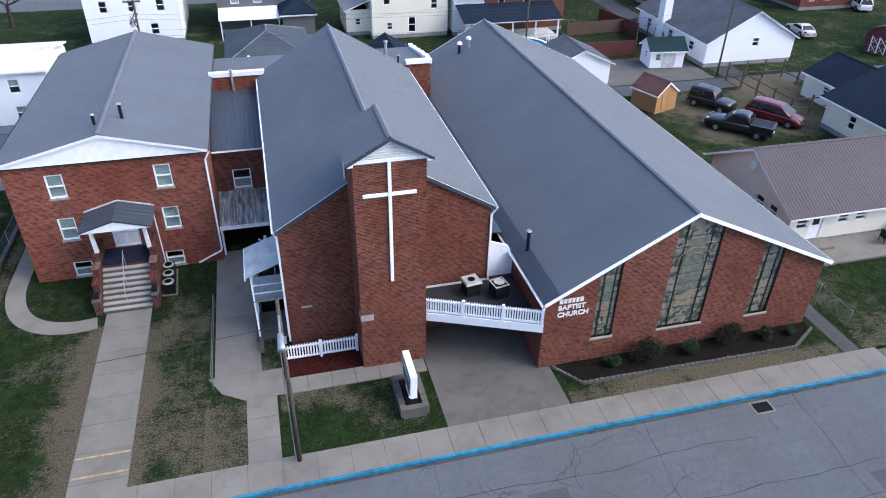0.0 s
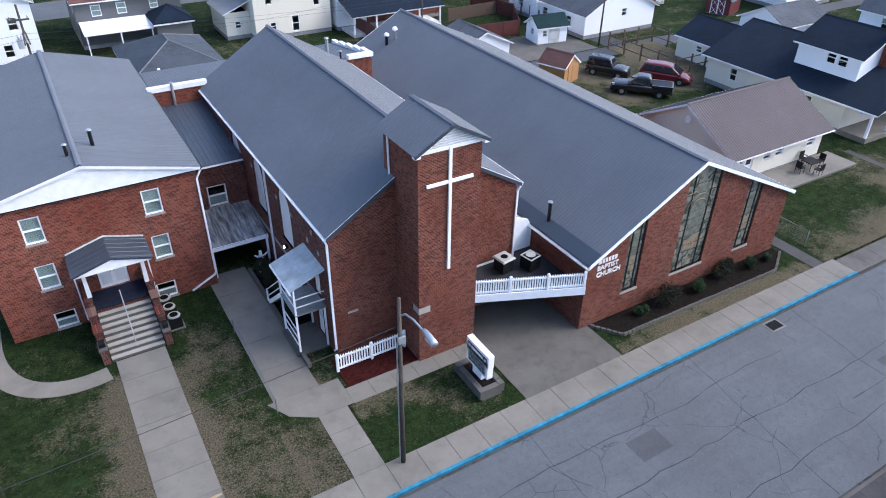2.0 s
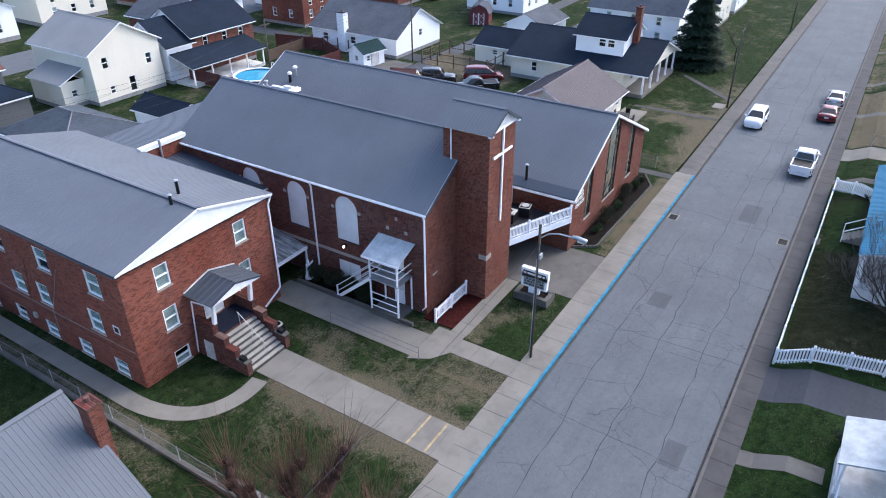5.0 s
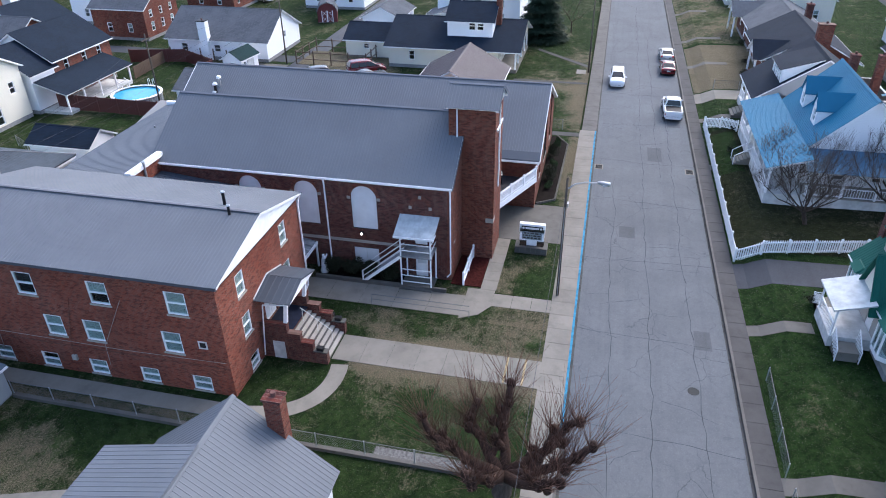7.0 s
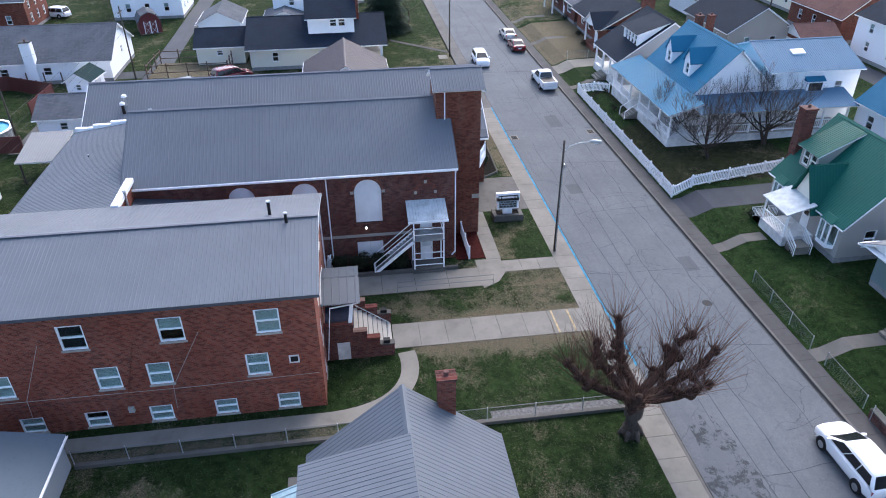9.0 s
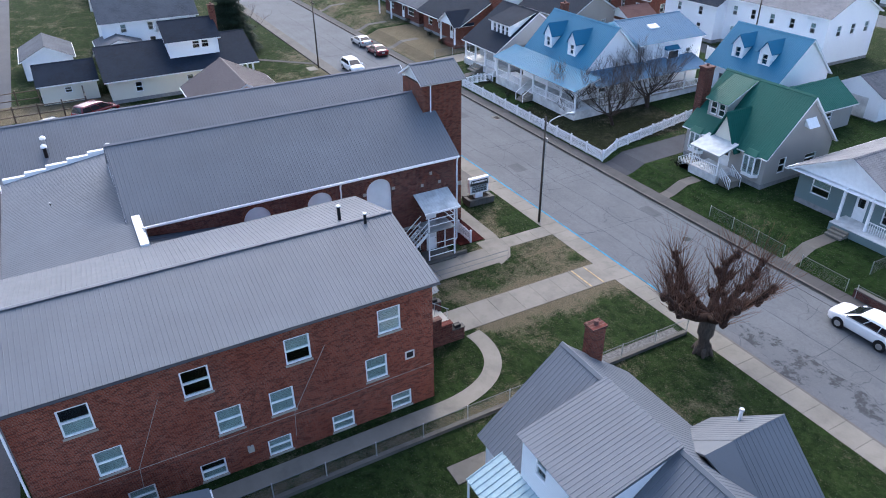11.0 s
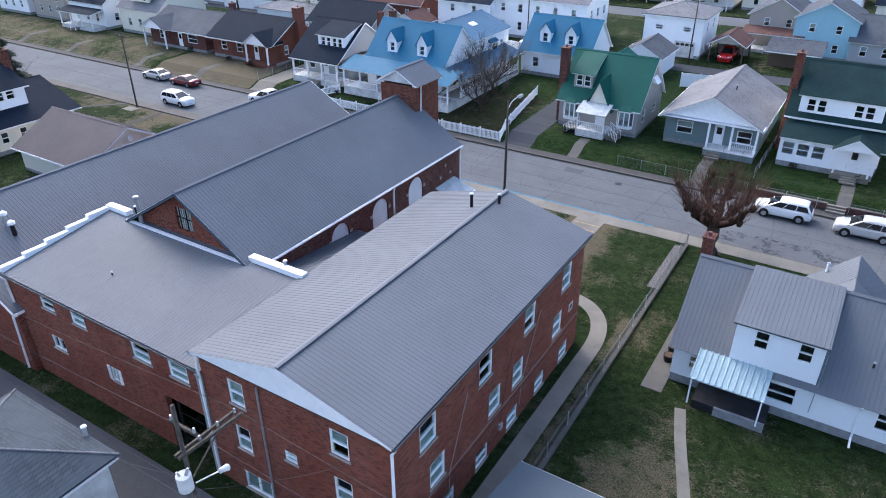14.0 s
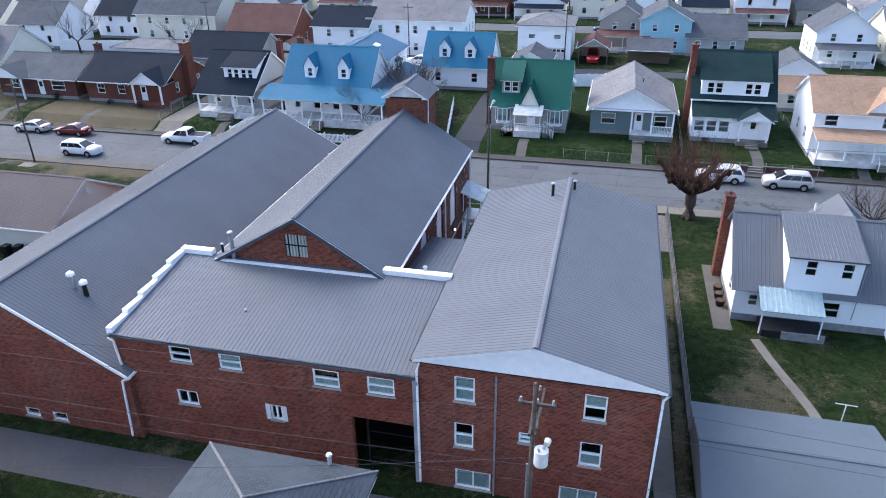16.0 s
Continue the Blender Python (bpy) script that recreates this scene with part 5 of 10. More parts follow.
part("stone_band", Geo().box(SX0 - 0.03, SY0 + 2.3, 2.36, SX0, 45.0 - Q.y, 2.58), "stone", hall, "pale stone band")
for z in (2.7, 0.05):
    d = part("door", Geo().box(SX0 + 0.1, 30.65 - Q.y, z, SX0 + 0.15, 31.55 - Q.y, z + 2.03), "white", hall, "white side door")
    part("door_panel", Geo().box(SX0 + 0.07, 30.78 - Q.y, z + 1.1, SX0 + 0.1, 31.42 - Q.y, z + 1.85), "board", d)
    part("door_handle", Geo().tube([(SX0 + 0.05, 30.75 - Q.y, z + 0.95), (SX0 + 0.1, 30.75 - Q.y, z + 0.95)], 0.03, 8), "grey_metal", d)
lt = part("wall_lamp", Geo().box(SX0 - 0.14, 35.28 - Q.y, 3.1, SX0, 35.52 - Q.y, 3.3), "black", hall)
part("bulb", Geo().tube([(SX0 - 0.19, 35.4 - Q.y, 3.12), (SX0 - 0.19, 35.4 - Q.y, 3.24)], 0.055, 10), "bulb", lt)
vent_pipe(hall, 8.85 - Q.x, 50.8 - Q.y, 7.6, 9.3, 0.12, "grey_metal")

# tower
TX0, TX1, TY0, TY1, TZ = 2.94 - Q.x, 6.2 - Q.x, 26.62 - Q.y, 29.85 - Q.y, 11.55
tower = part("tower", wall_geo("x", TY0, 1, TX0, TX1, 0, TZ), "brick_t", hall, "square red brick front tower")
part("tower_wall", wall_geo("y", TX0, 1, TY0 + 0.3, TY1, 0, TZ), "brick_t", tower)
part("tower_wall", wall_geo("y", TX1, -1, TY0 + 0.3, TY1, 0, TZ), "brick_t", tower)
part("tower_wall", wall_geo("x", TY1, -1, TX0 + 0.3, TX1 - 0.3, 7, TZ), "brick_t", tower)
tm, tr = (TX0 + TX1) / 2, 12.75
tz = 11.78
for xa in (TX0 - 0.28, TX1 + 0.28):
    sheeted_slope(hall, (xa, TY0 - 0.25, tz - 0.1), (xa, TY1 + 0.25, tz - 0.1), (tm, TY1 + 0.25, tr), (tm, TY0 - 0.25, tr), "roof", 0.1, 0.9)
ridge_cap(hall, (tm, TY0 - 0.25, tr), (tm, TY1 + 0.25, tr), 0.55, 0.55)
part("tower_frieze", Geo().box(TX0 - 0.05, TY0 - 0.06, TZ, TX1 + 0.05, TY0 + 0.3, TZ + 0.16), "white", tower)
part("tower_frieze", Geo().box(TX0 - 0.06, TY0 + 0.3, TZ, TX0 + 0.3, TY1, TZ + 0.14), "white", tower)
part("tower_frieze", Geo().box(TX1 - 0.3, TY0 + 0.3, TZ, TX1 + 0.06, TY1, TZ + 0.14), "white", tower)
for yy, dd in ((TY0 - 0.02, 0.1), (TY1 + 0.02, -0.1)):
    gp = part("gable_panel", Geo().prism([(TX0 + 0.02, yy, TZ + 0.16), (TX1 - 0.02, yy, TZ + 0.16), (tm, yy, tr - 0.14)], (0, dd, 0)), "dirty_white", tower)
    if dd > 0:
        for i in range(6):
            z = TZ + 0.22 + i * 0.12
            half = (tr - 0.2 - z) / (tr - 0.14 - TZ - 0.16) * (TX1 - TX0) / 2 - 0.12
            if half > 0.05:
                part("louvre", Geo().hexa([(tm - half, yy - 0.02, z), (tm + half, yy - 0.02, z), (tm + half, yy, z), (tm - half, yy, z), (tm - half, yy - 0.06, z + 0.07), (tm + half, yy - 0.06, z + 0.07), (tm + half, yy - 0.03, z + 0.07), (tm - half, yy - 0.03, z + 0.07)]), "white", gp)
for xa, s in ((TX0 - 0.28, 1), (TX1 + 0.28, -1)):
    part("rake_board", Geo().prism([(xa, TY0 - 0.27, tz - 0.26), (xa, TY0 - 0.27, tz - 0.1), (tm, TY0 - 0.27, tr), (tm, TY0 - 0.27, tr - 0.16)], (0, 0.05, 0)), "roof_dk", tower)
    part("eave_return", Geo().box(xa, TY0 - 0.25, tz - 0.26, xa + s * 0.3, TY0, tz - 0.12), "white", tower)
downspout(hall, [(TX0 - 0.1, TY1 - 0.6, tz - 0.2), (TX0 - 0.06, TY1 - 0.6, 9.4)], r=0.04)
cross = thing("cross", "tall slim white cross fixed to the brick tower", "cross", (4.53, 26.59, 5.3))
part("upright", Geo().box(-0.075, -0.07, 0, 0.075, 0.02, 6.35), "white", cross)
part("crossbar", Geo().box(-1.2, -0.075, 4.62, 1.2, 0.015, 4.77), "white", cross)
part("corner_stone", Geo().box(TX0 - 0.02, TY0 - 0.02, 3.05, TX0 + 0.62, TY0 + 0.02, 3.4), "stone", tower, "pale corner stone")
part("corner_stone", Geo().box(TX0 - 0.02, TY0, 3.05, TX0 + 0.02, TY0 + 0.55, 3.4), "stone", tower, "pale corner stone")
part("stone_plaque", Geo().box(0.2 - Q.x, SY0 - 0.02, 2.6, 0.75 - Q.x, SY0, 2.72), "stone", hall)

# ---- church: worship hall ----
big = thing("church_hall", "long low red brick church hall with broad grey metal gable roof", "church", (19.5, 41.0, 0))
R = Vector((19.5, 41.0, 0))
HX0, HX1, HY0, HY1 = 11.62 - R.x, 27.55 - R.x, 24.5 - R.y, 58.0 - R.y
hrx, hrz, hez = 18.85 - R.x, 8.43, 4.32
hl, hr_, hf, hb = 11.46 - R.x, 27.76 - R.x, 24.25 - R.y, 58.2 - R.y


def hz(x):
    return hez + (hrz - hez) * ((x - hl) / (hrx - hl) if x < hrx else (hr_ - x) / (hr_ - hrx)) - 0.13


# front wall in strips between the tall windows, which run up to the roof line
tall = [(14.36 - R.x, 15.5 - R.x, 1.5), (18.15 - R.x, 20.7 - R.x, 1.4), (23.45 - R.x, 24.75 - R.x, 1.34)]
cuts = sorted([HX0, HX1, hrx] + [v for a, b, _ in tall for v in (a, b)])
for a, b in zip(cuts, cuts[1:]):
    low = [z for p, q, z in tall if p <= a + 1e-4 and q >= b - 1e-4]
    tops = [(b, HY0, hz(b)), (a, HY0, hz(a))]
    if low:
        part("wall", Geo().box(a, HY0, 0, b, HY0 + 0.35, low[0]), "brick_t", big)
    else:
        part("wall", Geo().prism([(a, HY0, 0), (b, HY0, 0)] + tops, (0, 0.35, 0)), "brick_t", big)
for a, b, z in tall:
    w = b - a
    pts = [(a, HY0 + 0.12, z), (b, HY0 + 0.12, z), (b, HY0 + 0.12, hz(b))] + ([(hrx, HY0 + 0.12, hz(hrx))] if a < hrx < b else []) + [(a, HY0 + 0.12, hz(a))]
    win = part("leaded_window", Geo().prism(pts, (0, 0.02, 0)), "stained", big, "tall leaded glass window in muted green and cream")
    part("sill", Geo().box(a - 0.06, HY0 - 0.05, z - 0.14, b + 0.06, HY0 + 0.2, z), "stone", win)
    n = 3 if w > 2 else 2
    xs = [a + 0.03, b - 0.03] + ([a + w * 0.22, b - w * 0.22] if w > 2 else [a + w * 0.25, b - w * 0.25])
    for x in xs:
        part("mullion", Geo().box(x - 0.022, HY0 + 0.07, z, x + 0.022, HY0 + 0.12, hz(x)), "lead", win)
    k = 0
    zz = z + 0.03
    while zz < min(hz(a), hz(b)) - 0.2:
        part("glazing_bar", Geo().box(a, HY0 + 0.095, zz, b, HY0 + 0.12, zz + 0.025), "lead", win)
        zz += 0.62 if k % 2 else 0.48
        k += 1
    # paler figure panels
    for i, (za, zb) in enumerate(((z + 1.25, z + 1.95), (z + 2.2, min(hz(a), hz(b)) - 0.7))):
        xa, xb = (a + w * 0.28, b - w * 0.28) if w > 2 else (a + w * 0.33, b - w * 0.33)
        m = "amber" if i else "amber_pale"
        part("glass_panel", Geo().box(xa, HY0 + 0.1, za, xb, HY0 + 0.116, zb), m, win)
    if w > 2:
        c = (a + b) / 2
        zc = z + 3.9
        g = Geo()
        for rr_ in (0.62, 0.95):
            g.tube([(c + rr_ * math.cos(math.pi * i / 12), HY0 + 0.09, zc + rr_ * math.sin(math.pi * i / 12)) for i in range(13)], 0.035, 6)
        for s in (-1, 1):
            g.tube([(c + s * 0.2, HY0 + 0.09, zc + 0.95), (c + s * 0.5, HY0 + 0.09, zc + 1.2), (c + s * 1.0, HY0 + 0.09, zc + 1.1)], 0.03, 6)
        part("tracery", g, "amber_pale", win)
part("wall", wall_geo("y", HX0, 1, HY0 + 0.35, HY1 - 0.3, 0, 4.05), "brick_t", big)
part("wall", wall_geo("y", HX1, -1, HY0 + 0.35, HY1 - 0.3, 0, 4.05), "brick_t", big)
low_w = [(16.8 - R.x, 0.25, 0.95, 0.55), (18.6 - R.x, 0.25, 0.95, 0.55), (24.0 - R.x, 0.25, 0.95, 0.55)]
part("wall", wall_geo("x", HY1, -1, HX0, HX1, 0, 4.05, w_ops(low_w)), "brick_l", big)
for c, z, w, h in low_w:
    window(big, c, HY1, z, "N", w, h, "single")
part("gable_wall", Geo().prism([(HX0, HY1, 4.05), (HX1, HY1, 4.05), (HX1, HY1, hz(HX1)), (hrx, HY1, hz(hrx)), (HX0, HY1, hz(HX0))], (0, -0.3, 0)), "brick_l", big)
sheeted_slope(big, (hl, hf, hez), (hl, hb, hez), (hrx, hb, hrz), (hrx, hf, hrz), "roof")
sheeted_slope(big, (hr_, hf, hez), (hr_, hb, hez), (hrx, hb, hrz), (hrx, hf, hrz), "roof")
ridge_cap(big, (hrx, hf, hrz + 0.02), (hrx, hb, hrz + 0.02), 0.55, 0.46)
for xe, s in ((hl, -1), (hr_, 1)):
    gutter(big, (xe + s * 0.09, hf, hez - 0.1), (xe + s * 0.09, hb, hez - 0.1))
    part("fascia", Geo().box(xe, hf, hez - 0.22, xe + s * 0.03, hb, hez - 0.02), "white", big)
for yy, dd in ((hf - 0.055, 0.05), (hb + 0.055, -0.05)):
    for xe in (hl, hr_):
        part("rake_board", Geo().prism([(xe, yy, hez - 0.17), (xe, yy, hez + 0.03), (hrx, yy, hrz + 0.03), (hrx, yy, hrz - 0.17)], (0, dd, 0)), "white", big)
vent_pipe(big, 12.08 - R.x, 28.4 - R.y, 4.4, 5.9, 0.1)
for vx_, vy_, vz_, vm_ in ((15.75, 54.9, 6.75, "black"), (16.5, 54.85, 7.15, "grey_metal")):
    vt = part("roof_ventilator", Geo().tube([(vx_ - R.x, vy_ - R.y, vz_ - 0.35), (vx_ - R.x, vy_ - R.y, vz_ + 0.15), (vx_ - R.x, vy_ - R.y, vz_ + 0.75)], 0.15, 12, 0.12), vm_, big)
    part("vent_cap", Geo().tube([(vx_ - R.x, vy_ - R.y, vz_ + 0.7), (vx_ - R.x, vy_ - R.y, vz_ + 0.85)], 0.23, 14, 0.21).tube([(vx_ - R.x, vy_ - R.y, vz_ + 0.85), (vx_ - R.x, vy_ - R.y, vz_ + 0.95)], 0.21, 14, 0.08), "white", vt)
downspout(big, [(hl - 0.05, HY1 + 0.08, hez - 0.2), (HX0 + 0.3, HY1 + 0.08, 3.9), (HX0 + 0.6, HY1 + 0.08, 0.1)])
part("conduit", Geo().tube([(21.5 - R.x, HY1 + 0.05, 4.6), (21.5 - R.x, HY1 + 0.05, 0.2)], 0.06, 8), "black", big)
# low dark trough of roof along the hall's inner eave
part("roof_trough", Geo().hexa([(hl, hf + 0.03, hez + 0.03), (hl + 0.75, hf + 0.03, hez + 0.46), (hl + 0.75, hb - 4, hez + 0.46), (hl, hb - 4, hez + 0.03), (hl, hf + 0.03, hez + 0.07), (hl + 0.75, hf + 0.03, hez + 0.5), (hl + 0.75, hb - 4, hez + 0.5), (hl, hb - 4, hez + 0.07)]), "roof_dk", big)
# wall lettering: the first word stays a plain bar, the others are read as written
sg = part("sign_bar", Geo().box(12.35 - R.x, HY0 - 0.04, 4.05, 13.6 - R.x, HY0, 4.3), "letter", big)
for i in range(5):
    part("sign_gap", Geo().box(12.53 - R.x + i * 0.21, HY0 - 0.045, 4.04, 12.57 - R.x + i * 0.21, HY0 - 0.038, 4.31), "brick_t", sg)
letters("BAPTIST", big, 12.3 - R.x, HY0 - 0.02, 3.64, 0.4)
letters("CHURCH", big, 12.3 - R.x, HY0 - 0.02, 3.22, 0.4)

# ---- drive-through canopy between sanctuary and hall ----
deck = thing("carport_deck", "flat dark roofed carport between the brick church walls with white fascia", "carport", (9.0, 28.0, 0))
D = Vector((9.0, 28.0, 0))
dz = 2.78
poly = [(6.21, 26.85), (11.6, 24.52), (11.6, 31.0), (10.13, 31.0), (10.13, 28.94), (6.21, 28.94)]
part("deck_roof", Geo().prism([(x - D.x, y - D.y, dz - 0.25) for x, y in poly], (0, 0, 0.25)), "deck", deck, "dark flat roof membrane")
part("fascia", Geo().bar((6.13 - D.x, 26.78 - D.y, dz - 0.1), (11.62 - D.x, 24.44 - D.y, dz - 0.1), 0.08, 0.46), "white", deck)
part("flashing", Geo().box(6.13 - D.x, 28.9 - D.y, dz, 10.13 - D.x, 28.94 - D.y, dz + 0.12), "dirty_white", deck)
part("rear_wall", Geo().prism([(10.14 - D.x, 29.2 - D.y, dz), (11.6 - D.x, 29.2 - D.y, dz), (11.6 - D.x, 29.2 - D.y, 4.1), (11.3 - D.x, 29.2 - D.y, 4.62), (10.14 - D.x, 29.2 - D.y, 5.05)], (0, 0.15, 0)), "white", deck, "white boarded end wall")
part("rear_roof", Geo().prism([(10.3 - D.x, 30.8 - D.y, 4.55), (11.5 - D.x, 30.8 - D.y, 4.4), (11.5 - D.x, 50.2 - D.y, 4.4), (10.3 - D.x, 50.2 - D.y, 4.55)], (0, 0, 0.08)), "roof_dk", deck)
df = picket_fence("deck_fence", (6.15, 26.8), (11.55, 24.5), 0.95, "white picket fence along the carport roof edge", post_gap=1.8, picket_gap=0.125, base=dz + 0.08)
for i, (x, y, rz) in enumerate(((8.95, 28.05, 8), (10.3, 27.5, 12))):
    ac = thing("air_conditioner", "square grey air conditioning unit on the flat roof" if i == 0 else "black-cased air conditioning unit on the flat roof", "air conditioner", (x, y, dz), rz)
    part("housing", Geo().box(-0.38, -0.38, 0, 0.38, 0.38, 0.75), "black", ac)
    part("top_cover", Geo().hexa([(-0.46, -0.46, 0.75), (0.46, -0.46, 0.75), (0.46, 0.46, 0.75), (-0.46, 0.46, 0.75), (-0.4, -0.4, 0.84), (0.4, -0.4, 0.84), (0.4, 0.4, 0.84), (-0.4, 0.4, 0.84)]) if i == 0 else Geo().box(-0.4, -0.4, 0.75, 0.4, -0.34, 0.8).box(-0.4, 0.34, 0.75, 0.4, 0.4, 0.8).box(-0.4, -0.34, 0.75, -0.34, 0.34, 0.8).box(0.34, -0.34, 0.75, 0.4, 0.34, 0.8), "ac", ac)
    part("fan_grille", Geo().tube([(0, 0, 0.84), (0, 0, 0.85)], 0.2 if i == 0 else 0.28, 16), "dark" if i == 0 else "ac", ac)

# ---- rear annex and link ----
annex = thing("church_annex", "two-storey red brick rear annex with grey lean-to metal roof", "building", (4.1, 54.2, 0))
A = Vector((4.1, 54.2, 0))
aw = [(8.45 - A.x, 5.35, 1.2, 0.9), (5.7 - A.x, 5.3, 1.2, 0.9), (0.65 - A.x, 5.1, 1.35, 1.0), (-2.1 - A.x, 5.1, 1.35, 1.0), (8.55 - A.x, 2.6, 1.2, 0.9), (3.55 - A.x, 2.5, 0.65, 0.95)]
bay = (-3.85 - A.x, -0.5 - A.x, 0.0, 3.5)
AY = 57.62 - A.y
part("wall", wall_geo("x", AY, -1, -3.95 - A.x, 12.2 - A.x, 0, 6.5, w_ops(aw) + [bay]), "brick_l", annex)
for i, (c, z, w, h) in enumerate(aw):
    window(annex, c, AY, z, "N", w, h, "slide" if i > 3 else "sash", ("", "full", "low", "full", "", "")[i])
part("board_panel", Geo().box(4.12 - A.x - 0.24, AY, 2.5, 4.12 - A.x, AY + 0.03, 3.45).box(2.98 - A.x, AY, 2.5, 2.98 - A.x + 0.24, AY + 0.03, 3.45), "board", annex)
# near-black sheet puts the loading bay's deep shade into the colour
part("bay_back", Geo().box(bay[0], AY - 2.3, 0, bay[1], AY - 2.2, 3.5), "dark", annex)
part("bay_post", Geo().box(-1.3 - A.x, AY - 0.2, 0, -1.2 - A.x, AY - 0.1, 3.5), "black", annex)
for z in (0.9, 1.7, 2.6):
    part("bay_rail", Geo().box(-3.8 - A.x, AY - 0.16, z, -1.3 - A.x, AY - 0.12, z + 0.05), "black", annex)
part("wall", wall_geo("y", 12.2 - A.x, -1, 50.4 - A.y, AY - 0.3, 0, 6.5), "brick_l", annex)
part("wall", wall_geo("x", 50.4 - A.y, 1, 10.1 - A.x, 11.9 - A.x, 0, 7.55), "brick_t", annex)
part("wall", wall_geo("x", 50.4 - A.y, 1, -3.95 - A.x, -0.5 - A.x, 0, 7.55), "brick_l", annex)
part("gable_wall", Geo().prism([(12.2 - A.x, 50.4 - A.y, 6.5), (12.2 - A.x, AY, 6.5), (12.2 - A.x, AY, 6.62), (12.2 - A.x, 50.4 - A.y, 7.55)], (-0.3, 0, 0)), "brick_l", annex)
sheeted_slope(annex, (-3.9 - A.x, AY + 0.15, 6.6), (12.25 - A.x, AY + 0.15, 6.6), (12.25 - A.x, 50.55 - A.y, 7.62), (-3.9 - A.x, 50.55 - A.y, 7.62), "roof")
gutter(annex, (-3.9 - A.x, AY + 0.22, 6.5), (12.25 - A.x, AY + 0.22, 6.5), "roof_dk")
for xa, xb in ((-3.95, -0.1), (10.3, 12.3)):
    part("parapet_cap", Geo().box(xa - A.x, 50.3 - A.y, 7.62, xb - A.x, 50.75 - A.y, 7.92), "white", annex, "white parapet capping")
for i in range(5):
    y0, y1 = 50.75 + i * 1.4, 50.75 + (i + 1) * 1.4
    z = 7.75 - i * 0.22
    part("parapet_cap", Geo().box(12.05 - A.x, y0 - A.y, z - 0.35, 12.38 - A.x, y1 - A.y, z + 0.06), "white", annex, "stepped white parapet capping")
part("gable_flashing", Geo().box(-0.1 - A.x, 50.95 - A.y, 7.5, 9.9 - A.x, 51.12 - A.y, 7.68), "white", annex)
downspout(annex, [(12.3 - A.x, AY + 0.25, 6.4), (12.15 - A.x, AY + 0.08, 6.1), (11.7 - A.x, AY + 0.08, 0.1)])
downspout(annex, [(-3.85 - A.x, AY + 0.2, 6.4), (-3.85 - A.x, AY + 0.12, 6.1), (-3.85 - A.x, AY + 0.12, 0.1)], "chute", r=0.13)
vent_pipe(annex, 6.0 - A.x, 55.0 - A.y, 6.9, 7.15, 0.04)
vent_pipe(annex, 9.72 - A.x, 50.45 - A.y, 7.6, 8.3, 0.07)
vent_pipe(annex, -2.4 - A.x, 50.3 - A.y, 6.5, 8.1, 0.09, "grey_metal")

link = thing("church_link", "narrow dark brick link between wing and sanctuary with metal roof", "building", (-2.2, 46.0, 0))
K = Vector((-2.2, 46.0, 0))
lw = [(-2.35 - K.x, 2.9, 1.15, 1.35)]
part("wall", wall_geo("x", 42.3 - K.y, 1, -3.98 - K.x, -0.52 - K.x, 0, 5.6, w_ops(lw) + [(-3.4 - K.x, -1.4 - K.x, 0.0, 2.1)]), "brick_m", link)
window(link, lw[0][0], 42.3 - K.y, lw[0][1], "S", 1.15, 1.35, blind="low")
# near-black panel paints the darkness of the entrance below the canopy
part("door", Geo().box(-3.4 - K.x, 42.4 - K.y, 0, -1.4 - K.x, 42.45 - K.y, 2.1), "dark", link)
sheeted_slope(link, (-3.95 - K.x, 42.05 - K.y, 5.75), (-0.55 - K.x, 42.05 - K.y, 5.75), (-0.55 - K.x, 50.35 - K.y, 6.6), (-3.95 - K.x, 50.35 - K.y, 6.6), "roof_dk", 0.15, 0.85, 0.28)
gutter(link, (-3.95 - K.x, 41.98 - K.y, 5.66), (-0.55 - K.x, 41.98 - K.y, 5.66))
canopy = thing("link_canopy", "weathered corrugated metal canopy over the side passage", "canopy", (-2.2, 40.7, 0))
C = Vector((-2.2, 40.7, 0))
sheeted_slope(canopy, (-3.98 - C.x, 38.9 - C.y, 2.05), (-0.55 - C.x, 38.9 - C.y, 2.05), (-0.55 - C.x, 42.28 - C.y, 2.75), (-3.98 - C.x, 42.28 - C.y, 2.75), "roof_tin", 0.1, 0.85, 0.2)
part("beam", Geo().box(-3.98 - C.x, 38.86 - C.y, 1.85, -0.55 - C.x, 38.95 - C.y, 2.08), "white", canopy)
for x in (-3.9, -0.65):
    part("post", Geo().box(x - 0.06 - C.x, 38.9 - C.y, 0, x + 0.06 - C.x, 39.02 - C.y, 1.9), "white", canopy)

# ---- side stair with metal canopy ----
stair = thing("side_stair", "white steel side stair with landing, railings and sheet metal canopy", "stair", (-1.5, 31.1, 0))
S = Vector((-1.5, 31.1, 0))
lz = 2.65
part("landing", Geo().box(-2.15 - S.x, 30.0 - S.y, lz - 0.08, -0.5 - S.x, 32.2 - S.y, lz), "grey_metal", stair)
for x, y in ((-2.1, 30.05), (-2.1, 32.15), (-0.6, 30.05), (-0.6, 32.15)):
    part("post", Geo().box(x - 0.045 - S.x, y - 0.045 - S.y, 0, x + 0.045 - S.x, y + 0.045 - S.y, 4.3 if x < -1 else lz), "white", stair)
for z in (0.45, 0.95):
    part("rail", Geo().bar((-2.1 - S.x, 30.05 - S.y, lz + z), (-2.1 - S.x, 32.15 - S.y, lz + z), 0.05, 0.05), "white", stair)
    part("rail", Geo().bar((-2.1 - S.x, 30.05 - S.y, lz + z), (-0.55 - S.x, 30.05 - S.y, lz + z), 0.05, 0.05), "white", stair)
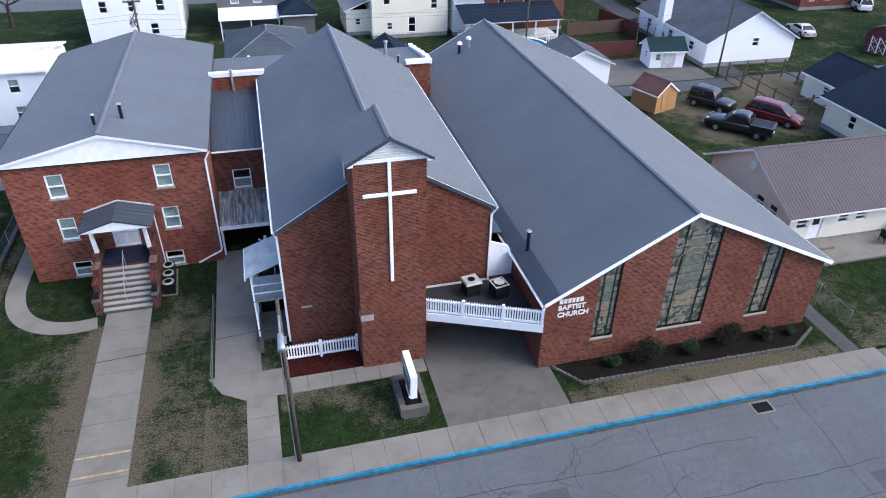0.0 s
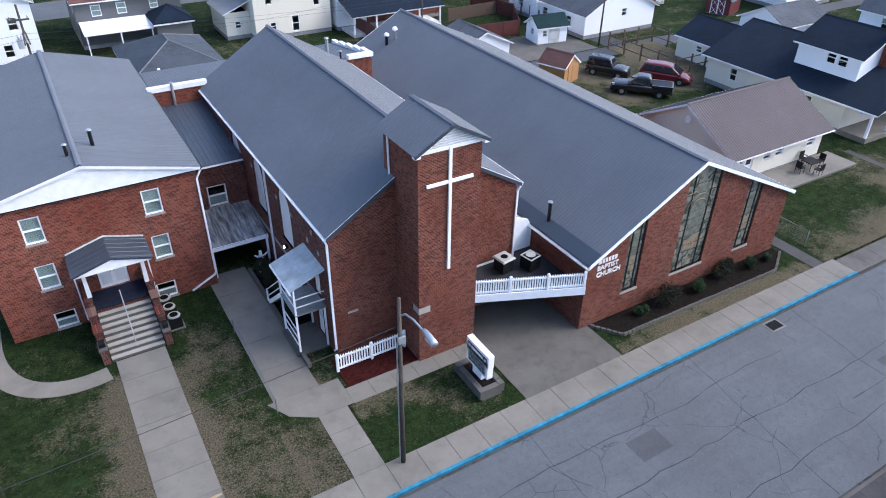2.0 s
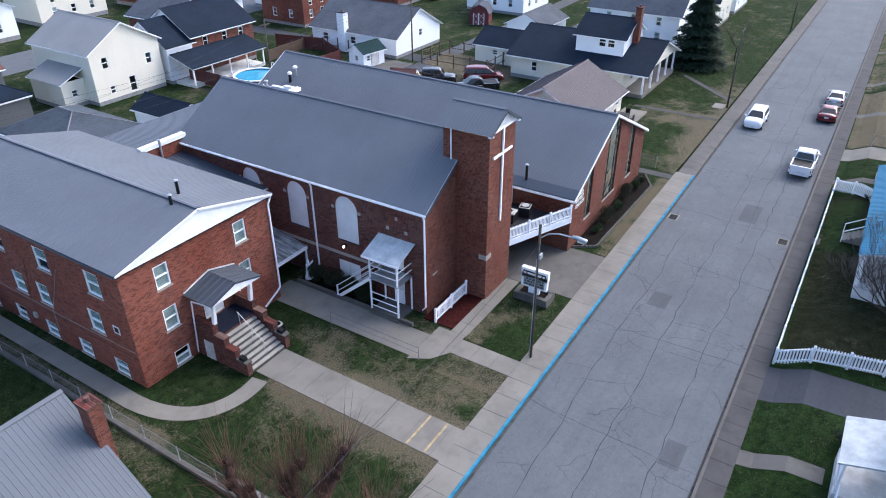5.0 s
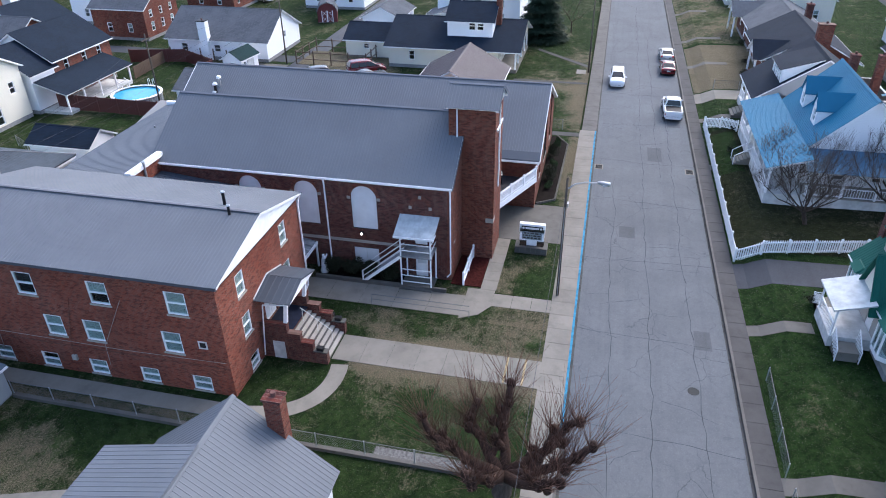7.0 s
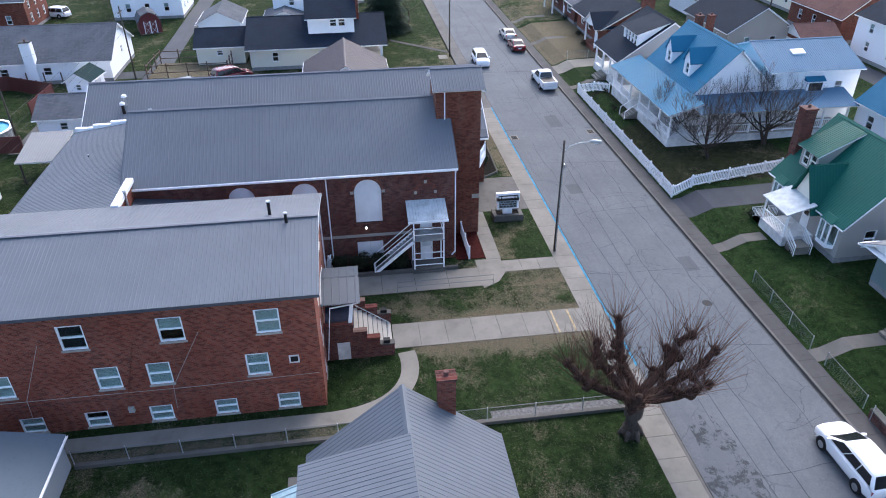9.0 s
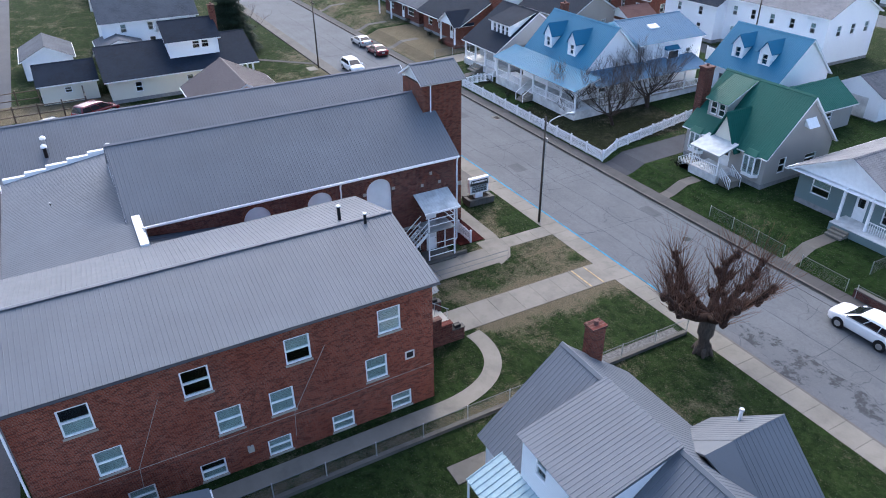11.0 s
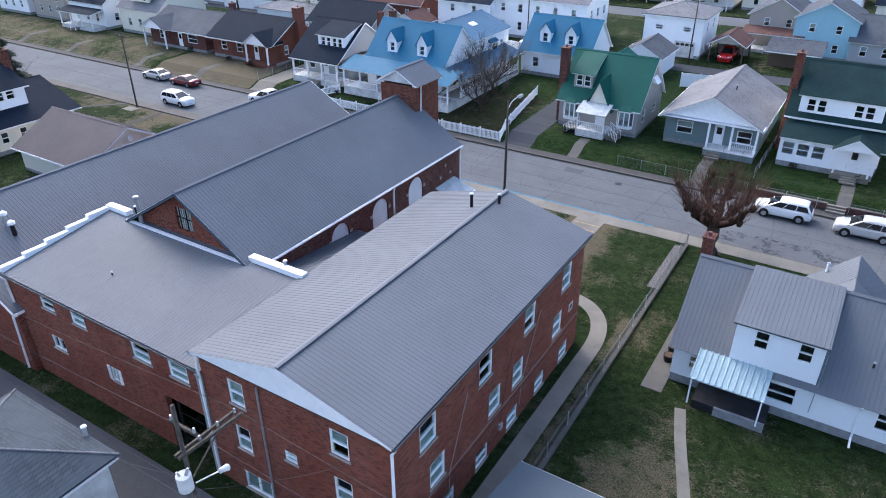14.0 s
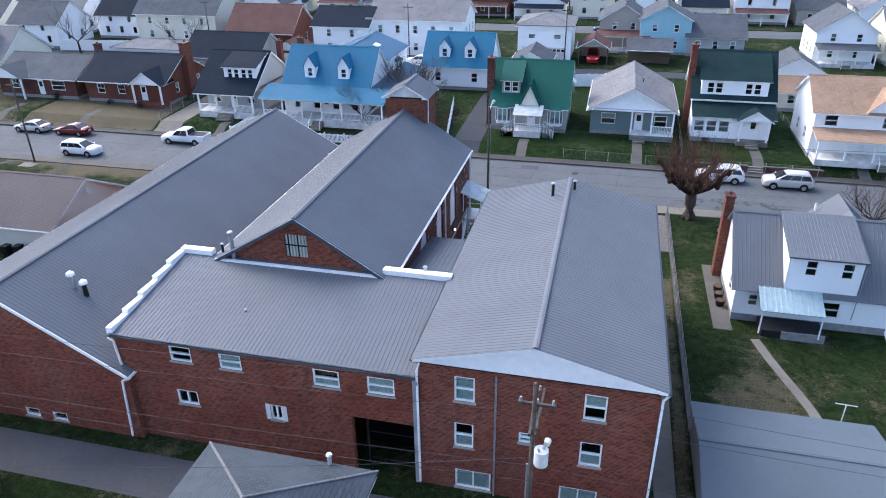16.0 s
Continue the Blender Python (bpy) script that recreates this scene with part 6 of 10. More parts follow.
for z in (0.6, 1.1, 1.6):
    part("rail", Geo().bar((-2.1 - S.x, 30.05 - S.y, z), (-2.1 - S.x, 32.15 - S.y, z), 0.05, 0.05), "white", stair)
for x in (-2.1, -0.95):
    for z in (0.0, 0.45, 0.9):
        part("stringer" if z == 0 else "rail", Geo().bar((x - S.x, 32.2 - S.y, lz - 0.1 + z), (x - S.x, 35.0 - S.y, 0.15 + z), 0.05, 0.22 if z == 0 else 0.05), "white", stair)
    part("post", Geo().box(x - 0.04 - S.x, 34.96 - S.y, 0, x + 0.04 - S.x, 35.04 - S.y, 1.1), "white", stair)
for i in range(12):
    part("tread", Geo().box(-2.1 - S.x, 32.2 + i * 0.235 - S.y, lz - 0.2 - i * 0.205, -0.95 - S.x, 32.42 + i * 0.235 - S.y, lz - 0.16 - i * 0.205), "grey_metal", stair)
cn = Geo()
for i in range(14):
    y = 29.75 + i * 0.2
    cn.hexa([(-2.35 - S.x, y - S.y, 4.3), (-2.35 - S.x, y + 0.19 - S.y, 4.3), (-0.5 - S.x, y + 0.19 - S.y, 5.0), (-0.5 - S.x, y - S.y, 5.0), (-2.35 - S.x, y - S.y, 4.34), (-2.35 - S.x, y + 0.19 - S.y, 4.34), (-0.5 - S.x, y + 0.19 - S.y, 5.04), (-0.5 - S.x, y - S.y, 5.04)])
cp = part("canopy", cn, "awning_old", stair, "pale sheet metal canopy")
part("canopy_edge", Geo().box(-2.4 - S.x, 29.72 - S.y, 4.18, -2.33 - S.x, 32.55 - S.y, 4.33), "white", cp)
part("threshold_slab", Geo().box(-2.3 - S.x, 30.0 - S.y, 0, -0.5 - S.x, 32.3 - S.y, 0.12), "concrete_dk", stair)
picket_fence("front_fence", (-0.95, 28.0), (2.8, 28.0), 1.0, "short white picket fence above the red mulch bed", post_gap=1.9, picket_gap=0.14, base=0.05)
# retaining edge and planting along the side passage
solo("planter_wall", Geo().box(-2.15, 29.0, 0, -1.95, 38.6, 0.3), "concrete_dk", "low dark concrete edging along the passage", "planter", kind="structure")
flat("planting_soil", rect(-1.95, 32.3, -0.52, 38.6), 0.1, "mulch", "dark soil bed beside the wall", "garden bed", 0.12)
pr_ = solo("handrail", Geo().tube([(-4.5, 26.9, 0.0), (-4.5, 26.9, 0.9), (-4.5, 33.6, 0.9), (-4.5, 33.6, 0.0)], 0.022, 6).tube([(-4.5, 26.9, 0.5), (-4.5, 33.6, 0.5)], 0.018, 6), "mesh_wire", "thin grey pipe handrail along the side walk", "handrail")
# plain white figure in the passage
st = Geo()
for i, (z0, z1, r0, r1) in enumerate(((0.0, 0.25, 0.3, 0.3), (0.25, 0.9, 0.26, 0.18), (0.9, 1.25, 0.2, 0.12), (1.27, 1.5, 0.1, 0.09))):
    st.tube([(-1.35, 38.2, z0 + 0.02), (-1.35, 38.2, z1 + 0.02)], r0, 10, r1)
st.tube([(-1.5, 38.15, 1.15), (-1.75, 38.0, 1.45)], 0.07, 8, 0.05).tube([(-1.2, 38.15, 1.15), (-1.0, 38.05, 1.4)], 0.07, 8, 0.05)
solo("statue", st, "white", "small plain white garden statue under the canopy", "statue")

# ---- street sign board on its stone planter ----
sign = thing("sign_board", "white lit-letter church sign board on a grey stone planter", "sign", (4.75, 23.9, 0))
part("base", Geo().box(-0.55, -1.2, 0, 0.55, 1.2, 0.12), "concrete_dk", sign)
for i in range(6):
    for s in (-1, 1):
        part("stone_block", Geo().box(s * 0.55 - 0.14, -1.2 + i * 0.4, 0.12, s * 0.55 + 0.14, -0.82 + i * 0.4, 0.62 + random.uniform(-0.02, 0.02)), "concrete_dk", sign)
for s in (-1, 1):
    part("stone_block", Geo().box(-0.4, s * 1.06 - 0.14, 0.12, 0.4, s * 1.06 + 0.14, 0.6), "concrete_dk", sign)
part("soil", Geo().box(-0.41, -0.92, 0.12, 0.41, 0.92, 0.5), "mulch", sign)
part("stem", Geo().box(-0.13, -0.38, 0.5, 0.13, 0.38, 1.0), "white", sign)
cab = part("cabinet", Geo().box(-0.16, -0.9, 0.95, 0.16, 0.9, 2.0).box(-0.16, -0.95, 1.65, 0.16, 0.95, 2.35), "white", sign)
for s in (-1, 1):
    hd = part("header_panel", Geo().box(s * 0.161, -0.8, 1.82, s * 0.175, 0.8, 2.18), "sign_dark", cab)
    part("text_bar", Geo().box(s * 0.176, -0.5, 1.93, s * 0.184, 0.5, 2.08), "letter", hd)
    part("emblem", Geo().tube([(s * 0.176, -0.66, 2.0), (s * 0.184, -0.66, 2.0)], 0.09, 10), "letter", hd)
    part("emblem", Geo().tube([(s * 0.176, 0.66, 2.0), (s * 0.184, 0.66, 2.0)], 0.09, 10), "letter", hd)
    lp = part("letter_panel", Geo().box(s * 0.161, -0.75, 1.05, s * 0.172, 0.75, 1.72), "curtain", cab)
    for r in range(3):
        y = -0.66
        while y < 0.6:
            w = random.uniform(0.08, 0.3)
            part("text_bar", Geo().box(s * 0.173, y, 1.12 + r * 0.2, s * 0.18, min(0.68, y + w), 1.25 + r * 0.2), "sign_dark", lp)
            y += w + 0.07


# ---- houses of the neighbourhood ----
METAL = ("roof", "roof_dk", "roof_lt", "roof_blue", "roof_blue_lt", "roof_green", "roof_mauve", "roof_tin")


def slope_part(h, p00, p10, p11, p01, rm, th=0.14, fascia="white"):
    """One roof slope: sheets of metal, or a shingled slab on a fascia edge."""
    if rm in METAL:
        return sheeted_slope(h, p00, p10, p11, p01, rm, th, 0.95, 0.24, fascia)
    p = [Vector(v) for v in (p00, p10, p11, p01)]
    n = (p[1] - p[0]).cross(p[3] - p[0]).normalized()
    n = -n if n.z < 0 else n
    ob = part("roof_slope", Geo().prism(p, -n * th), fascia, h)
    mid = sum(p, Vector()) / 4
    part("shingles", Geo().prism([mid + (v - mid) * 1.006 + n * 0.004 for v in p], n * 0.03), rm, ob)
    return ob


def gable_roof(h, x0, x1, y0, y1, ez, rz, rm, axis="x", over=0.35, gable=None, gmat=None, fascia="white"):
    """Gable roof over a box; axis: the ridge's way. Walls meet it at ez. Houses far off have no gutters."""
    near = -35 < h.matrix_basis.translation.y < 95 and h.matrix_basis.translation.x < 80
    if axis == "x":
        m = (y0 + y1) / 2
        f = (rz - ez) / (m - y0)
        a, b, lo = x0 - over, x1 + over, ez - f * over
        slope_part(h, (a, y0 - over, lo), (b, y0 - over, lo), (b, m, rz), (a, m, rz), rm, fascia=fascia)
        slope_part(h, (a, y1 + over, lo), (b, y1 + over, lo), (b, m, rz), (a, m, rz), rm, fascia=fascia)
        for x, d in ((x0, 0.2), (x1, -0.2)):
            if gable:
                part("gable_wall", Geo().prism([(x, y0, ez - 0.02), (x, y1, ez - 0.02), (x, m, rz - 0.16)], (d, 0, 0)), gmat or gable, h)
        ridge_cap(h, (a, m, rz), (b, m, rz), f, f, rm, 0.14)
        for y in (y0 - over - 0.06, y1 + over + 0.06) if near else ():
            gutter(h, (a, y, lo - 0.1), (b, y, lo - 0.1))
    else:
        m = (x0 + x1) / 2
        f = (rz - ez) / (m - x0)
        a, b, lo = y0 - over, y1 + over, ez - f * over
        slope_part(h, (x0 - over, a, lo), (x0 - over, b, lo), (m, b, rz), (m, a, rz), rm, fascia=fascia)
        slope_part(h, (x1 + over, a, lo), (x1 + over, b, lo), (m, b, rz), (m, a, rz), rm, fascia=fascia)
        for y, d in ((y0, 0.2), (y1, -0.2)):
            if gable:
                part("gable_wall", Geo().prism([(x0, y, ez - 0.02), (x1, y, ez - 0.02), (m, y, rz - 0.16)], (0, d, 0)), gmat or gable, h)
        ridge_cap(h, (m, a, rz), (m, b, rz), f, f, rm, 0.14)
        for x in (x0 - over - 0.06, x1 + over + 0.06) if near else ():
            gutter(h, (x, a, lo - 0.1), (x, b, lo - 0.1))


def hip_roof(h, x0, x1, y0, y1, ez, rz, rm, over=0.35):
    x0, x1, y0, y1 = x0 - over, x1 + over, y0 - over, y1 + over
    w, d = x1 - x0, y1 - y0
    k = min(w, d) / 2
    if w >= d:
        a, b = ((x0 + k, (y0 + y1) / 2, rz), (x1 - k, (y0 + y1) / 2, rz))
        quads = [[(x0, y0, ez), (x1, y0, ez), b, a], [(x1, y1, ez), (x0, y1, ez), a, b], [(x0, y1, ez), (x0, y0, ez), a], [(x1, y0, ez), (x1, y1, ez), b]]
    else:
        a, b = (((x0 + x1) / 2, y0 + k, rz), ((x0 + x1) / 2, y1 - k, rz))
        quads = [[(x0, y1, ez), (x0, y0, ez), a, b], [(x1, y0, ez), (x1, y1, ez), b, a], [(x0, y0, ez), (x1, y0, ez), a], [(x1, y1, ez), (x0, y1, ez), b]]
    for q in quads:
        part("roof_slope", Geo().prism(q, (0, 0, -0.12)), rm, h)
    part("eave_board", Geo().box(x0 + 0.04, y0 + 0.04, ez - 0.3, x1 - 0.04, y1 - 0.04, ez - 0.12), "white", h)
    part("ridge_cap", Geo().tube([a, b], 0.07, 6), "sh_lgrey" if rm in ("sh_grey", "sh_mid") else rm, h)
    for q in ((x0, y0), (x1, y0), (x0, y1), (x1, y1)):
        e_ = a if (q[0] == x0 if w >= d else q[1] == y0) else b
        part("hip_cap", Geo().tube([(*q, ez), e_], 0.06, 5), "sh_lgrey" if rm in ("sh_grey", "sh_mid") else rm, h)


def body(h, x0, x1, y0, y1, z0, z1, wm, front=(), back=(), left=(), right=(), found=0.45, doors=(), style="sash", sill="white"):
    """Four walls with windows; x to the right, front at y0. Windows: (middle along the wall, z, w, h[, blind])."""
    if z0 == 0 and found:
        part("foundation", Geo().box(x0 + 0.02, y0 + 0.02, -0.5, x1 - 0.02, y1 - 0.02, found), "found", h)
        z0 = found
    for axis, face, inw, u0, u1, wins, f in (("x", y0, 1, x0, x1, front, "S"), ("x", y1, -1, x0, x1, back, "N"), ("y", x0, 1, y0 + 0.2, y1 - 0.2, left, "W"), ("y", x1, -1, y0 + 0.2, y1 - 0.2, right, "E")):
        wins = [tuple(w) + ("",) * (5 - len(w)) for w in wins]
        ops = [(c - w / 2, c + w / 2, z, z + hh) for c, z, w, hh, _ in wins]
        dd = [(c - 0.48, c + 0.48, z, z + 2.05) for c, z, side in doors if side == f]
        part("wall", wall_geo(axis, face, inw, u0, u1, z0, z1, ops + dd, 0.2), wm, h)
        for c, z, w, hh, bl in wins:
            if axis == "x":
                window(h, c, face, z, f, w, hh, style, bl, sill)
            else:
                window(h, face, c, z, f, w, hh, style, bl, sill)
        for c, z, side in doors:
            if side != f:
                continue
            if axis == "x":
                d = part("door", Geo().box(c - 0.47, face + inw * 0.05, z, c + 0.47, face + inw * 0.1, z + 2.04), "white", h)
                part("door_pane", Geo().box(c - 0.25, face + inw * 0.03, z + 1.1, c + 0.25, face + inw * 0.05, z + 1.8), "car_glass", d)
            else:
                d = part("door", Geo().box(face + inw * 0.05, c - 0.47, z, face + inw * 0.1, c + 0.47, z + 2.04), "white", h)
                part("door_pane", Geo().box(face + inw * 0.03, c - 0.25, z + 1.1, face + inw * 0.05, c + 0.25, z + 1.8), "car_glass", d)
    # ceiling coloured near-black so the hollow house looks unlit from outside
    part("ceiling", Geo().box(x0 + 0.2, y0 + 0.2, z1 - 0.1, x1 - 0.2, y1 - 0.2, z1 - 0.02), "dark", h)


def porch(h, x0, x1, y0, y1, fz, rz, rm, posts=3, rail=True, steps=0.0, slope=0.5, railgap=0.16, floor="dirty_white"):
    """An open porch in front (y0) of a wall at y1, with shed roof, posts, railing and steps at x = steps."""
    p = part("porch", Geo().box(x0, y0, 0, x1, y1, fz), "dirty_white", h)
    part("porch_floor", Geo().box(x0 - 0.04, y0 - 0.04, fz, x1 + 0.04, y1, fz + 0.05), floor, p)
    xs = [x0 + 0.08 + (x1 - x0 - 0.16) * i / (posts - 1) for i in range(posts)]
    for x in xs:
        part("porch_post", Geo().box(x - 0.08, y0, fz, x + 0.08, y0 + 0.16, rz), "white", p)
    part("porch_beam", Geo().box(x0 - 0.1, y0 - 0.02, rz - 0.02, x1 + 0.1, y0 + 0.18, rz + 0.16), "white", p)
    slope_part(h, (x0 - 0.3, y0 - 0.35, rz + 0.14), (x1 + 0.3, y0 - 0.35, rz + 0.14), (x1 + 0.3, y1, rz + 0.14 + slope), (x0 - 0.3, y1, rz + 0.14 + slope), rm)
    if rail:
        for a, b in zip(xs, xs[1:]):
            if a - 0.1 < steps < b + 0.1:
                continue
            part("porch_rail", Geo().box(a, y0 + 0.05, fz + 0.85, b, y0 + 0.11, fz + 0.92).box(a, y0 + 0.05, fz + 0.12, b, y0 + 0.11, fz + 0.18), "white", p)
            for i in range(1, int((b - a) / railgap)):
                x = a + i * railgap
                part("baluster", BAL, "white", p).location = (x, y0 + 0.08, fz + 0.15)
    n = max(1, round(fz / 0.18))
    for i in range(n):
        part("step", Geo().box(steps - 0.65, y0 - (i + 1) * 0.28, 0, steps + 0.65, y0 - i * 0.28, fz - (i + 1) * fz / (n + 1)), "concrete", p)
    for s in (-0.7, 0.7):
        part("stair_rail", Geo().bar((steps + s, y0, fz + 0.85), (steps + s, y0 - n * 0.28, 0.85), 0.06, 0.06).bar((steps + s, y0 - n * 0.28, 0), (steps + s, y0 - n * 0.28, 0.9), 0.06, 0.06), "white", p)
    return p


BAL = Geo().box(-0.018, -0.018, 0, 0.018, 0.018, 0.72).mesh("baluster")


def gable_dormer(h, x, y0, y1, z0, wall_h, w, rm, wm="white", rise=0.9, win=(0.8, 1.1)):
    """A small gabled dormer whose face stands at y0 and whose roof runs back to y1."""
    d = part("dormer", wall_geo("x", y0, 1, x - w / 2, x + w / 2, z0, z0 + wall_h, [(x - win[0] / 2, x + win[0] / 2, z0 + 0.12, z0 + 0.12 + win[1])], 0.15), wm, h)
    part("dormer_cheek", Geo().prism([(x - w / 2, y0 + 0.15, z0), (x - w / 2, y0 + 0.15, z0 + wall_h), (x - w / 2, y1, z0 + wall_h)], (0.12, 0, 0)), wm, d)
    part("dormer_cheek", Geo().prism([(x + w / 2, y0 + 0.15, z0), (x + w / 2, y0 + 0.15, z0 + wall_h), (x + w / 2, y1, z0 + wall_h)], (-0.12, 0, 0)), wm, d)
    part("dormer_gable", Geo().prism([(x - w / 2, y0, z0 + wall_h), (x + w / 2, y0, z0 + wall_h), (x, y0, z0 + wall_h + rise)], (0, 0.15, 0)), wm, d)
    for s in (-1, 1):
        a, zb = w / 2 + 0.16, z0 + wall_h - 0.16 * rise / (w / 2)
        q = [(x + s * a, y0 - 0.15, zb), (x + s * a, y1 + 0.4, zb), (x, y1 + 1.2, z0 + wall_h + rise + 0.02), (x, y0 - 0.15, z0 + wall_h + rise + 0.02)]
        part("dormer_roof", Geo().prism(q, (0, 0, 0.08)), rm, d)
    wn = window(h, x, y0, z0 + 0.12, "S", win[0], win[1], sill="white")
    return d


def shed_dormer(h, x0, x1, y0, y1, z0, z1, ztop, rm, wm="white", wins=()):
    """A wide dormer with a shed roof falling to the front."""
    d = part("dormer", wall_geo("x", y0, 1, x0, x1, z0, z1, [(c - w / 2, c + w / 2, z0 + 0.15, z0 + 0.15 + hh) for c, w, hh in wins], 0.15), wm, h)
    for x, s in ((x0, 0.12), (x1, -0.12)):
        part("dormer_cheek", Geo().prism([(x, y0 + 0.15, z0), (x, y0 + 0.15, z1), (x, y1, ztop - 0.1), (x, y1, ztop - 0.2)], (s, 0, 0)), wm, d)
    slope_part(h, (x0 - 0.25, y0 - 0.3, z1), (x1 + 0.25, y0 - 0.3, z1), (x1 + 0.25, y1, ztop), (x0 - 0.25, y1, ztop), rm, 0.1)
    for c, w, hh in wins:
        window(h, c, y0, z0 + 0.15, "S", w, hh, sill="white")


def chimney(h, x, y, z0, z1, w=0.7, d=0.5, m="brick_h"):
    c = part("chimney", Geo().box(x - w / 2, y - d / 2, z0, x + w / 2, y + d / 2, z1), m, h)
    part("chimney_cap", Geo().box(x - w / 2 - 0.06, y - d / 2 - 0.06, z1, x + w / 2 + 0.06, y + d / 2 + 0.06, z1 + 0.12), "brick_m" if m != "w_white" else "black", c)
    part("flue", Geo().tube([(x, y, z1 + 0.12), (x, y, z1 + 0.35)], 0.12, 8), "sh_brown", c)
    return c


def bay_window(h, x, y0, z0, w, hh, rm):
    b = part("bay_window", Geo().prism([(x - w / 2, y0, z0), (x - w / 2 + 0.3, y0 - 0.45, z0), (x + w / 2 - 0.3, y0 - 0.45, z0), (x + w / 2, y0, z0)], (0, 0, 0.3)).prism([(x - w / 2, y0, z0 + hh - 0.15), (x - w / 2 + 0.3, y0 - 0.45, z0 + hh - 0.15), (x + w / 2 - 0.3, y0 - 0.45, z0 + hh - 0.15), (x + w / 2, y0, z0 + hh - 0.15)], (0, 0, 0.15)), "white", h)
    part("bay_roof", Geo().hexa([(x - w / 2 - 0.1, y0, z0 + hh), (x - w / 2 + 0.25, y0 - 0.55, z0 + hh), (x + w / 2 - 0.25, y0 - 0.55, z0 + hh), (x + w / 2 + 0.1, y0, z0 + hh), (x - w / 2 + 0.2, y0, z0 + hh + 0.4), (x - w / 2 + 0.35, y0 - 0.1, z0 + hh + 0.4), (x + w / 2 - 0.35, y0 - 0.1, z0 + hh + 0.4), (x + w / 2 - 0.2, y0, z0 + hh + 0.4)]), rm, b)
    pts = [(x - w / 2, y0), (x - w / 2 + 0.3, y0 - 0.45), (x, y0 - 0.45), (x + w / 2 - 0.3, y0 - 0.45), (x + w / 2, y0)]
    for px, py in pts:
        part("mullion", Geo().box(px - 0.05, py - 0.04, z0 + 0.3, px + 0.05, py + 0.06, z0 + hh - 0.15), "white", b)
    for (ax, ay), (bx, by) in zip(pts, pts[1:]):
        part("pane", Geo().prism([(ax, ay, z0 + 0.3), (bx, by, z0 + 0.3), (bx, by, z0 + hh - 0.15), (ax, ay, z0 + hh - 0.15)], (0, 0.015, 0)), "glass", b).visible_shadow = False
    part("blind", Geo().box(x - w / 2 + 0.3, y0 - 0.3, z0 + 0.9, x + w / 2 - 0.3, y0 - 0.28, z0 + hh - 0.15), "blind", b)


def row(n, a, b, z, w=0.85, h=1.35, bl="up"):
    return [(a + (b - a) * (i + 0.5) / n, z, w, h, bl if i % 2 == 0 else "") for i in range(n)]


def house(label, at, rz, name="house", group=""):
    return thing(name, label, "house", at, rz, group)


# -- south side of the street; these face north --
h = house("cream-grey cottage with green metal roof and white porch awning", (-2.2, 2.9, 0), 180)
body(h, -4.4, 4.4, 0, 8.3, 0, 3.2, "w_stone", front=[], right=[(2.2, 1.1, 0.9, 1.4), (5.8, 1.3, 1.5, 0.9)], left=[(2.5, 1.1, 0.9, 1.4), (6, 1.1, 0.9, 1.4)], back=row(3, -4, 4, 1.1), doors=[(0.3, 0.6, "S")])
gable_roof(h, -4.4, 4.4, 0, 8.3, 3.2, 7.5, "roof_green", "x", 0.3, "w_stone")
for x in (-3.0, 3.1):
    bay_window(h, x, 0, 0.9, 1.7, 1.9, "roof_green")
part("entry_gable", Geo().prism([(-1.2, -0.5, 2.5), (1.5, -0.5, 2.5), (0.15, -0.5, 5.5)], (0, 3.2, 0)), "w_cream", h)
for s, x in ((-1, -1.45), (1, 1.75)):
    slope_part(h, (x, -0.75, 2.45), (x, 2.2, 2.45), (0.15, 3.4, 5.7), (0.15, -0.75, 5.7), "roof_green", 0.08, "roof_green")
part("awning", Geo().hexa([(-1.5, -2.6, 2.55), (1.8, -2.6, 2.55), (1.8, -0.45, 3.2), (-1.5, -0.45, 3.2), (-1.5, -2.6, 2.65), (1.8, -2.6, 2.65), (1.8, -0.45, 3.3), (-1.5, -0.45, 3.3)]), "awning_old", h, "white metal porch awning")
p = part("porch", Geo().box(-1.4, -2.4, 0, 1.7, 0, 0.75), "dirty_white", h)
for x in (-1.3, 1.6):
    part("porch_post", Geo().box(x - 0.05, -2.35, 0.75, x + 0.05, -2.25, 2.6), "white", p)
for s in (-1, 1):
    cx = 0.15 + s * 1.75
    for i in range(4):
        part("step", Geo().box(min(cx, cx + s * 1.1), -2.2 + 0.0, 0, max(cx, cx + s * 1.1 - s * i * 0.27), -1.0, 0.62 - i * 0.15), "concrete", p)
    for y in (-2.25, -0.95):
        part("stair_rail", Geo().bar((cx, y, 1.6), (cx + s * 1.2, y, 0.85), 0.05, 0.05).bar((cx + s * 1.2, y, 0), (cx + s * 1.2, y, 0.9), 0.05, 0.05), "white", p)
        for i in range(7):
            part("baluster", BAL, "white", p).location = (cx + s * 0.17 * i, y, 0.75 - 0.1 * i)
for i in range(14):
    part("baluster", BAL, "white", p).location = (-1.2 + i * 0.2, -2.32, 0.85)
part("porch_rail", Geo().box(-1.35, -2.36, 1.55, 1.65, -2.28, 1.62), "white", p)
shed_dormer(h, -3.3, -1.2, 0.95, 3.9, 4.2, 5.7, 7.35, "roof_green", "w_stone", [(-1.8, 0.75, 1.2), (-2.7, 0.75, 1.2)])
chimney(h, -4.75, 1.6, 0, 8.0, 0.8, 1.0, "brick_m")
part("window_awning", Geo().prism([(4.42, 5.1, 5.6), (4.42, 5.1, 5.0), (5.0, 5.1, 4.9)], (0, -1.3, 0)), "white", h)

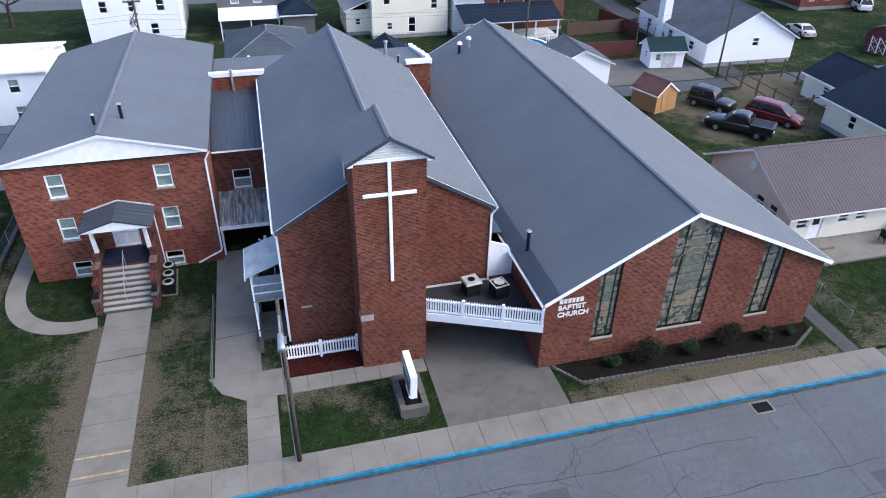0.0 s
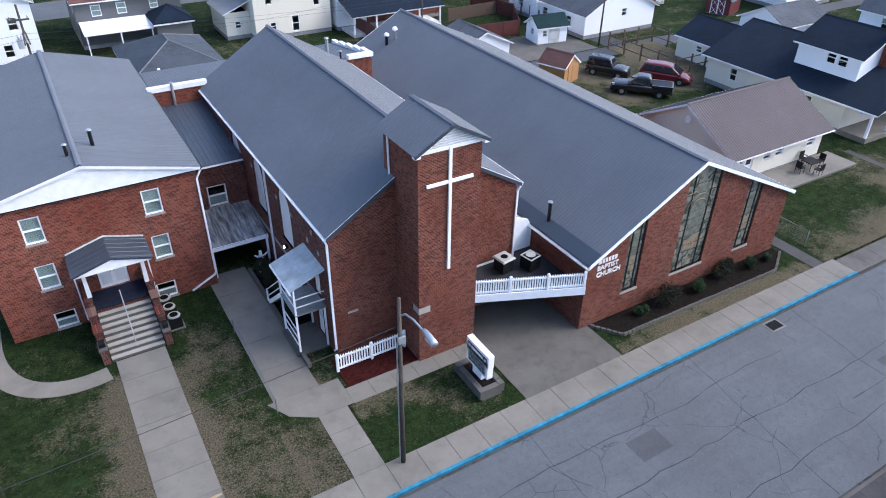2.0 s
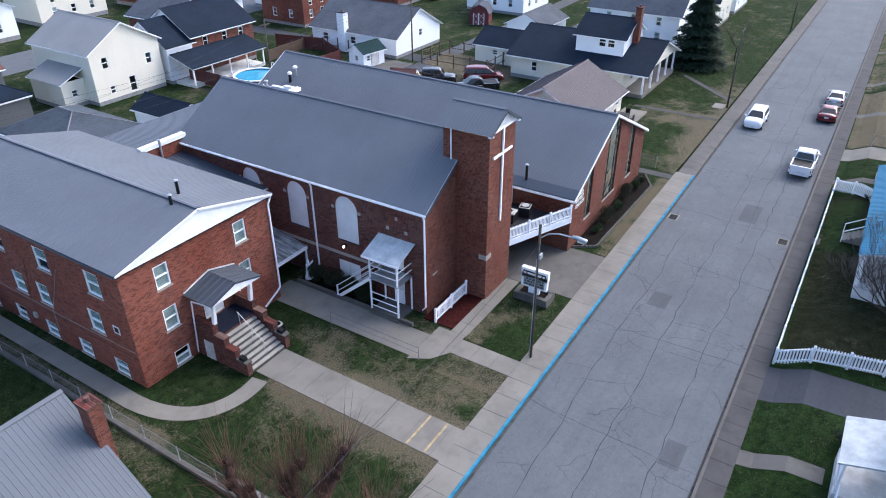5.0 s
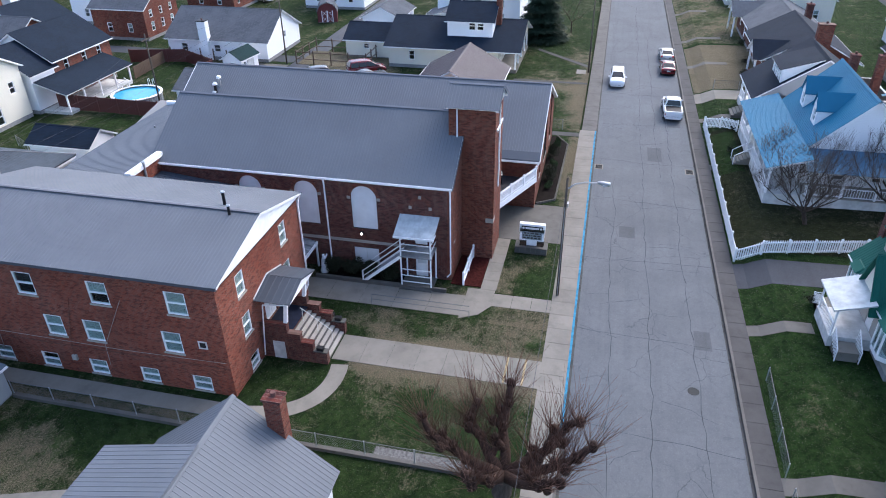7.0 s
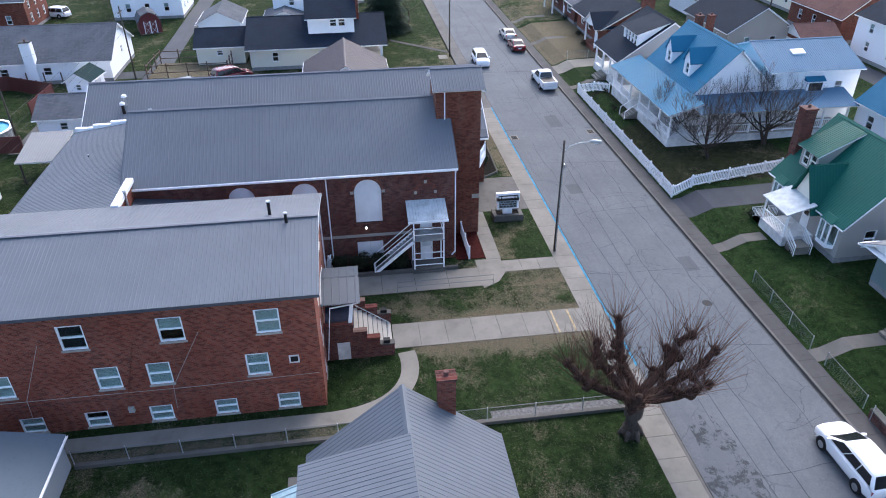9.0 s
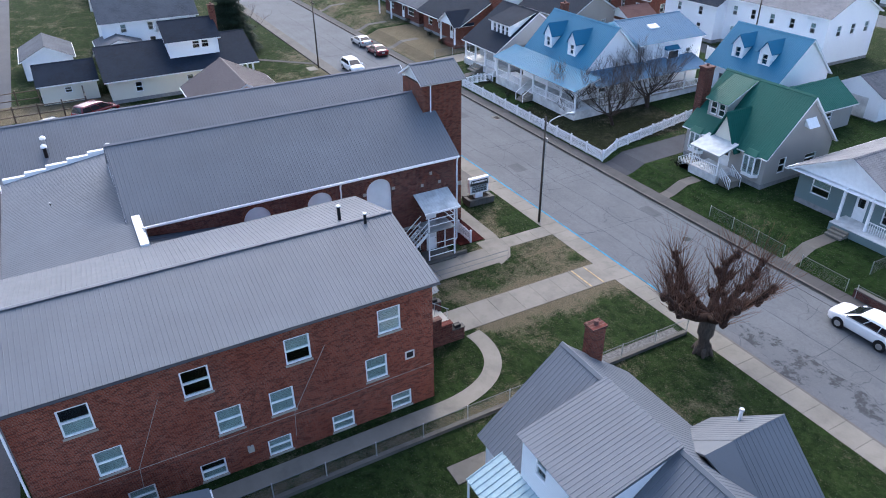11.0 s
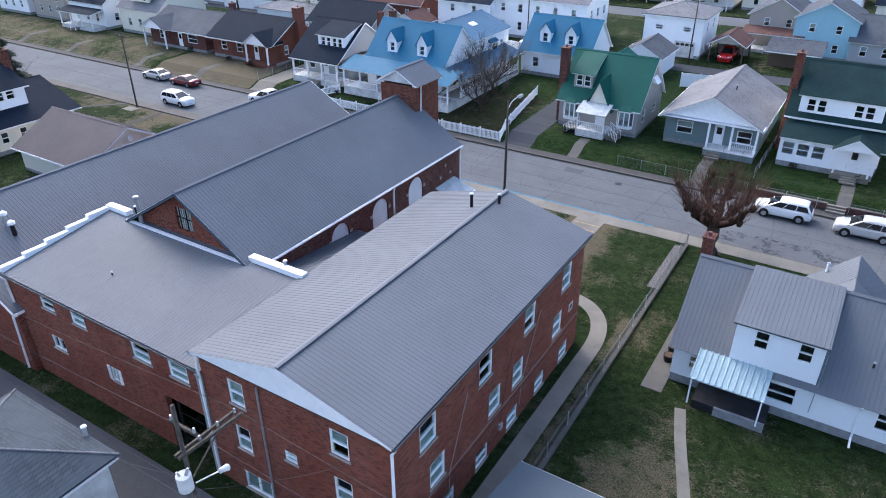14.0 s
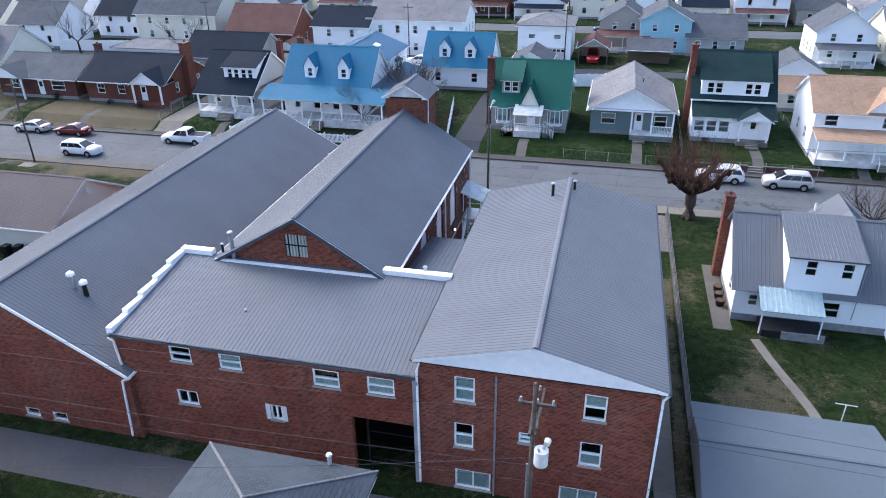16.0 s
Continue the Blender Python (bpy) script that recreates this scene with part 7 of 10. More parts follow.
h = house("white house with bright blue metal roof, dormers and wraparound porch", (22.85, 3.25, 0), 180)
body(h, -5.6, 5.6, 0, 8.6, 0, 4.1, "w_white", front=row(4, -5, 5, 1.4, 0.9, 1.6), left=[(2, 1.4, 0.9, 1.5), (5, 1.4, 0.9, 1.5)], right=[(3, 1.4, 0.9, 1.5), (6, 1.4, 0.9, 1.5)], doors=[(0, 0.9, "S")])
gable_roof(h, -5.6, 5.6, 0, 8.6, 4.1, 8.3, "roof_blue", "x", 0.3, "w_white")
for y in (3.7, 5.0):
    window(h, -5.6, y, 4.6, "W", 0.8, 1.3, sill="white")
    window(h, 5.6, y, 4.6, "E", 0.8, 1.3, sill="white")
for x in (-2.2, 2.2):
    gable_dormer(h, x, 0.9, 3.2, 5.0, 1.5, 1.4, "roof_blue", "white", 1.1, (0.7, 1.1))
body(h, -3.5, 5.4, 8.6, 17.5, 0, 6.0, "w_white", right=[(10.5, 1.4, 0.9, 1.4), (15.5, 3.6, 0.8, 1.1)], left=row(3, 9.5, 17, 1.4), back=row(2, -4, 3, 1.4))
gable_roof(h, -3.5, 5.4, 8.0, 17.5, 6.0, 7.7, "roof_blue_lt", "y", 0.3, "w_white")
part("skylight", Geo().hexa([(3.3, 11.2, 6.7), (2.6, 11.2, 6.97), (2.6, 12.6, 6.97), (3.3, 12.6, 6.7), (3.3, 11.2, 6.95), (2.6, 11.2, 7.22), (2.6, 12.6, 7.22), (3.3, 12.6, 6.95)]), "white", h)
bw_ = part("bay_window", Geo().box(5.4, 11.8, 3.3, 5.9, 13.6, 4.9), "white", h)
part("pane", Geo().box(5.9, 12.0, 3.7, 5.93, 13.4, 4.75), "car_glass", bw_)
part("bay_roof", Geo().prism([(6.0, 11.7, 4.9), (5.38, 11.7, 5.3), (5.38, 11.7, 4.9)], (0, 2.0, 0)), "roof_blue", bw_)
porch(h, -7.2, 8.2, -2.9, 0, 0.9, 3.1, "roof_blue", 7, True, 0.0, 1.0)
pp = part("side_porch", Geo().box(5.6, 0, 0, 8.2, 15.5, 0.9), "dirty_white", h)
part("porch_floor", Geo().box(5.6, 0, 0.9, 8.24, 15.5, 0.95), "stone", pp)
sheeted_slope(h, (8.5, -0.2, 3.2), (8.5, 16.0, 3.2), (5.6, 16.0, 4.05), (5.6, -0.2, 4.05), "roof_blue_lt", 0.14, 4.1, 0.24)
for i in range(7):
    part("porch_post", Geo().box(8.0, 0.2 + i * 2.5, 0.9, 8.16, 0.36 + i * 2.5, 3.2), "white", pp)
part("porch_rail", Geo().box(8.04, 0, 1.75, 8.12, 15.4, 1.83).box(8.04, 0, 1.05, 8.12, 15.4, 1.12), "white", pp)
for i in range(78):
    part("baluster", BAL, "white", pp).location = (8.08, 0.1 + i * 0.2, 1.05)
chimney(h, -4.9, 5.0, 6, 8.9, 0.7, 0.7)

h = house("grey-green bungalow with white front gable and pale grey roof", (-13.9, 2.1, 0), 180)
body(h, -4.6, 4.6, 0, 12.5, 0, 3.3, "w_teal", front=[(-2.6, 1.2, 1.6, 1.3, "up"), (3.2, 1.1, 1.4, 1.3)], left=row(4, 1, 12, 1.2), right=row(4, 1, 12, 1.2), doors=[(0.8, 0.6, "S")], back=row(2, -4, 4, 1.2))
gable_roof(h, -4.6, 4.6, -1.0, 12.5, 3.3, 5.7, "sh_lgrey", "y", 0.4, "white")
p = part("porch", Geo().box(-0.1, -1.9, 0, 4.6, 0, 0.6), "w_teal", h)
part("porch_floor", Geo().box(-0.1, -1.92, 0.6, 4.6, 0, 0.66), "dirty_white", p)
for x in (4.5, 2.2, 0.0):
    part("porch_post", Geo().box(x - 0.09, -1.2, 0.6, x + 0.09, -1.02, 3.3), "white", p)
for a, b in ((2.2, 4.5),):
    part("porch_rail", Geo().box(a, -1.15, 1.45, b, -1.08, 1.52), "white", p)
    for i in range(13):
        part("baluster", BAL, "white", p).location = (a + 0.12 + i * 0.17, -1.12, 0.72)
for i in range(3):
    part("step", Geo().box(0.3, -1.9 - (i + 1) * 0.3, 0, 1.6, -1.9 - i * 0.3, 0.45 - i * 0.15), "concrete", p)
part("soffit_panel", Geo().box(-5.0, -1.35, 3.1, 5.0, 0, 3.18), "white", h)
vent_pipe(h, 1.0, 4.0, 4.8, 5.7, 0.06)

h = house("white two-storey house with dark green shingle roof and glazed front porch", (-24.6, 0.6, 0), 180)
body(h, -4.2, 4.2, 0, 8.5, 0, 4.6, "w_white", left=row(2, 1, 8, 1.2) + [(4.3, 5.2, 0.8, 1.2)], right=row(3, 1, 8, 1.2), back=row(3, -4, 4, 1.2))
gable_roof(h, -4.2, 4.2, 0, 8.5, 4.6, 8.8, "sh_green", "x", 0.35, "w_white")
shed_dormer(h, -3.5, 3.5, 0.08, 3.6, 4.7, 6.35, 8.6, "sh_green", "w_white", [(-2.5, 0.75, 1.2), (-1.6, 0.75, 1.2), (1.5, 0.75, 1.2), (2.4, 0.75, 1.2)])
body(h, -4.2, 4.0, -2.2, 0, 0, 2.9, "w_white", front=[(-0.8, 1.1, 1.1, 1.3), (-2.1, 1.1, 1.1, 1.3), (-3.4, 1.1, 1.1, 1.3)], doors=[(2.2, 0.6, "S")])
slope_part(h, (-4.3, -2.6, 2.85), (4.5, -2.6, 2.85), (4.5, 0.02, 3.9), (-4.3, 0.02, 3.9), "sh_green")
part("entry_gable", Geo().prism([(3.9, -3.3, 2.8), (0.5, -3.3, 2.8), (2.2, -3.3, 3.8)], (0, 1.2, 0)), "white", h)
for x in (4.1, 0.3):
    slope_part(h, (x, -3.5, 2.75), (x, -1.6, 2.75), (2.2, -1.6, 3.95), (2.2, -3.5, 3.95), "sh_green", 0.08)
for x in (3.6, 0.8):
    part("porch_post", Geo().box(x - 0.08, -3.25, 0.5, x + 0.08, -3.09, 2.8), "white", h)
p = part("porch", Geo().box(0.6, -3.3, 0, 3.8, -2.2, 0.5), "concrete", h)
for i in range(3):
    part("step", Geo().box(1.5, -3.3 - (i + 1) * 0.3, 0, 2.8, -3.3 - i * 0.3, 0.4 - i * 0.13), "concrete", p)
chimney(h, -4.55, 2.2, 0, 9.6, 0.7, 1.0)

h = house("white house with tan shingle roof and front gable", (-36.2, 5.6, 0), 180)
body(h, -4.2, 4.2, 0, 9, 0, 5.0, "w_white", front=[(-2.6, 3.4, 1.3, 1.2), (2.6, 3.4, 0.9, 1.2)], right=row(2, 1, 8, 1.2) + row(2, 1, 8, 3.5, 0.8, 1.1), left=row(2, 1, 8, 1.2), doors=[(0.5, 0.6, "S")])
gable_roof(h, -4.2, 4.2, 0, 9, 5.0, 7.6, "sh_tan", "x", 0.35, "w_white")
part("front_gable", Geo().prism([(4.2, -0.02, 4.9), (0.6, -0.02, 4.9), (2.4, -0.02, 6.7)], (0, 3.2, 0)), "w_white", h)
for x in (4.5, 0.3):
    slope_part(h, (x, -0.3, 4.85), (x, 2.4, 4.85), (2.4, 3.2, 6.9), (2.4, -0.3, 6.9), "sh_tan", 0.08)
porch(h, -4.0, 4.0, -2.6, 0, 0.6, 2.6, "sh_tan", 4, False, 2.4, 0.5)
h2 = house("small tan-roofed outbuilding with cream walls", (-33.1, -10.3, 0), 180)
body(h2, -2.5, 2.5, 0, 4, 0, 2.6, "w_cream", front=[(0, 1, 0.9, 1.1)])
gable_roof(h2, -2.5, 2.5, 0, 4, 2.6, 4.0, "sh_tan", "x", 0.3, "w_cream")

h = house("pale grey cottage with dark shingle roof, shed dormer and white porch", (35.8, 2.7, 0), 180)
body(h, -3.8, 3.8, 0, 10.5, 0, 3.5, "w_grey", front=[(-2.4, 1.3, 1.0, 1.5), (2.4, 1.3, 1.0, 1.5)], left=row(3, 1, 10, 1.2), right=row(3, 1, 10, 1.2), doors=[(0, 0.8, "S")], back=row(2, -3, 3, 1.2))
gable_roof(h, -3.8, 3.8, -2.2, 9.6, 3.3, 7.3, "sh_black", "x", 0.35, "w_grey")
for y in (3.2, 4.6):
    window(h, 3.8, y, 4.4, "E", 0.7, 1.2, sill="white")
shed_dormer(h, -0.75, 3.65, -0.2, 3.3, 4.5, 6.0, 7.2, "sh_black", "w_white", [(0.05, 0.7, 1.1), (0.95, 0.7, 1.1), (1.95, 0.7, 1.1), (2.85, 0.7, 1.1)])
p = part("porch", Geo().box(-3.8, -2.4, 0, 3.8, 0, 0.8), "dirty_white", h)
for x in (-3.7, -1.2, 1.2, 3.7):
    part("porch_post", Geo().box(x - 0.1, -2.3, 0.8, x + 0.1, -2.1, 3.0), "white", p)
for a, b in ((-3.7, -1.2), (1.2, 3.7)):
    part("porch_rail", Geo().box(a, -2.25, 1.65, b, -2.18, 1.72), "white", p)
    for i in range(15):
        part("baluster", BAL, "white", p).location = (a + 0.1 + i * 0.165, -2.22, 0.95)
for i in range(4):
    part("step", Geo().box(-1.0, -2.4 - (i + 1) * 0.3, 0, 1.0, -2.4 - i * 0.3, 0.65 - i * 0.16), "concrete", p)
chimney(h, 3.0, 8.5, 4, 7.6, 0.7, 0.7)

h = house("red brick ranch house with dark hipped roof and big chimney", (52.6, 1.3, 0), 180)
body(h, -6.3, 6.3, 0, 9.5, 0, 3.2, "brick_h", front=[(-4, 1.2, 1.2, 1.3), (-0.8, 1.2, 1.2, 1.3)], left=row(3, 1, 9, 1.2), right=row(3, 1, 9, 1.2), doors=[(2.6, 0.5, "S")])
gable_roof(h, -6.3, 6.3, -0.6, 9.5, 3.2, 5.9, "sh_black", "x", 0.4, "brick_h")
part("front_gable", Geo().prism([(6.4, -1.6, 3.1), (2.0, -1.6, 3.1), (4.2, -1.6, 4.6)], (0, 3, 0)), "w_white", h)
for x in (6.7, 1.7):
    slope_part(h, (x, -1.9, 3.0), (x, 1.4, 3.0), (4.2, 3.0, 4.75), (4.2, -1.9, 4.75), "sh_black", 0.08)
p = part("porch", Geo().box(1.6, -1.6, 0, 6.3, 0, 0.5), "brick_h", h)
for x in (6.2, 2.1):
    part("porch_post", Geo().box(x - 0.1, -1.55, 0.5, x + 0.1, -1.35, 3.1), "white", p)
chimney(h, 6.75, 5.0, 0, 7.3, 0.9, 1.6)
h = house("brown brick ranch house with grey roof and white porch gable", (67.0, 1.2, 0), 180)
body(h, -6.3, 6.3, 0, 9, 0, 3.0, "brick_m", front=[(3.4, 1.2, 2.2, 1.3), (-3.6, 1.2, 1.2, 1.3)], left=row(3, 1, 9, 1.2), right=row(3, 1, 9, 1.2), doors=[(0.6, 0.5, "S")])
gable_roof(h, -6.3, 6.3, 0, 9, 3.0, 5.3, "sh_grey", "x", 0.4, "w_white")
part("front_gable", Geo().prism([(-1.2, -1.4, 2.95), (-6.4, -1.4, 2.95), (-3.8, -1.4, 4.4)], (0, 3, 0)), "w_white", h)
for x in (-0.9, -6.7):
    slope_part(h, (x, -1.7, 2.9), (x, 1.4, 2.9), (-3.8, 3.0, 4.55), (-3.8, -1.7, 4.55), "sh_grey", 0.08)
for x in (-1.4, -6.2):
    part("porch_post", Geo().box(x - 0.1, -1.35, 0.0, x + 0.1, -1.15, 2.95), "white", h)
chimney(h, 6.0, 6.5, 3, 6.3, 0.8, 0.8, "brick_m")
h = house("cream gambrel house with grey roof and dormer", (80.4, -2.2, 0), 180)
body(h, -5, 5, 0, 10, 0, 4.2, "w_cream", front=row(3, -4, 4, 1.2), left=row(3, 1, 9, 1.2), right=row(3, 1, 9, 1.2))
gable_roof(h, -5, 5, 0, 10, 4.2, 8.0, "sh_lgrey", "x", 0.3, "w_cream")
shed_dormer(h, -2.5, 2.5, 0.6, 3.6, 5.2, 6.8, 7.9, "sh_lgrey", "w_cream", [(-1.4, 0.8, 1.2), (1.4, 0.8, 1.2)])
h = house("white house with dark grey roof and red porch", (93.5, -1.3, 0), 180)
body(h, -5, 5, 0, 10, 0, 4.4, "w_white", front=row(3, -4, 4, 1.2), left=row(3, 1, 9, 1.2), right=row(3, 1, 9, 1.2))
gable_roof(h, -5, 5, 0, 10, 4.4, 8.2, "sh_black", "x", 0.3, "w_white")
porch(h, -4.5, 4.5, -2.4, 0, 0.6, 2.7, "sh_black", 4, False)
gable_dormer(h, 0, 1.0, 3.4, 5.2, 1.4, 1.6, "sh_black", "w_white")
for i, x in enumerate((106.0, 118.0)):
    h = house("pale two-storey house with grey gable roof", (x, -2.0, 0), 180)
    body(h, -5, 5, 0, 10, 0, 5.0, ("w_tan", "w_white")[i], front=row(3, -4, 4, 1.2) + row(3, -4, 4, 3.3, 0.8, 1.1), left=row(3, 1, 9, 1.2), right=row(3, 1, 9, 1.2))
    gable_roof(h, -5, 5, 0, 10, 5.0, 7.8, ("sh_grey", "sh_black")[i], "x", 0.3, ("w_tan", "w_white")[i])

# -- second row, beyond the back gardens --
h = house("white cottage with bright blue roof and two dormers", (10.0, -12.9, 0), 180)
body(h, -4.7, 4.7, 0, 8, 0, 3.4, "w_white", front=[(-2.6, 1.1, 0.9, 1.3), (2.6, 1.1, 0.9, 1.3)], left=[(3, 1.2, 0.9, 1.3), (4.2, 4.2, 0.8, 1.2)], right=row(2, 1, 7, 1.2))
gable_roof(h, -4.7, 4.7, 0, 8, 3.4, 7.2, "roof_blue", "x", 0.3, "w_white")
for x in (-1.8, 1.8):
    gable_dormer(h, x, 0.9, 3.0, 4.2, 1.5, 1.5, "roof_blue", "white", 1.0, (0.75, 1.15))
h = house("low cream outbuilding with green metal roof", (1.4, -9.8, 0), 180, "garage")
body(h, -2.6, 2.6, 0, 6.5, 0, 2.7, "w_stone", right=[(3, 1.1, 0.9, 1.0)], found=0.15)
gable_roof(h, -2.6, 2.6, 0, 6.5, 2.7, 4.4, "roof_green", "y", 0.3, "w_stone")
h = house("small white garage with grey roof", (0.4, -19.0, 0), 180, "garage")
body(h, -2.8, 2.8, 0, 7, 0, 2.7, "w_white", front=[], left=[(3, 1, 0.8, 1)], found=0.1)
gable_roof(h, -2.8, 2.8, 0, 7, 2.7, 4.2, "sh_grey", "y", 0.25, "w_white")
part("garage_door", Geo().box(-1.4, -0.04, 0.1, 1.4, 0.0, 2.2), "dirty_white", h)
h = house("white two-storey garage house with grey hipped roof", (-0.3, -30.9, 0), 180, "garage")
body(h, -4.2, 4.2, 0, 9, 0, 5.6, "w_white", front=[(-2, 3.6, 1.1, 0.7), (2, 3.6, 1.1, 0.7)], left=row(2, 1, 8, 3.4), right=row(2, 1, 8, 3.4))
hip_roof(h, -4.2, 4.2, 0, 9, 5.7, 7.0, "sh_lgrey", 0.4)
for x in (-2, 2):
    gd = part("garage_door", Geo().box(x - 1.45, -0.05, 0.1, x + 1.45, 0.0, 2.3), "dirty_white", h)
    for i in range(4):
        part("door_pane", Geo().box(x - 1.25 + i * 0.66, -0.07, 1.7, x - 0.75 + i * 0.66, -0.05, 2.05), "car_glass", gd)
h = house("pale blue-white two-storey house with grey gable roof", (20.6, -30.1, 0), 180)
body(h, -8, 8, 0, 9.5, 0, 6.2, "w_white", front=row(5, -7.5, 7.5, 1.2, 0.8, 1.3) + row(5, -7.5, 7.5, 3.9, 0.8, 1.3), left=row(3, 1, 9, 3.6), right=row(3, 1, 9, 3.6))
gable_roof(h, -8, 8, 0, 9.5, 6.2, 8.6, "sh_lgrey", "x", 0.35, "w_white")
h = house("white two-storey house with black roof", (32.9, -28.2, 0), 180)
body(h, -4.8, 4.8, 0, 9, 0, 5.2, "w_white", front=row(2, -4, 4, 1.2, 0.8, 1.2) + row(2, -4, 4, 3.4, 0.8, 1.2), left=row(2, 1, 8, 3.2), right=row(2, 1, 8, 3.2))
gable_roof(h, -4.8, 4.8, 0, 9, 5.2, 7.6, "sh_black", "x", 0.35, "w_white")
h = house("tan house with black gable roof behind the brick ranch", (46.1, -12.5, 0), 180)
body(h, -6, 6, 0, 9, 0, 3.4, "w_tan", left=row(2, 1, 8, 1.2), right=row(2, 1, 8, 1.2), back=row(3, -5, 5, 1.2), front=row(3, -5, 5, 1.2))
gable_roof(h, -6, 6, 0, 9, 3.4, 6.2, "sh_black", "x", 0.4, "w_tan")
h = house("red brick house with brown roof", (48.3, -29.6, 0), 180)
body(h, -6, 6, 0, 10, 0, 3.6, "brick_h", front=row(3, -5, 5, 1.2), left=row(2, 1, 8, 1.2), right=row(2, 1, 8, 1.2))
gable_roof(h, -6, 6, 0, 10, 3.6, 7.4, "sh_brown", "x", 0.4, "brick_h")
h = house("small brick garage with white door", (39.1, -20.7, 0), 180, "garage")
body(h, -2.6, 2.6, 0, 5, 0, 2.6, "brick_h", found=0.1)
gable_roof(h, -2.6, 2.6, 0, 5, 2.6, 4.0, "sh_brown", "y", 0.3, "w_white")
part("garage_door", Geo().box(-1.3, -0.05, 0.1, 1.3, 0.0, 2.2), "white", h)
h = house("large cream gambrel house", (66.5, -33.2, 0), 180)
body(h, -8, 8, 0, 11, 0, 5.6, "w_cream", front=row(4, -7, 7, 1.2) + row(4, -7, 7, 3.6, 0.8, 1.2), left=row(3, 1, 10, 1.2), right=row(3, 1, 10, 1.2))
gable_roof(h, -8, 8, 0, 11, 5.6, 9.6, "sh_grey", "x", 0.4, "w_cream")
h = house("low white outbuilding with flat pale roof", (61.3, -17.3, 0), 180, "garage")
body(h, -7, 7, 0, 6, 0, 2.8, "w_white", left=[(3, 1, 0.8, 1)], found=0.1)
hip_roof(h, -7, 7, 0, 6, 2.9, 3.9, "sh_lgrey", 0.3)
h = house("open wooden carport with brown roof", (-8.0, -31.0, 0), 180, "carport")
for x in (-2.2, 2.2):
    for y in (0, 5.5):
        part("post", Geo().box(x - 0.08, y - 0.08, 0, x + 0.08, y + 0.08, 2.6), "brown_fence", h)
gable_roof(h, -2.3, 2.3, 0, 5.6, 2.6, 3.9, "sh_brown", "y", 0.3, "w_tan")
part("back_wall", Geo().box(-2.3, 5.5, 0, 2.3, 5.6, 2.6), "w_tan", h)
h = house("tan house with brown porch roof", (-12.4, -42.3, 0), 180)
body(h, -4, 4, 0, 9, 0, 5.0, "w_tan", front=row(2, -3, 3, 3.3, 0.8, 1.2), left=row(2, 1, 8, 1.2), right=row(2, 1, 8, 1.2))
gable_roof(h, -4, 4, 0, 9, 5.0, 7.4, "sh_grey", "y", 0.35, "w_tan")
porch(h, -4, 4, -3, 0, 0.4, 2.6, "sh_brown", 3, False)
h = house("pale blue house with grey gable roof and open lean-to", (-19.0, -39.6, 0), 180)
body(h, -4, 4, 0, 9, 0, 5.6, "w_blue", front=row(2, -3.4, 3.4, 3.6, 0.8, 1.2) + row(2, -3.4, 3.4, 1.0, 0.8, 1.2), left=row(2, 1, 8, 1.2), right=row(2, 1, 8, 1.2))
gable_roof(h, -4, 4, 0, 9, 5.6, 7.8, "sh_grey", "y", 0.35, "w_blue")
h = house("dark open wooden lean-to shed", (-16.5, -31.4, 0), 180, "shed")
body(h, -3.2, 3.2, 1.5, 5.5, 0, 2.4, "brown_fence", found=0)
gable_roof(h, -3.2, 3.2, 0, 5.5, 2.4, 3.6, "sh_grey", "x", 0.3, "brown_fence")
h = house("pale house with blue-grey roof and side windows", (-26.9, -39.1, 0), 180)
body(h, -4.4, 4.4, 0, 9, 0, 3.2, "w_grey", front=row(3, -4, 4, 1.2), left=row(2, 1, 8, 1.2), right=row(2, 1, 8, 1.2))
gable_roof(h, -4.4, 4.4, 0, 9, 3.2, 6.0, "sh_grey", "x", 0.35, "w_grey")
h = house("white garage with grey gable roof", (-35.4, -19.4, 0), 180, "garage")
body(h, -3.2, 3.2, 0, 7, 0, 2.8, "w_white", front=[], found=0.1)
gable_roof(h, -3.2, 3.2, 0, 7, 2.8, 4.6, "sh_grey", "y", 0.3, "w_white")
part("garage_door", Geo().box(-1.5, -0.05, 0.1, 1.5, 0.0, 2.2), "w_grey", h)
for i, (x, y, wm, rm) in enumerate(((-45.2, -36.9, "w_white", "sh_grey"), (-55.5, -38.7, "w_cream", "sh_lgrey"), (-48.2, 4.2, "w_cream", "sh_black"), (-58.9, 3.2, "w_white", "sh_grey"), (-70.4, 2.3, "w_tan", "sh_black"))):
    h = house("white two-storey house with front gable and porch" if i < 2 else "pale frame house with shingle roof", (x, y, 0), 180)
    body(h, -4.2, 4.2, 0, 9, 0, 5.0, wm, front=row(2, -3.6, 3.6, 3.4, 0.8, 1.2) + row(2, -3.6, 3.6, 1.0, 0.8, 1.2), left=row(3, 1, 8, 1.2), right=row(3, 1, 8, 1.2))
    gable_roof(h, -4.2, 4.2, 0, 9, 5.0, 7.8, rm, "x" if i % 2 else "y", 0.35, wm)
    porch(h, -4, 4, -2.4, 0, 0.5, 2.5, rm, 4, False)
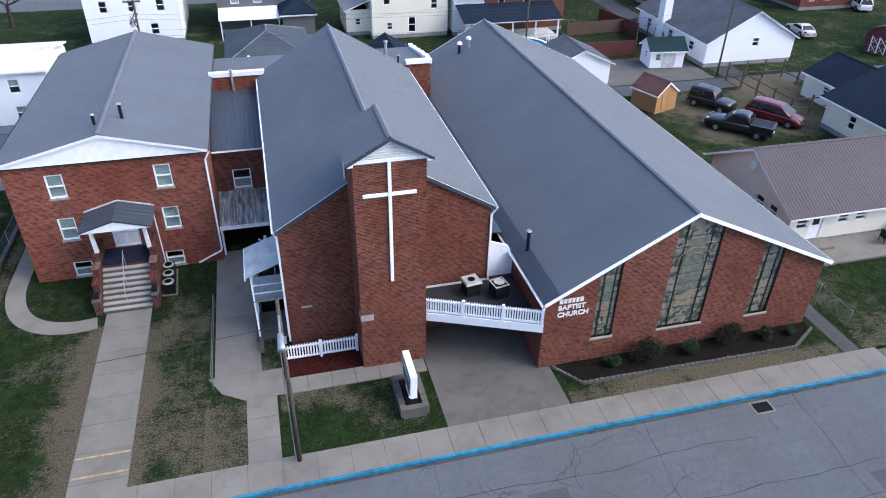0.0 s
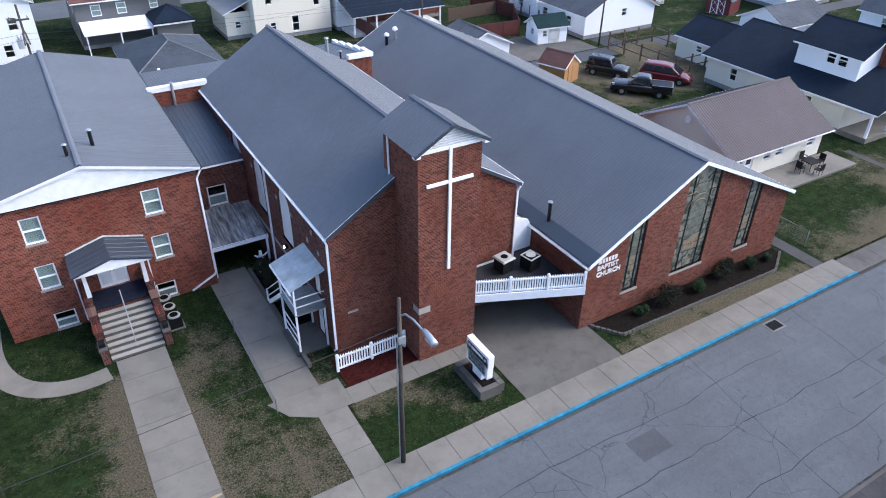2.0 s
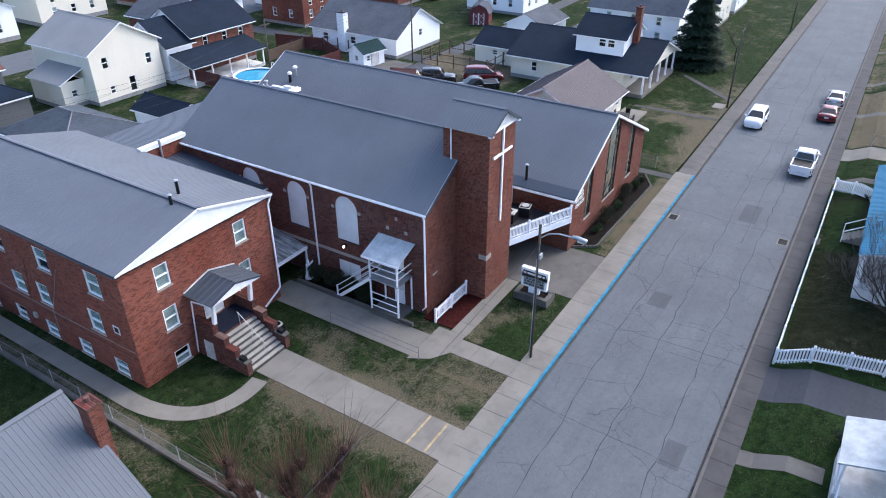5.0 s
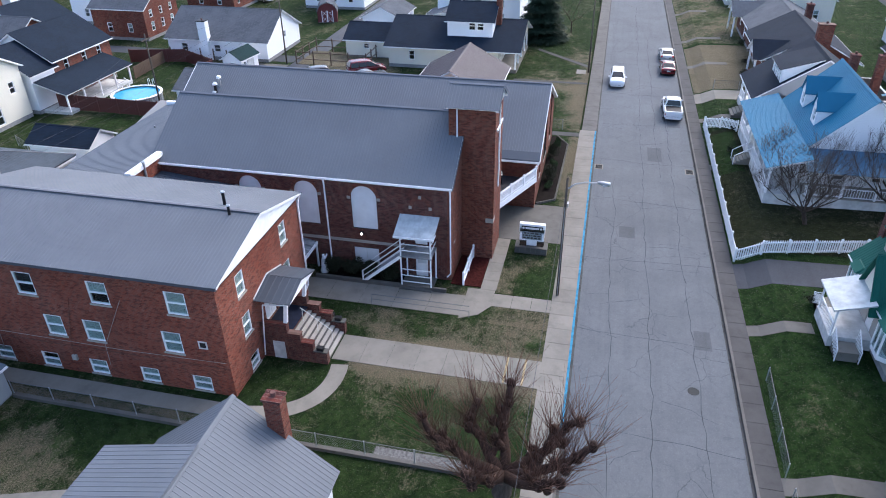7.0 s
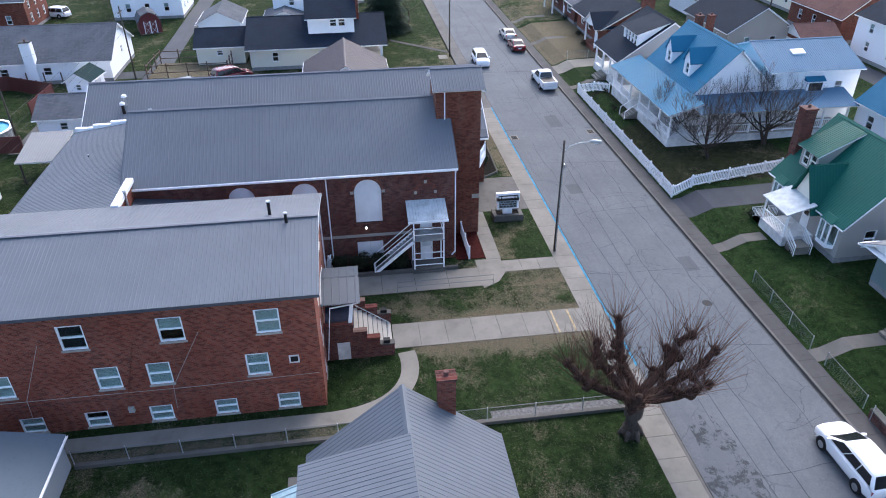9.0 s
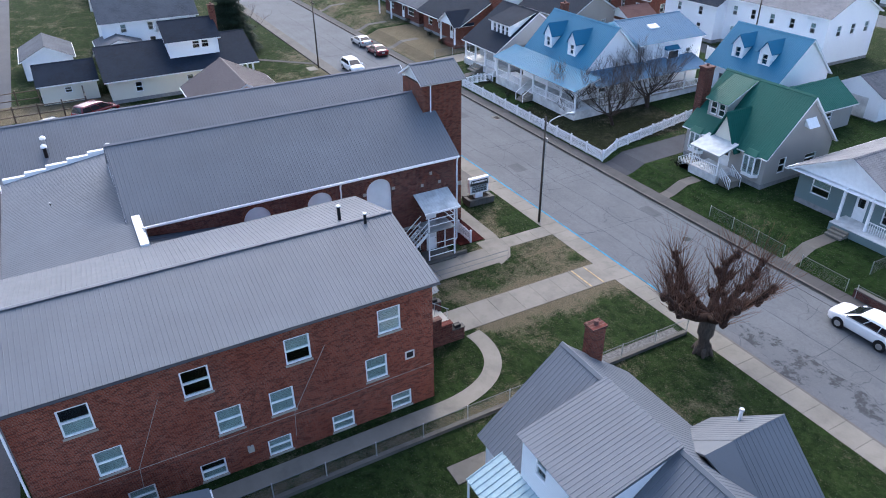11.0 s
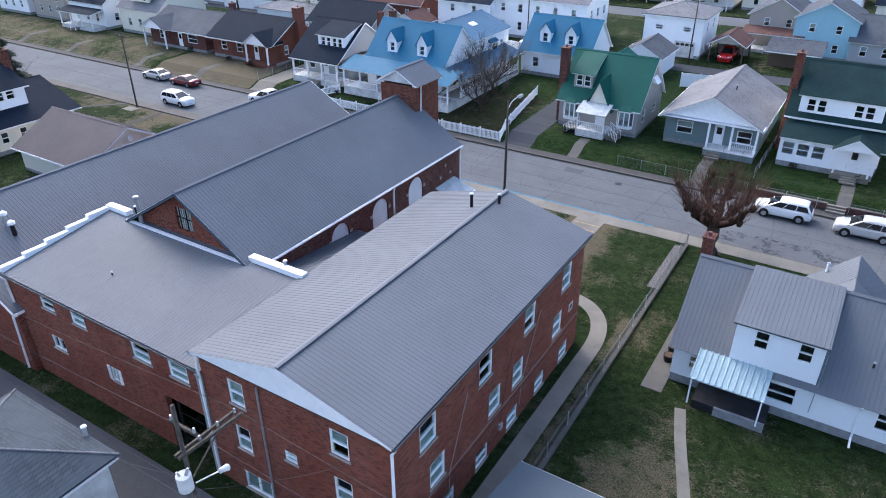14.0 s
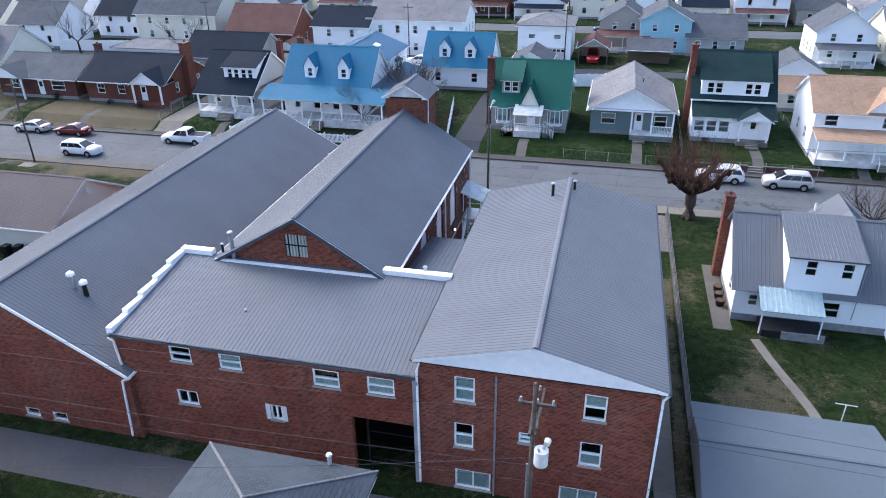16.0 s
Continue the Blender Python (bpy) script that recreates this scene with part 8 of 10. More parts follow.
# further rows, close together up to the rise beyond
SOLID = (("w_white", "sh_grey"), ("w_cream", "sh_lgrey"), ("w_white", "sh_black"), ("brick_h", "sh_brown"), ("w_white", "sh_lgrey"), ("w_tan", "sh_grey"), ("w_white", "sh_brown"), ("w_cream", "sh_black"))
rw_ = random.Random(31)
for r_, (y, xa, xb, step) in enumerate(((-47.5, 57, 125, 12), (-69.5, -72, 122, 11.7), (-86.5, -77, 126, 12.6), (-111, -87, 130, 14))):
    x, k = xa, r_ * 3
    while x < xb:
        wm, rm = SOLID[k % len(SOLID)]
        two = rw_.random() < 0.6
        w_, top = rw_.uniform(4.0, 5.4), (5.2 if two else 3.3)
        h = house(("red brick" if wm.startswith("brick") else {"w_white": "white", "w_cream": "cream", "w_tan": "tan"}[wm] + " frame") + (" two-storey" if two else " single-storey") + " house in the rows behind the gardens", (x, y - rw_.uniform(0, 4), 0), 180, group="far houses")
        wins = row(2, -w_ + 0.6, w_ - 0.6, 1.0, 0.9, 1.3, "") + (row(2, -w_ + 0.6, w_ - 0.6, 3.5, 0.8, 1.2, "") if two else [])
        body(h, -w_, w_, 0, 9, 0, top, wm, front=wins if r_ < 3 else (), right=row(2, 1, 8, 1.2, bl="") if r_ < 1 else (), style="single", sill="")
        gable_roof(h, -w_, w_, 0, 9, top, top + rw_.uniform(2.4, 3.4), rm, "y" if rw_.random() < 0.5 else "x", 0.35, wm)
        if r_ < 3 and rw_.random() < 0.6:
            slope_part(h, (-w_ + 0.3, -2.6, 2.4), (w_ - 0.3, -2.6, 2.4), (w_ - 0.3, 0.02, 3.0), (-w_ + 0.3, 0.02, 3.0), rm)
            for px in (-w_ + 0.5, 0, w_ - 0.5):
                part("porch_post", Geo().box(px - 0.09, -2.5, 0, px + 0.09, -2.3, 2.4), "white", h)
        x += step + rw_.uniform(-1.5, 1.5)
        k += 1

for x, y, wm, rm in ((91.2, -26.4, "w_white", "sh_grey"), (104.7, -27.8, "w_cream", "sh_grey"), (80.9, -36.9, "w_white", "sh_black"), (95.9, -38.7, "w_white", "sh_lgrey")):
    h = house(("cream" if wm == "w_cream" else "white") + " frame house with shingle roof behind the ranch houses", (x, y, 0), 180, group="far houses")
    body(h, -5, 5, 0, 9, 0, 4.4, wm, front=row(3, -4.4, 4.4, 1.0, 0.9, 1.3, "") + row(2, -4, 4, 3.0, 0.8, 1.1, ""), right=row(2, 1, 8, 1.2, bl=""), style="single", sill="")
    gable_roof(h, -5, 5, 0, 9, 4.4, 7.6, rm, "x", 0.35, wm)
# -- east of the church --
h = house("low cream house with ribbed mauve metal roof", (37.0, 31.6, 0), 0)
body(h, -5.4, 5.4, 0, 9.0, 0, 2.7, "w_cream", front=[(-4.4, 1.2, 0.9, 0.8), (-1.2, 1.3, 0.9, 0.7), (0.2, 1.3, 0.9, 0.7), (4, 1.2, 0.9, 0.8)], left=[(1.8, 1.2, 0.9, 1.0), (3.2, 1.2, 0.9, 1.0)], doors=[(-3.3, 0.3, "S")], found=0.3)
gable_roof(h, -5.4, 5.4, 0, 9.0, 2.7, 5.1, "roof_mauve", "x", 0.5, "w_cream")
part("patio", Geo().box(-5.4, -2.6, -0.05, 6.8, 0, 0.15), "concrete", h)
part("patio_step", Geo().box(-4.4, -1.2, 0.15, -2.4, 0, 0.35), "concrete", h)
vent_pipe(h, 1.0, 4.5, 4.6, 5.0, 0.1)
part("satellite_dish", Geo().tube([(-5.62, 4.3, 3.9), (-5.7, 4.3, 3.92)], 0.2, 14, 0.28), "dirty_white", h)
h = house("long cream house with black shingle roof, upper storey and pillared porch", (54.2, 31.0, 0), 0)
body(h, -6.2, 6.2, 2.5, 17.2, 0, 3.0, "w_cream", left=[(6, 1.1, 0.8, 1.2), (8, 1.1, 0.8, 1.2), (14, 1.1, 0.8, 1.2)], front=row(3, -4.5, 4.5, 1.1), doors=[(0, 0.4, "S")])
gable_roof(h, -6.2, 6.2, 0, 17.2, 3.0, 5.4, "sh_black", "y", 0.5, "w_cream")
part("porch_floor", Geo().box(-6.2, 0, -0.05, 6.2, 2.5, 0.45), "concrete", h)
for i in range(5):
    part("porch_post", Geo().box(-6.1 + i * 3.0, 0.1, 0.45, -5.9 + i * 3.0, 0.3, 3.0), "white", h)
body(h, -4.0, 2.6, 3.6, 9.6, 3.2, 6.0, "w_white", left=[(5.2, 4.7, 0.9, 1.1), (6.3, 4.7, 0.9, 1.1)], front=[(0.8, 4.4, 1.4, 1.1)], found=0)
gable_roof(h, -4.0, 2.6, 3.6, 9.6, 6.0, 7.7, "sh_black", "y", 0.35, "w_white")
chimney(h, -1.0, 3.2, 2.5, 9.0, 0.8, 0.7)
h = house("low cream garage with black shingle roof", (54.7, 49.3, 0), 0, "garage")
body(h, -3.1, 3.1, 0, 6.2, 0, 2.5, "w_cream", left=[(3.2, 1.2, 0.8, 0.7)], found=0.1)
gable_roof(h, -3.1, 3.1, 0, 6.2, 2.5, 4.1, "sh_black", "y", 0.3, "w_cream")
h = house("red barn shed with white cross-braced doors", (69.5, 65.2, 0), -70, "shed")
body(h, -1.6, 1.6, 0, 3.8, 0, 1.7, "barn_red", found=0.05)
gm_ = Geo()
for xa, za, xb, zb in ((-1.75, 1.65, -1.15, 2.7), (-1.15, 2.7, 0.0, 3.2), (0.0, 3.2, 1.15, 2.7), (1.15, 2.7, 1.75, 1.65)):
    gm_.hexa([(xa, -0.15, za), (xb, -0.15, zb), (xb, 3.95, zb), (xa, 3.95, za), (xa, -0.15, za + 0.08), (xb, -0.15, zb + 0.08), (xb, 3.95, zb + 0.08), (xa, 3.95, za + 0.08)])
part("roof", gm_, "sh_grey", h)
part("gable_end", Geo().prism([(-1.6, 0.02, 1.68), (1.6, 0.02, 1.68), (1.1, 0.02, 2.66), (0, 0.02, 3.14), (-1.1, 0.02, 2.66)], (0, 0.06, 0)), "barn_red", h)
for sx_ in (-1, 1):
    dr_ = part("double_door", Geo().box(sx_ * 0.45 - 0.42, -0.06, 0.08, sx_ * 0.45 + 0.42, -0.01, 1.9), "barn_red", h)
    for za, zb in ((0.1, 1.0), (1.0, 0.1), (1.05, 1.88), (1.88, 1.05)):
        part("door_brace", Geo().bar((sx_ * 0.45 - 0.4, -0.08, za), (sx_ * 0.45 + 0.4, -0.08, zb), 0.1, 0.03), "white", dr_)
    for xx in (-0.42, 0.42):
        part("door_trim", Geo().box(sx_ * 0.45 + xx - 0.05, -0.1, 0.08, sx_ * 0.45 + xx + 0.05, -0.06, 1.9), "white", dr_)
h = house("white garage with dark grey roof", (67.5, 51.0, 0), 0, "garage")
body(h, -4, 4, 0, 6, 0, 2.7, "w_white", left=[(2, 1.2, 0.8, 0.8)], found=0.1)
gable_roof(h, -4, 4, 0, 6, 2.7, 4.2, "sh_grey", "x", 0.3, "w_white")
h = house("tall white house with steep grey roof", (74.5, 33.5, 0), 0)
body(h, -5, 5, 0, 13, 0, 5.2, "w_white", left=row(3, 1, 12, 1.2) + row(3, 1, 12, 3.4, 0.8, 1.2), front=row(3, -4, 4, 1.2))
gable_roof(h, -5, 5, 0, 13, 5.2, 9.2, "sh_grey", "y", 0.35, "w_white")
h = house("open dark-roofed carport by the white house", (68.5, 42, 0), 0, "carport")
for x in (-2.8, 2.8):
    for y in (0, 5.5):
        part("post", Geo().box(x - 0.08, y - 0.08, 0, x + 0.08, y + 0.08, 2.5), "white", h)
gable_roof(h, -2.9, 2.9, 0, 5.6, 2.5, 3.4, "sh_grey", "x", 0.3, "w_white")
for i, (x, y, wm, rm) in enumerate(((90, 32, "w_cream", "sh_black"), (104, 32, "w_white", "sh_grey"), (118, 33, "brick_h", "sh_brown"), (84, 62, "w_white", "sh_grey"), (98, 64, "brick_h", "sh_black"), (112, 66, "w_tan", "sh_grey"))):
    h = house("pale house down the street" if not wm.startswith("brick") else "red brick house down the street", (x, y, 0), 0)
    body(h, -5, 5, 0, 11, 0, 4.4, wm, left=row(3, 1, 10, 1.2) + row(2, 1, 10, 3.0, 0.8, 1.1), front=row(3, -4, 4, 1.2))
    gable_roof(h, -5, 5, 0, 11, 4.4, 7.6, rm, "x" if i % 2 else "y", 0.35, wm)

# -- north of the alley --
h = house("long white house with grey shingle roof and white chimney", (52.0, 65.0, 0), 0)
body(h, -5.5, 5.5, 0, 15, 0, 2.9, "w_white", left=[(3, 1.1, 1.0, 1.0), (7.5, 1.1, 1.0, 1.0), (12.5, 1.1, 1.0, 1.0)], front=[(0.5, 2.0, 0.8, 1.0)])
gable_roof(h, -5.5, 5.5, 0, 15, 2.9, 5.9, "sh_grey", "y", 0.35, "w_white")
chimney(h, -5.7, 9.0, 0, 5.3, 1.0, 1.2, "w_white")
h = house("white garden shed with green roof", (42.3, 65.6, 0), -8, "shed")
body(h, -1.9, 1.9, 0, 2.8, 0, 2.1, "w_white", front=[(-1.0, 0.9, 0.6, 0.7)], doors=[], left=[(1.4, 0.9, 0.6, 0.7)], found=0.1)
gable_roof(h, -1.9, 1.9, 0, 2.8, 2.1, 3.0, "sh_green", "x", 0.25, "w_white")
part("double_door", Geo().box(-0.5, -0.05, 0.1, 0.9, 0.0, 1.9), "dirty_white", h)
h = house("small wooden barn shed with maroon roof", (35.9, 54.5, 0), 20, "shed")
body(h, -1.4, 1.4, 0, 3.0, 0, 1.9, "barn_wood", found=0.05)
gable_roof(h, -1.4, 1.4, 0, 3.0, 1.9, 2.9, "sh_brown", "y", 0.12, "barn_wood")
for s in (-1, 1):
    part("double_door", Geo().box(s * 0.36 - 0.34, -0.05, 0.08, s * 0.36 + 0.34, 0, 1.8), "barn_wood", h)
h = house("red brick and white two-storey house with black roof", (31.8, 82.0, 0), 0)
body(h, -5.2, 5.2, 0, 9, 0, 5.2, "brick_h", front=[(-3, 3.5, 0.8, 1.2), (0.2, 3.5, 0.8, 1.2), (3, 3.5, 0.8, 1.2)], left=row(3, 1, 8, 1.2), right=row(2, 1, 8, 3.4))
gable_roof(h, -5.2, 5.2, 0, 9, 5.2, 8.0, "sh_black", "x", 0.35, "w_white")
body(h, -9.0, -5.2, 0, 8, 0, 4.6, "w_white", front=[(-7.5, 3.0, 0.7, 0.8)], left=row(2, 1, 7, 1.2))
gable_roof(h, -9.0, -5.0, 0, 8, 4.6, 7.2, "sh_black", "x", 0.3, "w_white")
porch(h, -8.5, 3.2, -3.6, 0, 0.3, 2.3, "sh_black", 5, False, 1.0, 1.2)
h = house("cream-white two-storey house with pale roof", (17.6, 82.5, 0), 0)
body(h, -4.6, 4.6, 0, 11, 0, 6.0, "w_cream", front=[(-2.5, 1.0, 0.7, 0.9), (0.2, 0.6, 0.9, 1.8), (-2.8, 3.9, 0.8, 1.3), (2.9, 3.2, 0.8, 1.3)], right=row(2, 2, 10, 1.2) + row(2, 2, 10, 3.8), left=row(2, 2, 10, 1.2))
gable_roof(h, -4.6, 4.6, 0, 11, 6.0, 8.6, "roof_lt", "y", 0.35, "w_cream")
body(h, -7.4, -4.6, 2, 8, 0, 3.0, "w_cream", front=[(-6, 1.2, 0.7, 0.8)])
slope_part(h, (-7.7, 1.7, 2.95), (-7.7, 8.3, 2.95), (-4.6, 8.3, 4.2), (-4.6, 1.7, 4.2), "roof_lt")
h = house("charcoal two-storey house with black roof and white trim", (1.0, 88.5, 0), 0)
body(h, -5.5, 5.5, 0, 10, 0, 5.2, "w_dkgrey", front=[(-3.4, 3.4, 1.0, 1.2, "full"), (-0.8, 3.4, 1.0, 1.2, "full"), (2.6, 3.6, 0.9, 1.0, "full")], left=row(2, 1, 9, 3.2), right=row(2, 1, 9, 3.2))
gable_roof(h, -5.5, 5.5, 0, 10, 5.2, 7.8, "sh_brown", "x", 0.35, "w_dkgrey")
body(h, 1.8, 5.5, -4, 0, 0, 3.0, "w_dkgrey", right=[(-2, 1.2, 0.8, 1)])
hip_roof(h, 1.8, 5.5, -4, 0, 3.0, 4.3, "sh_black", 0.35)
part("awning", Geo().hexa([(-5.4, -3.4, 2.3), (1.6, -3.4, 2.3), (1.6, 0, 2.9), (-5.4, 0, 2.9), (-5.4, -3.4, 2.4), (1.6, -3.4, 2.4), (1.6, 0, 3.0), (-5.4, 0, 3.0)]), "white", h, "white metal awning")
for x in (-5.2, -1.8, 1.4):
    part("post", Geo().box(x - 0.06, -3.3, 0, x + 0.06, -3.18, 2.3), "white", h)
h = house("big white two-storey house with bay and pale roof", (-13.5, 86.0, 0), 0)
body(h, -5.0, 5.0, 0, 11, 0, 6.4, "w_white", front=[(0, 3.6, 0.9, 1.3), (-3, 3.6, 0.9, 1.3), (3, 3.6, 0.9, 1.3), (2.0, 1, 0.9, 1.3)], right=row(3, 1, 10, 3.4), left=row(3, 1, 10, 3.4))
gable_roof(h, -5.0, 5.0, 0, 11, 6.4, 9.0, "roof_lt", "y", 0.35, "w_white")
h = house("white building with low white roof beside the alley", (-23.6, 62.5, 0), 0)
body(h, -6, 6, 0, 7.6, 0, 5.2, "w_white", front=row(3, -5, 5, 3.3, 0.9, 1.2) + row(3, -5, 5, 1.0, 0.9, 1.2), right=row(3, 1, 9, 3.3) + row(3, 1, 9, 1.0))
gable_roof(h, -6, 6, 0, 7.6, 5.2, 5.9, "board", "x", 0.25, "w_white")
h = house("low dark-roofed garden garage with white walls", (12.8, 66.4, 0), 0, "garage")
body(h, -1.9, 1.9, 0, 6.6, 0, 2.3, "w_white", found=0.1)
gable_roof(h, -1.9, 1.9, 0, 6.6, 2.3, 3.4, "sh_black", "y", 0.25, "w_white")
h = house("long garage with dark hipped roof and white walls by the alley", (0.55, 62.35, 0), 0, "garage")
body(h, -3.5, 3.5, 0, 9.0, 0, 4.6, "dirty_white", left=[(5, 2.6, 0.8, 1.0)], right=[(5, 2.6, 0.8, 1.0)], found=0.2)
hip_roof(h, -3.5, 3.5, 0, 9.0, 4.75, 6.4, "sh_mid", 0.4)
vent_pipe(h, -1.8, -0.3, 4.5, 5.3, 0.09, "dirty_white", "white")
h = house("open pale-roofed lean-to by the alley", (19.5, 62.0, 0), 0, "shed")
for x in (-2.2, 2.2):
    for y in (0.1, 3.3):
        part("post", Geo().box(x - 0.07, y - 0.07, 0, x + 0.07, y + 0.07, 2.2 + (0.7 if x > 0 else 0)), "pole", h)
slope_part(h, (-2.5, -0.1, 2.2), (-2.5, 3.6, 2.2), (2.5, 3.6, 3.05), (2.5, -0.1, 3.05), "roof_lt")
h = house("small white garage with grey shingle roof beside the alley", (30.8, 62.4, 0), 0, "garage")
body(h, -3.1, 3.1, 0, 5.0, 0, 2.4, "w_white", left=[(2.5, 1.0, 0.8, 0.8)], found=0.1)
gable_roof(h, -3.1, 3.1, 0, 5.0, 2.4, 3.8, "sh_grey", "y", 0.3, "w_white")
for i, x in enumerate((-60, -44, -22, 4, 20, 38, 56, 74, 92, 110)):
    h = house("pale house in the street behind" if i % 3 else "red brick building in the street behind", (x, 121 + (i % 2) * 4, 0), 0, group="houses behind")
    wm, rm = ("brick_h", "w_white", "w_cream")[i % 3], ("sh_grey", "sh_black", "sh_brown")[i % 3]
    body(h, -6, 6, 0, 10, 0, 4.8, wm, front=row(3, -5, 5, 1.2) + row(3, -5, 5, 3.2, 0.8, 1.1))
    gable_roof(h, -6, 6, 0, 10, 4.8, 7.6, rm, "x" if i % 2 else "y", 0.35, wm)
for i, (x, y) in enumerate(((36, 92), (44, 96), (58, 88), (66, 98), (78, 84))):
    h = house("red brick building with grey roof" if i % 2 == 0 else "white frame house with grey roof", (x, y, 0), 0)
    wm, rm = ("brick_h", "w_white")[i % 2], ("sh_grey", "sh_black")[i % 2]
    body(h, -4.5, 4.5, 0, 9, 0, 4.8, wm, front=row(3, -4, 4, 1.2) + row(3, -4, 4, 3.2, 0.8, 1.1), left=row(2, 1, 8, 1.2))
    gable_roof(h, -4.5, 4.5, 0, 9, 4.8, 7.4, rm, "x" if i % 2 else "y", 0.35, wm)

# -- the white neighbour house by the brick wing: local x runs west, front faces the street --
h = house("white sided house with grey ribbed metal roof and rear dormer", (-26.8, 30.2, 0), 0)
ex, wx, ry_, by = 6.1, -6.8, 4.1, 8.6
body(h, wx, ex, 0, by, 0, 2.75, "w_white", back=[(4.9, 1.2, 0.65, 0.9), (0.35, 0.9, 1.6, 1.2), (-4.6, 1.2, 0.95, 1.3)], left=row(2, 1, 8, 1.1), right=[(2.0, 1.1, 0.9, 1.2), (6.6, 1.1, 0.9, 1.2)], front=row(3, -6, 5, 1.1), doors=[(2.6, 0.7, "N")], found=0.55)
f = (6.3 - 2.75) / (by - ry_)
slope_part(h, (wx - 0.3, by + 0.3, 2.75 - f * 0.3), (ex + 0.3, by + 0.3, 2.75 - f * 0.3), (ex + 0.3, ry_ + 0.2, 6.25), (wx - 0.3, ry_ + 0.2, 6.25), "roof", fascia="roof")
slope_part(h, (wx - 0.3, -0.35, 2.5), (ex + 0.3, -0.35, 2.5), (ex + 0.3, ry_ + 0.2, 6.25), (wx - 0.3, ry_ + 0.2, 6.25), "roof", fascia="roof")
ridge_cap(h, (wx - 0.3, ry_ + 0.2, 6.26), (ex + 0.3, ry_ + 0.2, 6.26), 0.8, 0.8, "roof", 0.15)
for x, d in ((wx, 0.2), (ex, -0.2)):
    part("gable_wall", Geo().prism([(x, 0, 2.7), (x, by, 2.7), (x, ry_ + 0.2, 6.05)], (d, 0, 0)), "w_white", h)
dw = [(1.85, 3.85, 0.75, 1.15), (-0.3, 3.85, 0.75, 1.15)]
part("dormer", wall_geo("x", by + 0.02, -1, -1.15, 3.2, 2.7, 5.3, w_ops(dw), 0.18), "w_white", h)
for c, z, w, hh in dw:
    window(h, c, by + 0.02, z, "N", w, hh, sill="white")
for x, s in ((-1.15, 0.15), (3.2, -0.15)):
    part("dormer_cheek", Geo().prism([(x, by, 2.7), (x, by, 5.25), (x, ry_ + 0.4, 6.12)], (s, 0, 0)), "w_white", h)
slope_part(h, (-1.3, by + 0.25, 5.27), (3.35, by + 0.25, 5.27), (3.35, ry_ + 0.15, 6.42), (-1.3, ry_ + 0.15, 6.42), "roof", fascia="roof")
part("front_gable", Geo().prism([(-4.6, -0.9, 0.0), (1.2, -0.9, 0.0), (1.2, -0.9, 3.2), (-1.7, -0.9, 5.65), (-4.6, -0.9, 3.2)], (0, 2.2, 0)), "w_white", h)
for x, m in ((-4.95, "roof"), (1.55, "roof")):
    slope_part(h, (x, -1.2, 2.95), (x, 1.8, 2.95), (-1.7, 3.4, 5.9), (-1.7, -1.2, 5.9), m, 0.1, m)
vent_pipe(h, -0.2, -0.6, 4.6, 5.2, 0.08, "white")
vent_pipe(h, -3.4, 7.2, 3.9, 4.2, 0.06)
chimney(h, 6.4, 2.3, 0, 6.5, 0.6, 0.8, "brick_h")
prof_ = []
for i in range(12):
    x = 0.9 + i * 0.32
    prof_ += [(x, 0.0), (x + 0.22, 0.0), (x + 0.24, 0.05), (x + 0.3, 0.05)]
aw_ = Geo().prism([(x, by, 2.78 + z) for x, z in prof_] + [(x, by, 2.74) for x in (4.74, 0.9)], (0, 1.9, -0.75))
part("awning", aw_, "awning_blue", h, "pale blue ribbed awning")
for x in (1.0, 4.6):
    part("awning_post", Geo().box(x - 0.04, by + 1.8, 0.3, x + 0.04, by + 1.88, 2.05), "white", h)
part("rear_deck", Geo().box(0.6, by, -0.05, 4.4, by + 1.7, 0.5), "deck", h)
part("deck_wall", Geo().box(0.6, by + 1.7, -0.05, 3.2, by + 1.85, 0.55), "found", h)
part("side_patio", Geo().box(ex, 1.0, -0.05, ex + 1.2, by + 1.5, 0.06), "concrete_dk", h)
downspout(h, [(-3.4, by + 0.35, 2.5), (-3.4, by + 0.1, 2.2), (-3.4, by + 0.1, 0.3), (-3.4, by + 0.7, 0.1)])
part("conduit", Geo().tube([(-1.3, by + 0.08, 4.8), (-1.2, by + 0.08, 1.0)], 0.025, 6), "grey_metal", h)
for i, (x, y) in enumerate(((ex + 0.5, 6.0), (ex + 0.5, 7.0), (ex + 0.45, 5.0))):
    pot = thing("garden_tub", "black garden tub on the paved strip beside the house", "tub", (-26.8 + x, 30.2 + y, 0.06), group="tubs beside the white house")
    part("tub", Geo().tube([(0, 0, 0), (0, 0, 0.45)], 0.26, 12, 0.33), "black", pot)
    part("soil", Geo().tube([(0, 0, 0.4), (0, 0, 0.455)], 0.28, 12), "soil", pot)
ribbon("garden_path", [(-22.0, 41.0), (-22.5, 42.9), (-23.0, 44.5), (-23.5, 46.0), (-24.0, 47.6), (-24.6, 50.4)], 0.6, 0.015, "concrete", "narrow broken concrete garden path")
flat("bare_patch", ragged(-21.4, 47.0, 3.0, 2.0, 3, 26), 0.004, "grass_tan", "bare worn patch in the back lawn", "yard", 0.05)
# tin-roofed shed at the garden's end
h = house("low shed with blue-grey sheet metal roof", (-21.4, 51.2, 0), 0, "shed")
body(h, -4.2, 4.2, 0, 7.2, 0, 2.1, "w_grey", found=0.1)
gable_roof(h, -4.2, 4.2, 0, 7.2, 2.1, 2.9, "tin_plain", "x", 0.2, "w_grey")


